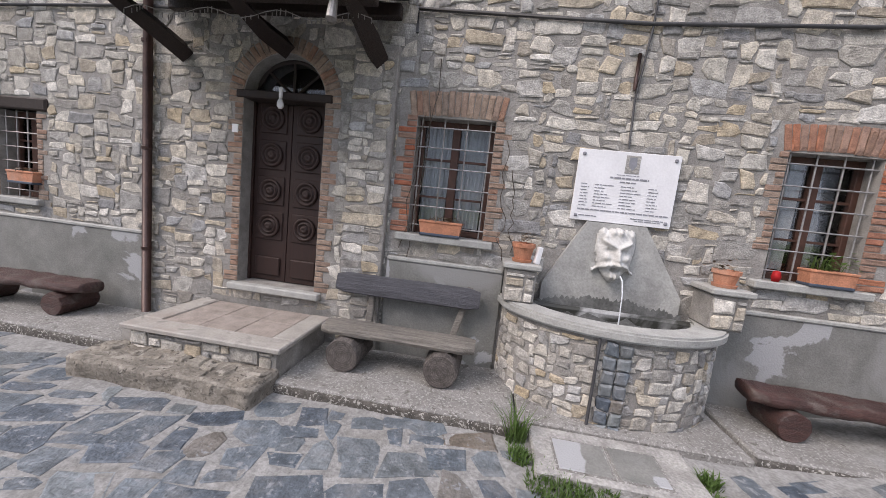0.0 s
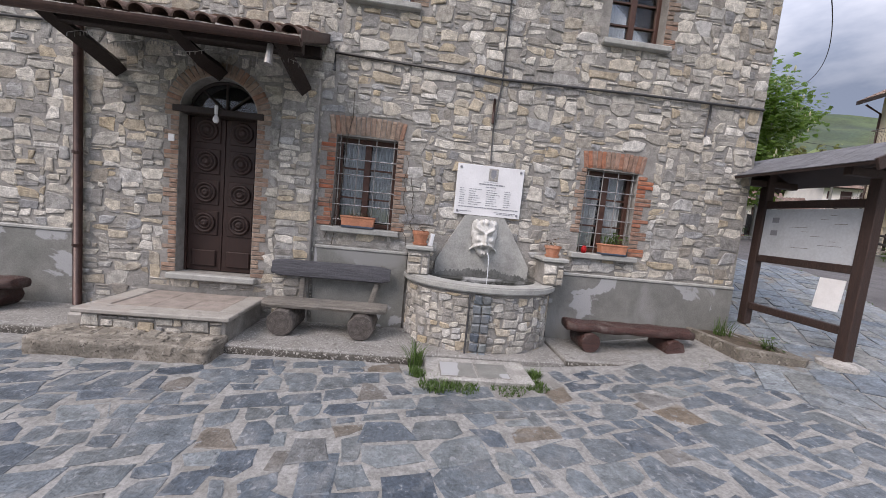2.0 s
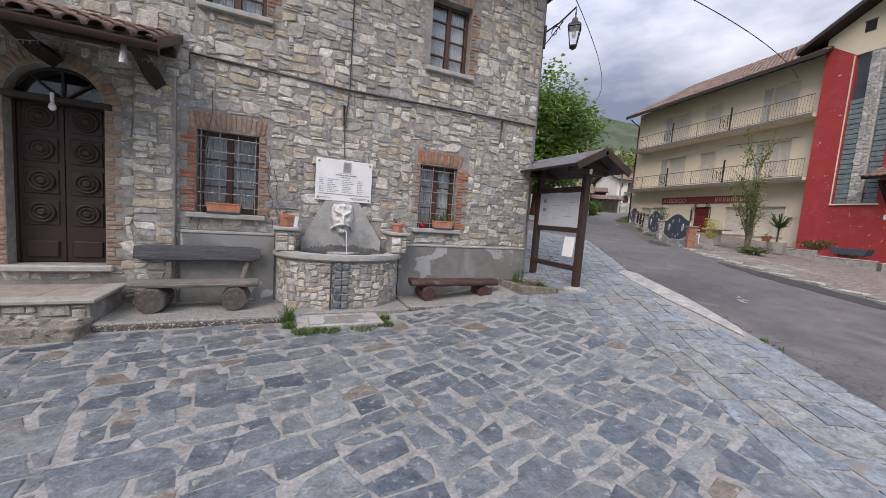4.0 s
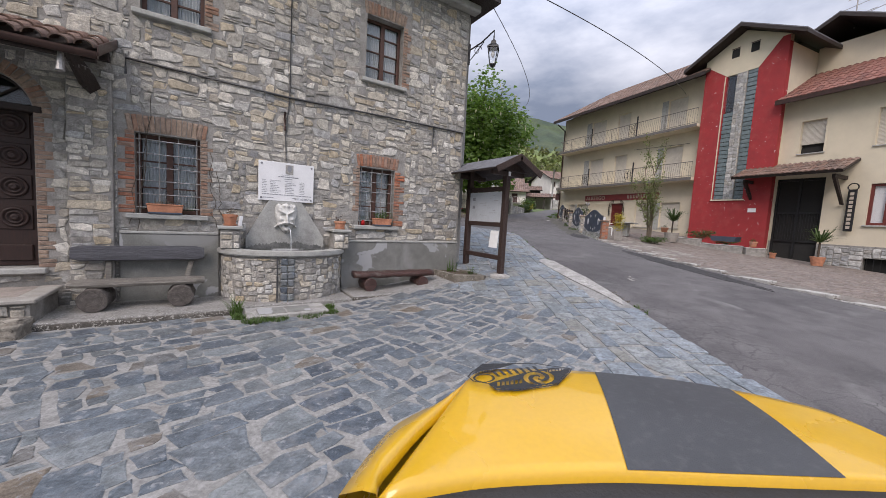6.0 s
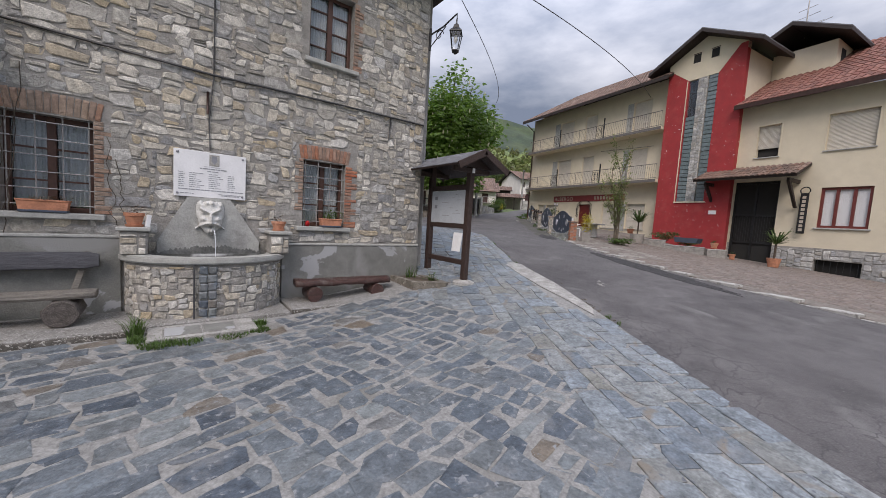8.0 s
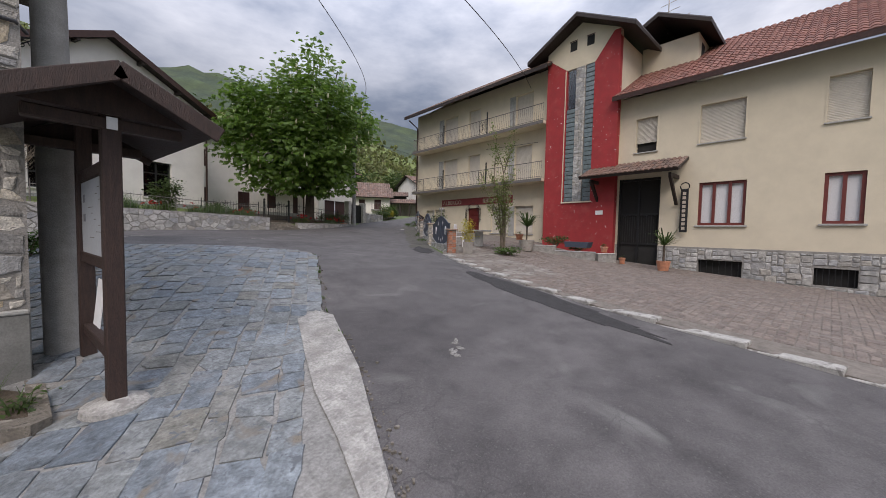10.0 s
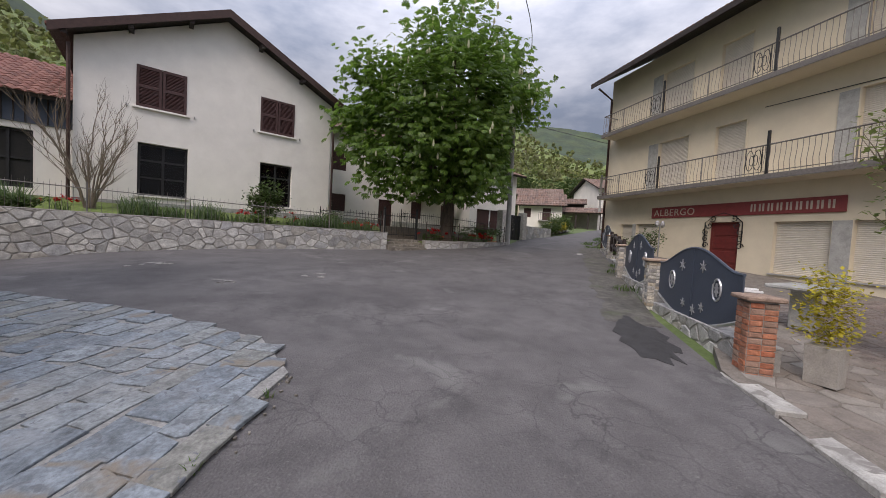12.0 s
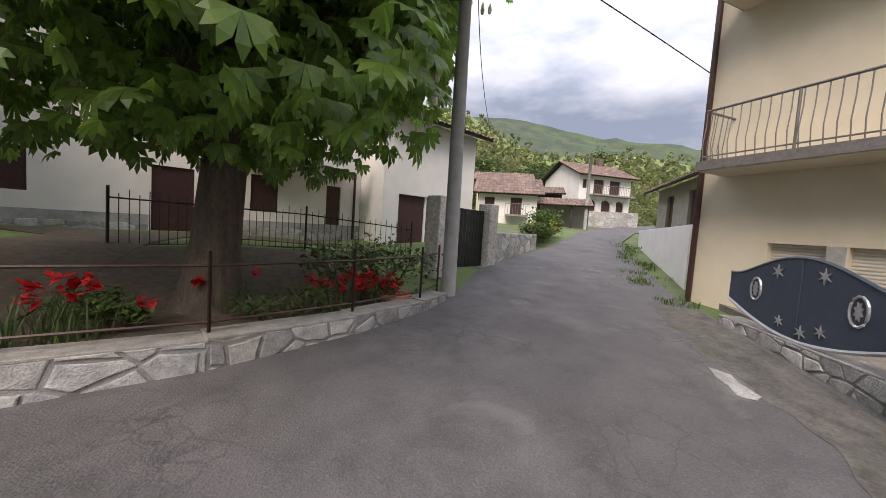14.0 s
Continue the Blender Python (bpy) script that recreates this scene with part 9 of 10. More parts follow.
def garden_chair(x, y, turn):
    t = thing("garden_chair", "white plastic garden chair", "chair", pose(x, y, ground_z(x, y) + 0.05, 0, 0, turn), "chairs on the terrace")
    part("seat", box(0, 0, 0.43, 0.46, 0.44, 0.03, 0.01), M["white_plastic"], t)
    part("backrest", box(0, 0.22, 0.68, 0.44, 0.03, 0.44, 0.01), M["white_plastic"], t)
    for sx in (-1, 1):
        part("armrest", box(sx * 0.23, 0.02, 0.64, 0.04, 0.42, 0.03), M["white_plastic"], t)
        for sy in (-1, 1):
            part("leg", box(sx * 0.2, sy * 0.19, 0.21, 0.04, 0.04, 0.42), M["white_plastic"], t)
    return t


garden_chair(18.6, 8.0, 30)
garden_chair(19.2, 8.9, 200)
basin = thing("flower_trough", "blue-grey trough on a low rubble bed by the red tower", "planter", pose(22.4, 4.0, ground_z(22.4, 4.0) + 0.5, 0, 0, 80))
part("trough", prism([(-0.5, 0), (0.5, 0), (0.6, 0.25), (-0.6, 0.25)], 0.45, pose(0, -0.22, 0)), M["grey_metal"], basin)
bed_p = [(21.6, 6.4), (22.1, 4.9), (22.3, 3.2), (22.9, 2.6)]
for k, (p0, p1) in enumerate(zip(bed_p, bed_p[1:])):
    stone_run("bed_wall", p1, p0, ground_z(*p1) + 0.45, -0.0 + 0.22, "low rubble edging of the flower bed", 620 + k)
shrub(22.8, 5.2, ground_z(22.8, 5.2) + 0.3, 0.7, 0.5, "shrub", 630, "ground-cover plants in the bed by the tower", 600, 0.1)
shrub(23.0, 4.2, ground_z(23, 4.2) + 0.2, 0.6, 0.4, "grass", 631, "ground-cover plants in the bed by the tower", 500, 0.1)
for x, y, r in ((22.5, 2.9, 0.16), (21.5, 6.5, 0.18), (22.7, 2.2, 0.13)):
    round_pot(x, y, ground_z(x, y) + (0.45 if r > 0.15 else 0.05), r, 0.26, "terracotta pot by the hotel entrance", int(x * 10), "shrub", 0.15, 40)
shrub(24.6, 14.0, ground_z(24.6, 14.0), 0.6, 1.3, "shrub", 640, "tall evergreen bush by the terrace railing", 900, 0.09)
shrub(22.9, 13.5, ground_z(22.9, 13.5), 0.45, 1.05, "grass", 641, "leafy bush behind the log railing", 600, 0.08)
shrub(6.4, 11.75, ground_z(6.4, 11.75), 0.4, 0.6, "grass", 642, "tuft of greenery at the house corner", 400, 0.12)
tl = thing("terrace_lamp", "slim grey post lamp on the terrace", "lamp", pose(22.9, 12.4, ground_z(22.9, 12.4)))
part("stem", tube([(0, 0, 0), (0, 0, 1.55)], 0.025, 6), M["iron"], tl)
for s in (-1, 1):
    part("globe", add_lathe(bmesh.new(), [(0.03, 0), (0.075, 0.08), (0.06, 0.17), (0.02, 0.22)], 10, (0.14 * s, 0, 1.45)), M["iron"], tl)
part("arm", tube([(-0.14, 0, 1.47), (0, 0, 1.53), (0.14, 0, 1.47)], 0.015, 5), M["iron"], tl)

# ---- up the road: more houses, walls, woods and hills ----
def plain_house(x, y, turn, w, d, z0, eave, ridge, label, windows, mat="white_wall", roofmat="tile", balcony=None):
    h = thing("village_house", label, "house", pose(x, y, 0, 0, 0, turn))
    part("wall", wall_with_openings(0, w, z0, eave, 0, 0.3, windows), M[mat], h)
    part("side_wall", span(0, 0.3, 0.302, d, z0, eave), M[mat], h)
    part("side_wall", span(w - 0.3, w, 0.302, d, z0, eave), M[mat], h)
    part("back_wall", span(0.302, w - 0.302, d - 0.3, d, z0, eave), M[mat], h)
    for a, b, c, e in windows:
        part("window", span(a, b, 0.15, 0.2, c, e), M["shutter_brown"], h, "dark window")
    tiled_roof(h, -0.5, w + 0.5, -0.7, eave - 0.15, d / 2, ridge, roofmat, 0.3, 0.6)
    m = part("roof_rear", box(w / 2, 0, 0, w + 1, math.hypot(d / 2 + 0.7, ridge - eave + 0.15), 0.12), M["dark_wood"], h)
    m.matrix_basis = Matrix.Translation((0, d * 0.75 + 0.35, (ridge + eave - 0.15) / 2)) @ Matrix.Rotation(-math.atan2(ridge - eave + 0.15, d / 2 + 0.7), 4, "X")
    for s in (0.0, w - 0.3):
        part("gable", prism([(0, eave), (d / 2, ridge - 0.2), (d, eave)], 0.3, pose(s + 0.3, 0, 0, 0, 0, 90)), M[mat], h)
    if balcony:
        a, b, z = balcony
        bl = part("balcony", span(a, b, -0.9, -0.002, z, z + 0.15), M["concrete"], h)
        bm = bmesh.new()
        add_tube(bm, [(a, -0.85, z + 1.0), (b, -0.85, z + 1.0)], 0.03, 5)
        k = a
        while k <= b:
            add_tube(bm, [(k, -0.85, z + 0.15), (k, -0.85, z + 1.0)], 0.015, 4)
            k += 0.2
        part("railing", bm, M["rail"], bl)["kind"] = "stuff"
    return h


plain_house(36.8, 38.4, -41.5, 4.7, 5.5, 4.3, 7.4, 8.9, "small white village house with brown roof", [(0.5, 1.3, 5.95, 7.0), (2.6, 3.5, 5.65, 7.05)], "white_wall", "tile", (2.2, 4.0, 5.5))
plain_house(41.4, 44.9, -41, 5.4, 5.0, 4.3, 9.5, 10.6, "pale village house that shows over a lower roof", [(0.7, 1.5, 8.6, 9.2), (3.6, 4.4, 8.6, 9.2)], "cream", "tile")
ARCHES = [(1.1, 2.1, 6.85, 8.15), (2.8, 3.9, 6.85, 8.15), (4.6, 5.5, 6.85, 8.15)]
villa = plain_house(49.5, 38.5, -18, 6.2, 6.8, 4.6, 10.6, 12.3, "white gabled village house with arched loggia and balcony", [(0.4, 0.9, 9.2, 10.1), (1.7, 2.9, 8.75, 10.2), (3.6, 4.9, 8.75, 10.2)] + ARCHES, "white_wall", "tile", (1.2, 6.1, 8.5))
for a, b, z0, z1 in ARCHES:
    c, r = (a + b) / 2, (b - a) / 2
    outline = [(a, z1), (a, z1 - r)] + [(c - r * math.cos(math.pi * k / 10), z1 - r + r * math.sin(math.pi * k / 10)) for k in range(1, 10)] + [(b, z1 - r), (b, z1)]
    part("arch_head", prism(outline, 0.12, pose(0, 0.13, 0)), M["white_wall"], villa)
part("chimney", span(4.3, 4.9, 3.0, 3.6, 11.6, 13.1, 0.03), M["tile"], villa, "brick chimney")
stone_run("terrace_wall", (48.9, 37.4), (52.6, 33.9), 6.8, 0.4, "brown rubble terrace wall below the white house", 430, False, None, 4.6, 0.12)
lean = thing("lean_to", "low open lean-to with a brown tiled roof beside the road", "shed", pose(41.1, 35.9, 0, 0, 0, -48.5))
tiled_roof(lean, -0.3, 4.3, -0.3, 6.65, 2.2, 7.4, "tile", 0.3, 0.6)
for px in (0.1, 1.4, 2.7, 3.9):
    part("post", span(px - 0.08, px + 0.08, -0.08, 0.08, 4.3, 6.68), M["dark_wood"], lean)
part("back_wall", span(0, 4, 2.0, 2.2, 4.3, 7.2), M["side_render"], lean)
far_pole = thing("utility_pole", "grey utility pole by the bend of the road", "utility pole")
part("shaft", tube([(43.6, 33.05, 4.6), (43.6, 33.05, 10.9)], [0.14, 0.1], 10), M["pole"], far_pole, "", True)
leafy_tree(58.5, 42.8, 5.4, 9.6, 0.75, "shrub", 760, "slender dark cypress behind the white house", 0.12, 1100, 0.3, 0.1)
plain_house(40.4, 25.9, -138, 8.0, 6.0, 3.0, 7.2, 8.8, "small grey rendered village house by the road", [(1.6, 2.6, 5.0, 6.7), (4.6, 5.5, 5.0, 6.7)], "side_render", "tile")
shed = thing("shed", "low dark open timber shed", "shed", pose(44.9, 40.6, 0, 0, 0, -46))
part("wall", span(0, 3, 0, 3, 4.3, 8.2), M["dark_wood"], shed)
tiled_roof(shed, -0.3, 3.3, -0.6, 8.2, 3, 9.2, "tile", 0.3, 0.6)
rw_p0, rw_p1 = (36.2, 24.5), (28.3, 18.9)
tagged(part("boundary_wall", span(0, math.dist(rw_p0, rw_p1), 0, 0.2, 2.6, 4.75, 0.01), M["white_wall"]), "pale rendered boundary wall along the road", "wall", kind="structure").matrix_basis = Matrix.Translation((*rw_p0, 0)) @ Matrix.Rotation(math.atan2(rw_p1[1] - rw_p0[1], rw_p1[0] - rw_p0[0]), 4, "Z")
for k, (p0, p1) in enumerate((((23.0, 21.7), (24.95, 22.35)),)):
    g = thing("boundary_fence", "dark sheet-metal boundary gate", "fence")
    L = math.hypot(p1[0] - p0[0], p1[1] - p0[1])
    a = math.atan2(p1[1] - p0[1], p1[0] - p0[0])
    m = Matrix.Translation((*p0, zf(p0))) @ Matrix.Rotation(a, 4, "Z")
    for j in range(max(2, int(L / 0.14))):
        part("slat", span(j * 0.14, j * 0.14 + 0.11, 0, 0.02, 0.1, 1.55), M["black_iron"], g).matrix_basis = m
    for u in (0, L):
        part("pillar", span(u - 0.2, u + 0.2, -0.2, 0.2, -0.1, 1.75, 0.02), M["stone"], g, "rubble gate pillar").matrix_basis = m
stone_run("garden_wall", (25.5, 22.75), (29.4, 24.75), 4.25, 0.3, "low beige rubble wall before the village house", 440, False, None, 3.2, 0.09)
rng = random.Random(91)
for k in range(5):
    x, y = 30.2 + k * 1.05, 25.6 + k * 0.72
    shrub(x, y, ground_z(x, y), 0.7, 0.9 + 0.5 * (k % 2), "grass" if k % 2 else "yellow_leaf" if k == 2 else "shrub", 650 + k, "roadside bush before the village houses", 800, 0.16)
for k in range(26):
    u = k / 25
    x, y = 27.6 + 8.4 * u, 19.1 + 5.9 * u
    bm = bmesh.new()
    blades(bm, (x - 0.3 + rng.gauss(0, 0.2), y + 0.15 + rng.gauss(0, 0.2), ground_z(x, y) - 0.03), rng.uniform(0.2, 0.5), rng.randint(30, 90), rng.uniform(0.07, 0.16), rng, 0.01, 0.8)
    tagged(part("verge_grass", bm, M["grass"]), "rough grass on the road verge", "grass", kind="stuff")
for k, (x, y) in enumerate(((24.6, 14.6), (22.5, 13.0), (21.4, 12.2), (19.6, 10.4), (26.6, 17.9))):
    bm = bmesh.new()
    blades(bm, (x - 0.35, y + 0.2, ground_z(x, y)), 0.4, 90, 0.14, rng, 0.01, 0.7)
    tagged(part("verge_grass", bm, M["grass"]), "weeds at the foot of the terrace wall", "grass", kind="stuff")
WOODS = [(34, 45, 9, 3.2), (31, 44, 11, 3.5), (27.5, 41, 11, 3.2), (38, 52, 9, 3.6), (30, 52, 10, 4), (24, 44, 10, 4), (43, 64, 10, 4), (56, 64, 9, 4), (20, 46, 11, 4.2), (15, 47, 12, 4.4), (10, 50, 11, 4.2), (3, 48, 11, 4.4), (-4, 46, 11, 4.2), (64, 58, 9, 4)]
for k, (x, y, h, r) in enumerate(WOODS):
    leafy_tree(x, y, land(x, y), h, r, ("leaf", "shrub", "grass")[k % 3], 700 + k, ("light green spring tree behind the houses", "dark green tree behind the houses", "yellow-green tree behind the houses")[k % 3], 0.2, 1500, 0.5, 0.25)


def hill(r0, r1, a0, a1, height, seed, rough, mat, label, bumps):
    """A wooded slope round the valley."""
    bm = bmesh.new()
    na, nr = 130, 26
    rows_h = []
    for i in range(na + 1):
        a = a0 + (a1 - a0) * i / na
        edge = smoothstep(0, 0.36, i / na) * smoothstep(0, 0.15, 1 - i / na)
        row = []
        for j in range(nr + 1):
            u = j / nr
            r = r0 + (r1 - r0) * u
            h = height * (u ** 1.15) * (0.72 + 0.5 * noise.noise(Vector((a * 2.1, seed, 0)))) * edge
            h += rough * noise.noise(Vector((a * 30, u * 12, seed))) * u + bumps * abs(noise.noise(Vector((a * 110, u * 55, seed + 3)))) * min(1, u * 4)
            row.append(bm.verts.new((15 + r * math.cos(a), 15 + r * math.sin(a), -2 + h)))
        rows_h.append(row)
    for i in range(na):
        for j in range(nr):
            bm.faces.new((rows_h[i][j], rows_h[i + 1][j], rows_h[i + 1][j + 1], rows_h[i][j + 1]))
    crowns = [row[j].co.copy() for row in rows_h for j in range(1, nr)]
    tagged(part("backdrop", bm, M[mat], None, "", True), label, "hill", kind="structure")
    return crowns


slope = hill(60, 420, radians(-10), radians(165), 186, 3.0, 6, "hill", "wooded green hillside behind the village", 7)
rng = random.Random(17)
verts, faces = [], []
for p in slope:
    d = math.hypot(p.x - 15, p.y - 15)
    if d < 66 or d > 405:
        continue
    for _ in range(4 if d < 150 else 3 if d < 260 else 2):
        c = p + Vector((rng.gauss(0, 3.2 + d * 0.012), rng.gauss(0, 3.2 + d * 0.012), rng.uniform(0.5, 2.5)))
        s = rng.uniform(1.6, 3.4)
        h = s * rng.uniform(0.8, 1.5)
        n, leaf = (105, 0.42) if d < 130 else (34, 0.85) if d < 230 else (14, 1.5)
        for _ in range(n):  # a crown of leaf sprays
            e = Vector((rng.gauss(0, 1), rng.gauss(0, 1), rng.gauss(0, 1))).normalized()
            q = c + Vector((e.x * s, e.y * s, e.z * h)) * rng.uniform(0.65, 1.05)
            t1 = e.orthogonal().normalized() * leaf * rng.uniform(0.6, 1.2)
            t2 = e.cross(t1).normalized() * leaf * rng.uniform(0.5, 1.0)
            b = len(verts)
            verts += [tuple(q - t1), tuple(q + t2 + e * 0.2), tuple(q + t1), tuple(q - t2 - e * 0.2)]
            faces.append((b, b + 1, b + 2, b + 3))
me = bpy.data.meshes.new("woodland")
me.from_pydata(verts, [], faces)
me.materials.append(M["wood"])
tagged(new("woodland", me), "mixed spring woodland covering the hillside", "woods", kind="stuff")
hill(400, 1100, radians(-25), radians(185), 470, 8.0, 12, "far_hill", "blue-green distant mountain ridge", 5)


# ---- the yellow car whose bonnet the camera looks over, where it stands longest ----
CAR = Matrix.Translation((0.695, -3.106, 0)) @ Matrix.Rotation(radians(-54.26), 4, "Z")  # x to its right, y ahead
car = thing("car", "yellow off-road car with a matt black bonnet stripe and dark emblem", "car", CAR)
NEAR = [(-0.357, 0.628), (-0.263, 0.696), (-0.152, 0.777), (0.01, 0.869), (0.181, 0.955), (0.451, 1.068), (0.72, 1.181), (0.811, 1.219), (0.923, 1.265), (1.064, 1.321)]
AHEAD = [(-0.352, 1.301), (-0.299, 1.386), (-0.189, 1.463), (-0.067, 1.522), (0.124, 1.593), (0.399, 1.666), (0.628, 1.688), (0.806, 1.673), (0.915, 1.634), (0.991, 1.518)]


def curve_at(points, u):
    """A point on a smooth line through the points, u from 0 to 1."""
    n = len(points) - 1
    k = min(n - 1, max(0, int(u * n)))
    w = u * n - k
    p = [Vector((*points[min(n, max(0, k + d))], 0)) for d in (-1, 0, 1, 2)]
    q = 0.5 * (2 * p[1] + (p[2] - p[0]) * w + (2 * p[0] - 5 * p[1] + 4 * p[2] - p[3]) * w * w + (3 * p[1] - p[0] - 3 * p[2] + p[3]) * w ** 3)
    return q.x, q.y


def bonnet_point(u, v, lift_b=0.0):
    """On the bonnet: u across from the left shut line, v from the windscreen to the nose."""
    (xa, ya), (xb, yb) = curve_at(NEAR, u), curve_at(AHEAD, u)
    z = 1.85 + 0.018 * math.sin(math.pi * v) * math.sin(math.pi * min(1, u * 1.1)) - 0.015 * max(0, 0.04 - u) / 0.04
    return xa + (xb - xa) * v, ya + (yb - ya) * v, z + lift_b


def bonnet(u0, u1, v0=0.0, v1=1.0, lift_b=0.0, nu=36, nv=16):
    bm = bmesh.new()
    g = [[bm.verts.new(bonnet_point(u0 + (u1 - u0) * i / nu, v0 + (v1 - v0) * j / nv, lift_b)) for j in range(nv + 1)] for i in range(nu + 1)]
    for i in range(nu):
        for j in range(nv):
            bm.faces.new((g[i][j], g[i + 1][j], g[i + 1][j + 1], g[i][j + 1]))
    return bm


bn = bonnet(0, 1)
rim = [e for e in bn.edges if len(e.link_faces) == 1]
ret = bmesh.ops.extrude_edge_only(bn, edges=rim)
for v in ret["geom"]:
    if isinstance(v, bmesh.types.BMVert):
        v.co.z -= 0.05
hood_ob = part("bonnet", bn, M["yellow_paint"], car, "glossy yellow bonnet", True)
part("stripe", bonnet(4 / 9, 6 / 9, 0.006, 0.994, 0.003), M["black_vinyl"], hood_ob, "matt black bonnet stripe, chipped and dusty", True)
BADGE = [(95, 100), (160, 45), (330, 40), (450, 40), (560, 58), (650, 72), (640, 92), (572, 160), (350, 190), (230, 184), (190, 157), (110, 146), (80, 122)]
TOP_BAND = [(104, 106), (162, 49), (330, 44), (205, 90)]
LOW_BAND = [(196, 154), (380, 99), (545, 66), (636, 75), (632, 90), (568, 152), (350, 184), (234, 178)]


def is_ink(x, y):
    """The dark parts of the badge: rim, bands, round lamp, grille slots; lettering stays as plain strokes."""
    if not inside_polygon(x, y, BADGE):
        return False
    mx, my = 365 + (x - 365) * 1.035, 113 + (y - 113) * 1.07
    if not inside_polygon(mx, my, BADGE):
        return True
    e = ((x - 168) / 58) ** 2 + ((y - 128) / 23) ** 2
    if 0.62 < e < 1.0:
        return True
    for k in range(7):
        sx, sy = 208 + 36 * k, 91 - 5.2 * k
        v = (y - sy) / 28
        if 0 < v < 1 and sx + 30 * v < x < sx + 18 + 30 * v:
            return True
    if inside_polygon(x, y, TOP_BAND):
        return not (abs(y - (98 - (x - 130) * 0.2)) < 4 and x % 16 < 10 and 130 < x < 280)
    if inside_polygon(x, y, LOW_BAND):
        if 230 < x < 375 and abs(y - (160 - (x - 230) * 0.12)) < 9 and x % 24 < 15:
            return False
        if 510 < x < 600 and abs(y - (88 - (x - 510) * 0.15)) < 6 and x % 18 < 11:
            return False
        r = ((x - 465) / 85) ** 2 + ((y - 124) / 36) ** 2
        return not (r < 1.0 and math.sin(9 * math.sqrt(r) + 2 * math.atan2(y - 124, x - 465)) > -0.2)
    return False


emblem = bmesh.new()
corner = {}
for i in range(190):
    for j in range(62):
        x, y = 80 + 3.0 * (i + 0.5), 40 + 2.42 * (j + 0.5)
        if is_ink(x, y):
            quad = []
            for a, b in ((i, j), (i + 1, j), (i + 1, j + 1), (i, j + 1)):
                if (a, b) not in corner:
                    u, v = a / 190, b / 62
                    far = Vector((-0.379, 1.366, 0)).lerp(Vector((0.033, 1.587, 0)), u)
                    here = far.lerp(Vector((-0.307, 1.133, 0)).lerp(Vector((0.037, 1.308, 0)), u), v)
                    corner[a, b] = emblem.verts.new((here.x, here.y, 1.872))
                quad.append(corner[a, b])
            emblem.faces.new(quad)
part("emblem", emblem, M["black_plastic"], hood_ob, "dark round-grille emblem decal")
cowl = bmesh.new()
rows_c = [[cowl.verts.new((x + dx, y + dy, z)) for dx, dy, z in ((-0.012, 0.03, 1.838), (0.0, -0.01, 1.815), (0.03, -0.1, 1.8), (0.09, -0.32, 1.79))] for x, y in [curve_at(NEAR, 0.1 + 0.9 * k / 24) for k in range(25)]]
for p, q in zip(rows_c, rows_c[1:]):
    for i in range(3):
        cowl.faces.new((p[i], q[i], q[i + 1], p[i + 1]))
part("cowl", cowl, M["black_plastic"], car, "black plastic cowl", True)
left = bmesh.new()
SHUT = [(-0.361, 0.636), (-0.393, 0.695), (-0.393, 0.777), (-0.388, 0.906), (-0.365, 1.09), (-0.347, 1.29)]
FLANK = [(-0.481, 0.653), (-0.497, 0.794), (-0.501, 0.958), (-0.468, 1.074), (-0.43, 1.16), (-0.375, 1.3)]
g0 = []
for k in range(21):
    (xa, ya), (xb, yb) = curve_at(SHUT, k / 20), curve_at(FLANK, k / 20)
    g0.append([left.verts.new(q) for q in ((xa, ya, 1.8), (xa - 0.006, ya, 1.836), (xa * 0.6 + xb * 0.4, ya * 0.6 + yb * 0.4, 1.825), (xb, yb, 1.78), (xb - 0.02, yb, 1.7), (xb - 0.03, yb, 1.2))])
for p, q in zip(g0, g0[1:]):
    for i in range(5):
        left.faces.new((p[i], q[i], q[i + 1], p[i + 1]))
part("wing", left, M["yellow_paint"], car, "yellow front wing", True)
part("wing", span(1.03, 1.12, 0.9, 1.45, 1.2, 1.78, 0.03), M["yellow_paint"], car, "yellow front wing")
part("front", span(-0.3, 0.98, 1.3, 1.42, 1.15, 1.78, 0.03), M["black_plastic"], car, "black grille")
part("bumper", span(-0.45, 1.1, 1.38, 1.52, 0.98, 1.16, 0.03), M["black_plastic"], car, "black bumper")
part("bulkhead", span(-0.3, 1.0, 0.9, 0.96, 1.0, 1.76), M["black_plastic"], car)
for x in (-0.36, 0.98):
    w = part("wheel", tube([(x - 0.11, 1.05, 1.06), (x + 0.11, 1.05, 1.06)], 0.35, 24), M["rubber"], car, "black off-road tyre")
    part("rim", tube([(x - 0.115, 1.05, 1.06), (x + 0.115, 1.05, 1.06)], 0.2, 18), M["iron"], w)


# ---- masonry and paving, piece by piece ----
rng = random.Random(101)
SURROUND = [(W1[0] - 0.2, W1[1] + 0.17, W1[2] - 0.09, W1[3] + 0.3), (W2[0] - 0.14, W2[1] + 0.26, W2[2] - 0.09, W2[3] + 0.3), (DOOR[0] - 0.17, DOOR[1] + 0.17, DOOR[2] - 0.1, DOOR[3] + 0.02),
            (LEFT[0] - 0.16, LEFT[1] + 0.16, LEFT[2] - 0.09, LEFT[3] + 0.17), (UP1[0] - 0.14, UP1[1] + 0.2, UP1[2] - 0.09, UP1[3] + 0.28), (UP2[0] - 0.14, UP2[1] + 0.24, UP2[2] - 0.09, UP2[3] + 0.28), (UP3[0] - 0.14, UP3[1] + 0.14, UP3[2] - 0.09, UP3[3] + 0.28), (UP4[0] - 0.08, UP4[1] + 0.08, UP4[2] - 0.09, UP4[3] + 0.1)]
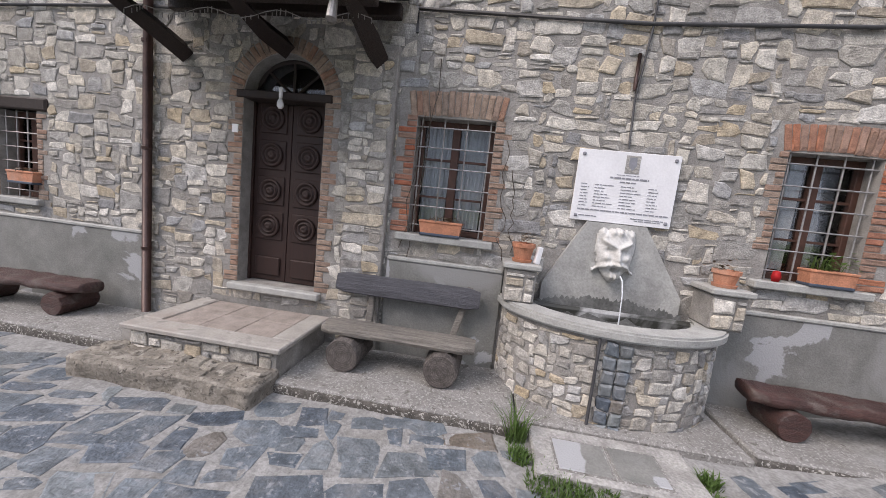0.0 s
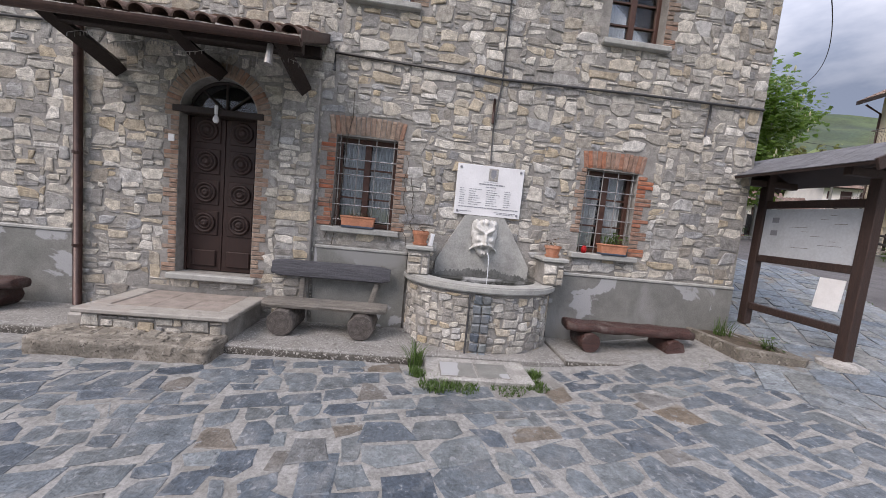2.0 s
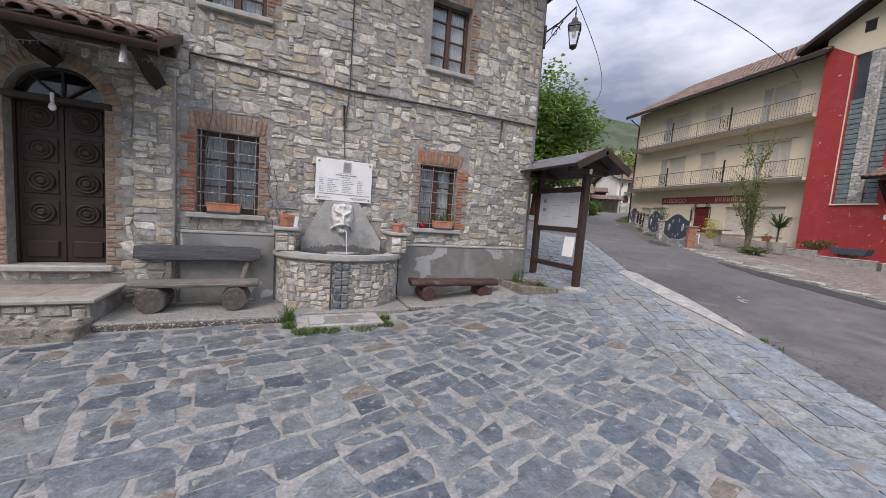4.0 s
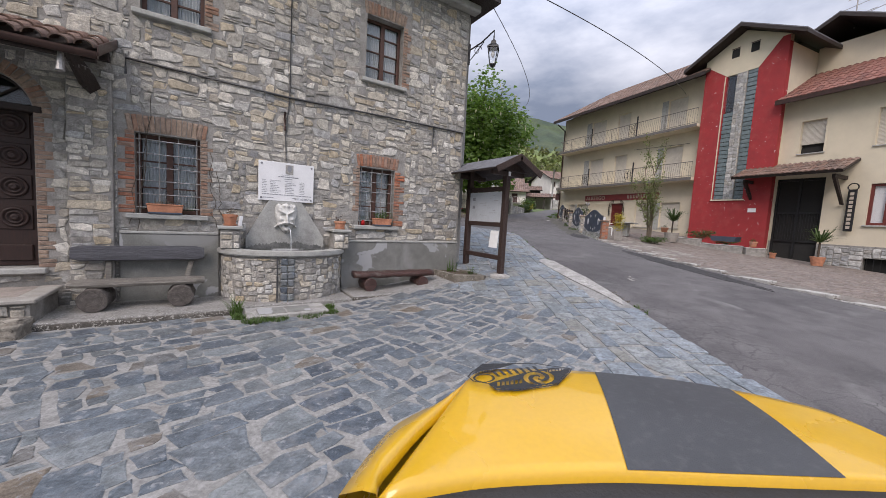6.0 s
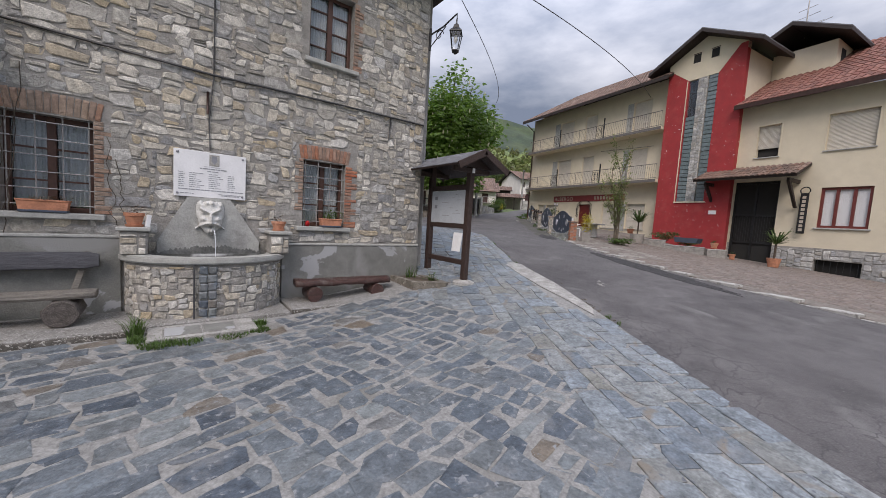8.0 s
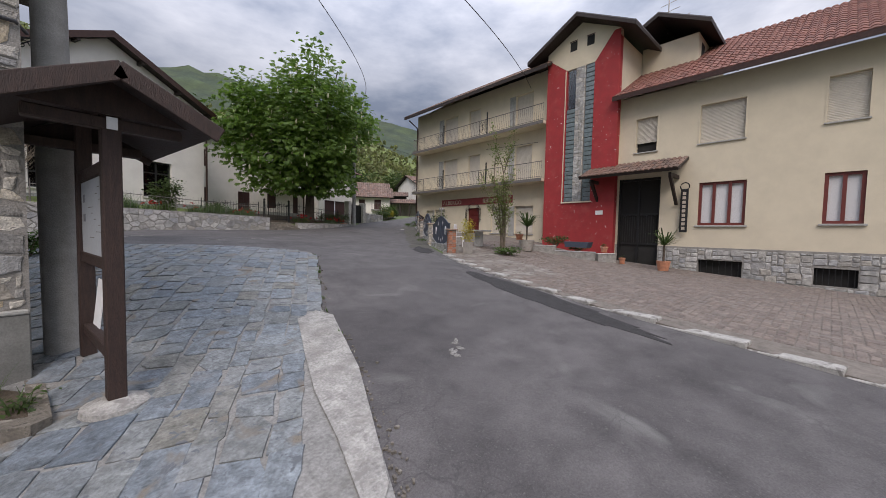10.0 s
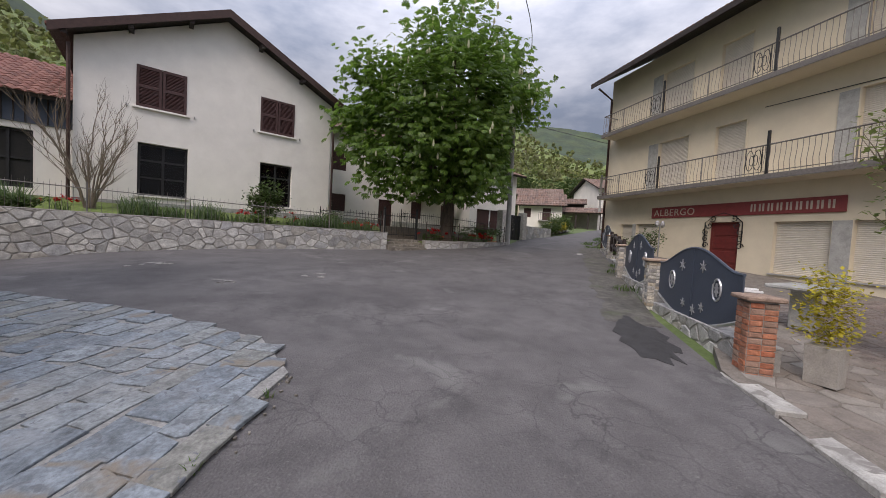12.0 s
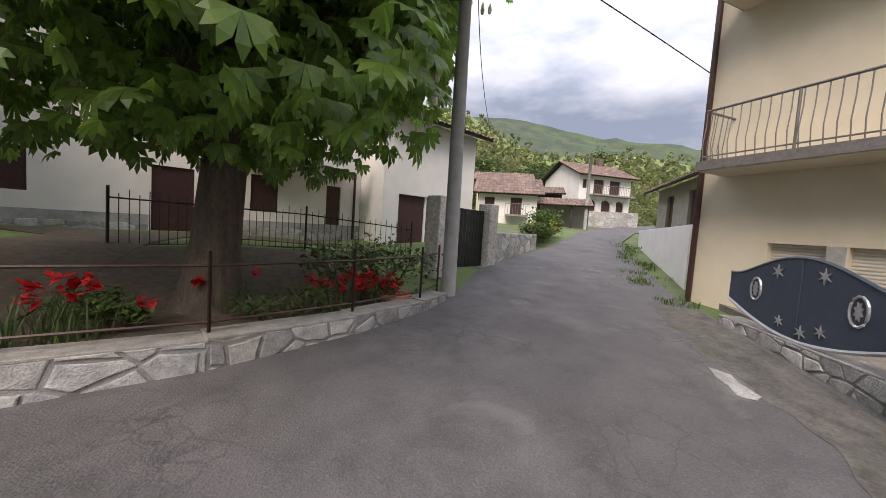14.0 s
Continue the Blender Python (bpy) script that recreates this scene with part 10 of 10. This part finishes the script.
CLEAR = SURROUND + [(-7.29, -3.84, 0, 1.92), (-0.59, 0.8, 0, 2.01), (3.0, 6.1, 0, 1.92), (-1.12, -0.62, 0, 4.3), (0.79, 3.07, 0, 1.74), (1.2, 2.62, 1.5, 2.3), (1.5, 2.25, 2.2, 2.64), (-2.85, -1.27, 0, 1.2)]


def wall_free(x, z):
    x, z = x + WX0, z + 0.7
    if any(a < x < b and c < z < d for a, b, c, d in CLEAR):
        return False
    return math.hypot(x - ARCH_X, z - DOOR[3]) > ARCH_R + 0.2 or z < DOOR[3]


SIZES = [(5, 2), (6, 2), (4, 2), (7, 3), (5, 3), (8, 3), (3, 2), (6, 3), (4, 3), (9, 4), (7, 2), (6, 4), (3, 1), (5, 1), (6, 1), (4, 1), (10, 4), (5, 2), (4, 3), (7, 5), (8, 5), (6, 4), (5, 4)]
field = rough_quads(pack(WX1 - WX0, 6.85, 0.042, SIZES, wall_free, rng), rng)
lay_rubble(stone_house, field, lambda x, z: -0.7 < x + WX0 < 3.4 and 1.2 < z + 0.7 < 4.6, lambda x, z: Matrix.Translation((x + WX0, WY, z + 0.7)), (M["stone"], M["stone_rest"]), ("stone", "rubble_rest"), rng, (0.003, 0.02), 0.0105, 0.014)
pier_field = rough_quads(pack(0.5, 3.55, 0.042, [(6, 2), (8, 3), (5, 3), (4, 2), (11, 3), (7, 2), (5, 1)], lambda x, z: True, rng), rng)
lay_rubble(stone_house, pier_field, lambda x, z: True, lambda x, z: Matrix.Translation((x - 1.12, 4.36, z + 0.72)), (M["stone"], M["stone_rest"]), ("pier_stone", "rubble_rest"), rng, (0.006, 0.02), 0.007, 0.009)


def flat_arch(o, wide, h, mat, rng):
    """Bricks on end, fanned over an opening."""
    x0, x1, z = o[0] - wide, o[1] + wide, o[3]
    n = int((x1 - x0) / 0.068)
    for k in range(n):
        u = (k + 0.5) / n
        lay_brick(stone_house, x0 + (x1 - x0) * u, z + h / 2 + 0.02 * math.sin(math.pi * u), (x1 - x0) / n, h * rng.uniform(0.93, 1.03), rng, mat, (u - 0.5) * 0.35, rng.uniform(0.008, 0.02))


def jamb(x, z0, z1, side, rng, mat, wide=0.12, y=WY):
    """Toothed courses of brick up the side of an opening."""
    z, k = z0, 0
    while z < z1 - 0.03:
        w = wide * (1.75 if k % 4 < 2 and rng.random() < 0.8 else 1.0)
        lay_brick(stone_house, x + side * w / 2, z + 0.031, w, 0.062, rng, mat, 0, rng.uniform(0.006, 0.018), y)
        z += 0.066
        k += 1


flat_arch(W1, 0.1, 0.27, M["brick_grey"], rng)
flat_arch(W2, 0.08, 0.27, M["brick"], rng)
for o in (UP1, UP2, UP3):
    flat_arch(o, 0.06, 0.25, M["brick_grey"], rng)
jamb(W1[0], W1[2], W1[3], -1, rng, M["brick"])
jamb(W1[1], W1[2], W1[3], 1, rng, M["brick_grey"], 0.11)
jamb(W2[0], W2[2] + 0.3, W2[3], -1, rng, M["brick_grey"], 0.09)
jamb(W2[1], W2[2], W2[3], 1, rng, M["brick"], 0.15)
jamb(UP1[1], UP1[2], UP1[3], 1, rng, M["brick_grey"], 0.11)
jamb(UP2[1], UP2[2], UP2[3], 1, rng, M["brick_grey"], 0.12)
jamb(LEFT[1], LEFT[2], LEFT[3], 1, rng, M["brick_grey"], 0.09)
jamb(LEFT[0], LEFT[2], LEFT[3], -1, rng, M["brick_grey"], 0.09)
jamb(DOOR[0], DOOR[2], DOOR[3], -1, rng, M["brick_grey"], 0.11)
jamb(DOOR[1], DOOR[2], DOOR[3], 1, rng, M["brick_grey"], 0.11)
for k in range(26):
    a = math.pi * (k + 0.5) / 26
    r = ARCH_R + 0.1
    lay_brick(stone_house, ARCH_X + r * math.cos(a), DOOR[3] + r * math.sin(a), 0.072, 0.19, rng, M["brick_grey"], math.pi / 2 - a, rng.uniform(0.008, 0.02))

# fountain stones, wrapped round the basin
arc, acc = [], 0.0
px0, py0 = rim_point(0, 0.955)
for j in range(1, 121):
    a = math.pi * j / 120
    x1, y1 = rim_point(a, 0.955)
    acc += math.hypot(x1 - px0, y1 - py0)
    arc.append((acc, a))
    px0, py0 = x1, y1


def on_basin(s, z):
    a = next((aa for ss, aa in arc if ss >= s), math.pi)
    x1, y1 = rim_point(a, 0.955)
    nx, ny = math.cos(a) / FA, -math.sin(a) / FB
    return Matrix.Translation((x1, y1, z + 0.72)) @ Matrix.Rotation(math.atan2(ny, nx) + math.pi / 2, 4, "Z")


fstones = rough_quads(pack(acc, 0.92, 0.042, [(3, 2), (4, 2), (4, 3), (5, 2), (3, 3), (5, 3), (2, 2)], lambda x, z: True, rng), rng, 0.16, 0.3)
lay_rubble(fountain, fstones, lambda x, z: True, on_basin, (M["stone"], M["stone_rest"]), ("stone", "stone_rest"), rng, (0.008, 0.022), 0.008, 0.01)
chan = thing("drain_channel", "dark slate channel and thin pipe down the fountain front", "drain")
for k in range(7):
    for h in (0, 1):
        v, f = stone_shape(0.115, 0.125, 0.03, rng, 0.005, 0.2)
        me = bpy.data.meshes.new("slate")
        me.from_pydata(v, [], f)
        me.materials.append(M["slate"])
        piece("slate", me, chan, on_basin(acc * 0.525 + (h - 0.5) * 0.118, 0.065 + 0.128 * k) @ Matrix.Translation((0, -0.015, 0)))
q = on_basin(acc * 0.575, 0.0) @ Vector((0, -0.05, 0))
part("pipe", tube([(q.x, q.y, 0.72), (q.x, q.y, 1.64)], 0.014, 6), M["cable"], chan)
for k, (x0, x1) in enumerate(((0.79, 1.1), (2.76, 3.07))):
    for r in pack(x1 - x0, 0.33, 0.05, [(3, 2), (4, 3), (2, 2)], lambda x, z: True, rng):
        v, f = stone_shape(r[2] - r[0], r[3] - r[1], 0.02, rng)
        me = bpy.data.meshes.new("stone")
        me.from_pydata(v, [], f)
        me.materials.append(M["stone"])
        piece("stone", me, fountain, Matrix.Translation((x0 + (r[0] + r[2]) / 2, WY - 0.36, 1.745 + (r[1] + r[3]) / 2)))
for r in pack(1.58, 0.4, 0.05, [(4, 3), (5, 3), (3, 2), (6, 4), (2, 2)], lambda x, z: True, rng):
    v, f = stone_shape(r[2] - r[0], r[3] - r[1], 0.025, rng)
    me = bpy.data.meshes.new("stone")
    me.from_pydata(v, [], f)
    me.materials.append(M["stone"])
    piece("stone", me, terrace, Matrix.Translation((-2.85 + (r[0] + r[2]) / 2, 3.42, 0.69 + (r[1] + r[3]) / 2)))

# slate slabs of the yard, laid in crooked bands
YTURN = radians(14)
YO = Vector((-9.0, -8.0))
ca, sa = math.cos(YTURN), math.sin(YTURN)


def yard_xy(u, v):
    return YO.x + u * ca - v * sa, YO.y + u * sa + v * ca


def yard_free(u, v):
    x, y = yard_xy(u, v)
    if not inside_polygon(x, y, YARD) or y < -6.5 or x < -7.5:
        return False
    if y > 3.36 and x < 6.1 and not (x > 5.4 and y < 3.2):
        return y < 3.5 and (1.0 < x < 1.05)
    if 0.98 < x < 2.75 and y > 2.85:
        return False
    if -3.15 < x < -1.15 and y > 2.98:
        return False
    if 7.0 < x < 9.2 and abs((y - 0.3) - (x - 7.0) * 1.72) < 0.5 and y < 4.0:
        return False
    return not (x < 6.12 and y > 4.3)


def yard_uv(x, y):
    return (x - YO.x) * ca + (y - YO.y) * sa, -(x - YO.x) * sa + (y - YO.y) * ca


def courses(width, height, allowed, rng, heights=(0.2, 0.26, 0.3, 0.34), lengths=(0.24, 0.62), step=0.06):
    """Slabs laid in bands of uneven height. Yields u0, v0, u1, v1."""
    out, v = [], 0.0
    while v < height:
        h, u = rng.choice(heights), 0.0
        while u < width:
            if not allowed(u, v + h / 2):
                u += step
                continue
            want, w = rng.uniform(*lengths), step
            while w < want + 0.16 and allowed(u + w, v + h / 2):
                w += step
            w = min(w, want) if w >= want + 0.16 else w
            if rng.random() < 0.1 and h > 0.36 and w > 0.3:
                k = rng.uniform(0.4, 0.6)
                out += [(u, v, u + w, v + h * k), (u, v + h * k, u + w, v + h)]
            elif w > 0.11:
                out.append((u, v, u + w, v + h))
            u += w
        v += h
    return out


EDGE_TURN = radians(58.5)
ce, se = math.cos(EDGE_TURN), math.sin(EDGE_TURN)


def edge_xy(u, v):
    """Along and back from the road edge of the yard."""
    return 4.2 + u * ce - v * se, -4.6 + u * se + v * ce


def is_banded(x, y, m=0.0):
    """Where the slabs lie in bands along the road edge; m draws the limit in towards the edge."""
    back_from_edge = -(x - 4.2) * se + (y + 4.6) * ce
    return x + 0.25 * y > 5.9 + m or y > 4.4 + m or back_from_edge < 1.5 - m


def lay_flat(x, y, turn):
    gx, gy = (ground_z(x + 0.1, y) - ground_z(x - 0.1, y)) / 0.2, (ground_z(x, y + 0.1) - ground_z(x, y - 0.1)) / 0.2
    lay = Matrix(((1, 0, -gx, 0), (0, 1, -gy, 0), (gx, gy, 1, 0), (0, 0, 0, 1)))
    return Matrix.Translation((x, y, ground_z(x, y) + 0.03)) @ lay @ Matrix.Rotation(turn, 4, "Z") @ Matrix.Rotation(radians(-90), 4, "X")


banded = courses(19, 9, lambda u, v: yard_free(*yard_uv(*edge_xy(u, v))) and is_banded(*edge_xy(u, v)), rng, (0.2, 0.24, 0.29, 0.34), (0.26, 0.54))
field = [r for r in pack(27, 22, 0.078, [(4, 3), (5, 3), (6, 3), (6, 4), (3, 3), (5, 2), (4, 2), (7, 4), (3, 2), (5, 4), (4, 4)], lambda u, v: True, rng) if yard_free((r[0] + r[2]) / 2, (r[1] + r[3]) / 2)]
slabs = rough_quads([r for r in field if not is_banded(*yard_xy((r[0] + r[2]) / 2, (r[1] + r[3]) / 2), 0.15)], rng, 0.2, 0.25)


def yard_near(u, v):
    x, y = yard_xy(u, v)
    return -3.5 < x < 5.2 and -0.4 < y < 3.4


lay_rubble(yard, slabs, yard_near, lambda u, v: lay_flat(*yard_xy(u, v), YTURN), (M["slate"], M["slate_rest"]), ("slab", "slab_rest"), rng, (0.003, 0.008), 0.016, 0.012)
lay_rubble(yard, rough_quads(banded, rng, 0.1, 0.15), lambda u, v: edge_xy(u, v)[0] < 9.8 and edge_xy(u, v)[1] > 1.0, lambda u, v: Matrix.Translation((0, 0, 0.005)) @ lay_flat(*edge_xy(u, v), EDGE_TURN), (M["slate_pale"], M["slate_pale_rest"]), ("edge_slab", "slab_rest"), rng, (0.004, 0.010), 0.007, 0.005)


# forecourt: crazy paving by the kerb, blocks towards the hotel
FO = Vector((12.0, -8.0))


def fore_xy(u, v):
    return FO.x + u * HU.y + v * HU.x, FO.y - u * HU.x + v * HU.y


FORE_IN = [(x + 0.25, y - 0.12) for x, y in KERB] + [hotel_xy(4.6, 3.6), hotel_xy(4.6, 0.1), hotel_xy(1.2, 0.1), hotel_xy(-15, -0.2), (21.5, -12)]


def on_fore(u, v):
    x, y = fore_xy(u, v)
    gx, gy = (ground_z(x + 0.1, y) - ground_z(x - 0.1, y)) / 0.2, (ground_z(x, y + 0.1) - ground_z(x, y - 0.1)) / 0.2
    lay = Matrix(((1, 0, -gx, 0), (0, 1, -gy, 0), (gx, gy, 1, 0), (0, 0, 0, 1)))
    return Matrix.Translation((x, y, ground_z(x, y) + 0.035)) @ lay @ Matrix.Rotation(math.atan2(-HU.x, HU.y), 4, "Z") @ Matrix.Rotation(radians(-90), 4, "X")


def is_crazy(x, y):
    return y > 1.2 + 0.35 * (20 - x) and x - (13.1 + 0.62 * (y - 1.3)) < 2.3


def fore_free(crazy):
    def test(u, v):
        x, y = fore_xy(u, v)
        return inside_polygon(x, y, FORE_IN) and is_crazy(x, y) == crazy and y > -7
    return test


pav = pack(15, 18, 0.12, [(2, 1), (1, 2), (2, 1), (1, 1)], fore_free(False), rng)
stones_on(fore, pav, lambda r: fore_xy(*r[:2])[0] < 16.5 and -2 < fore_xy(*r[:2])[1] < 2.5, on_fore, (M["paver_piece"], M["paver"]), ("block", "block_paving"), rng, (0.006, 0.01), 0.007, 0.05)
caz = rubble(15, 20, 0.34, 0.28, 0.45, lambda u, v: True, rng, 0.12, keep=fore_free(True))
lay_rubble(fore, caz, lambda u, v: fore_xy(u, v)[0] < 19, on_fore, (M["crazy_piece"], M["crazy"]), ("flag", "crazy_paving"), rng, (0.005, 0.012), 0.012, 0.008)

# crumbled edge of the yard: bits of stone and weeds along the asphalt
EDGE_LINE = [(7.05, 0.0), (8.25, 2.0), (9.2, 4.15), (10.85, 6.95), (11.6, 8.3)]
bits = bmesh.new()
tufts = bmesh.new()
for (xa, ya), (xb, yb) in zip(EDGE_LINE, EDGE_LINE[1:]):
    L = math.hypot(xb - xa, yb - ya)
    ox, oy = (yb - ya) / L, -(xb - xa) / L
    for k in range(int(L * 34)):
        u, d = rng.random(), abs(rng.gauss(0.03, 0.07))
        x, y = xa + (xb - xa) * u + ox * d, ya + (yb - ya) * u + oy * d
        r = rng.uniform(0.006, 0.02)
        add_box(bits, 0, 0, 0, r * rng.uniform(1, 2.2), r * rng.uniform(0.8, 1.6), r, Matrix.Translation((x, y, ground_z(x, y) + r * 0.3)) @ Matrix.Rotation(rng.uniform(0, 3), 4, "Z"))
    for k in range(int(L * 1.6)):
        u = rng.random()
        x, y = xa + (xb - xa) * u + ox * 0.05, ya + (yb - ya) * u + oy * 0.05
        blades(tufts, (x, y, ground_z(x, y)), 0.05, 9, 0.09, rng, 0.006, 0.7)
tagged(part("stone_crumbs", bits, M["rough_rock"]), "crumbled bits of stone along the paving edge", "rubble", kind="stuff")
tagged(part("weeds", tufts, M["grass"]), "small weeds along the paving edge", "weeds", kind="stuff")

# rubble base of the long house and its wing
srng = random.Random(515)
for owner, x0, w, y, z0, h in ((long, -5.0, 7.95, -0.05, 2.9, 0.98), (long, 4.0, 5.2, -0.05, 2.9, 0.98), (wing, 9.22, 4.58, -1.6, 2.7, 0.68)):
    lay_rubble(owner, rubble(w, h, 0.3, 0.22, 0.45, lambda u, v: True, srng, 0.12), lambda u, v: False, lambda u, v: Matrix.Translation((x0 + u, y, z0 + v)), (M["garden_stone"], M["garden_stone_rest"]), ("stone", "stone_rest"), srng, (0.012, 0.03), 0.011, 0.014)
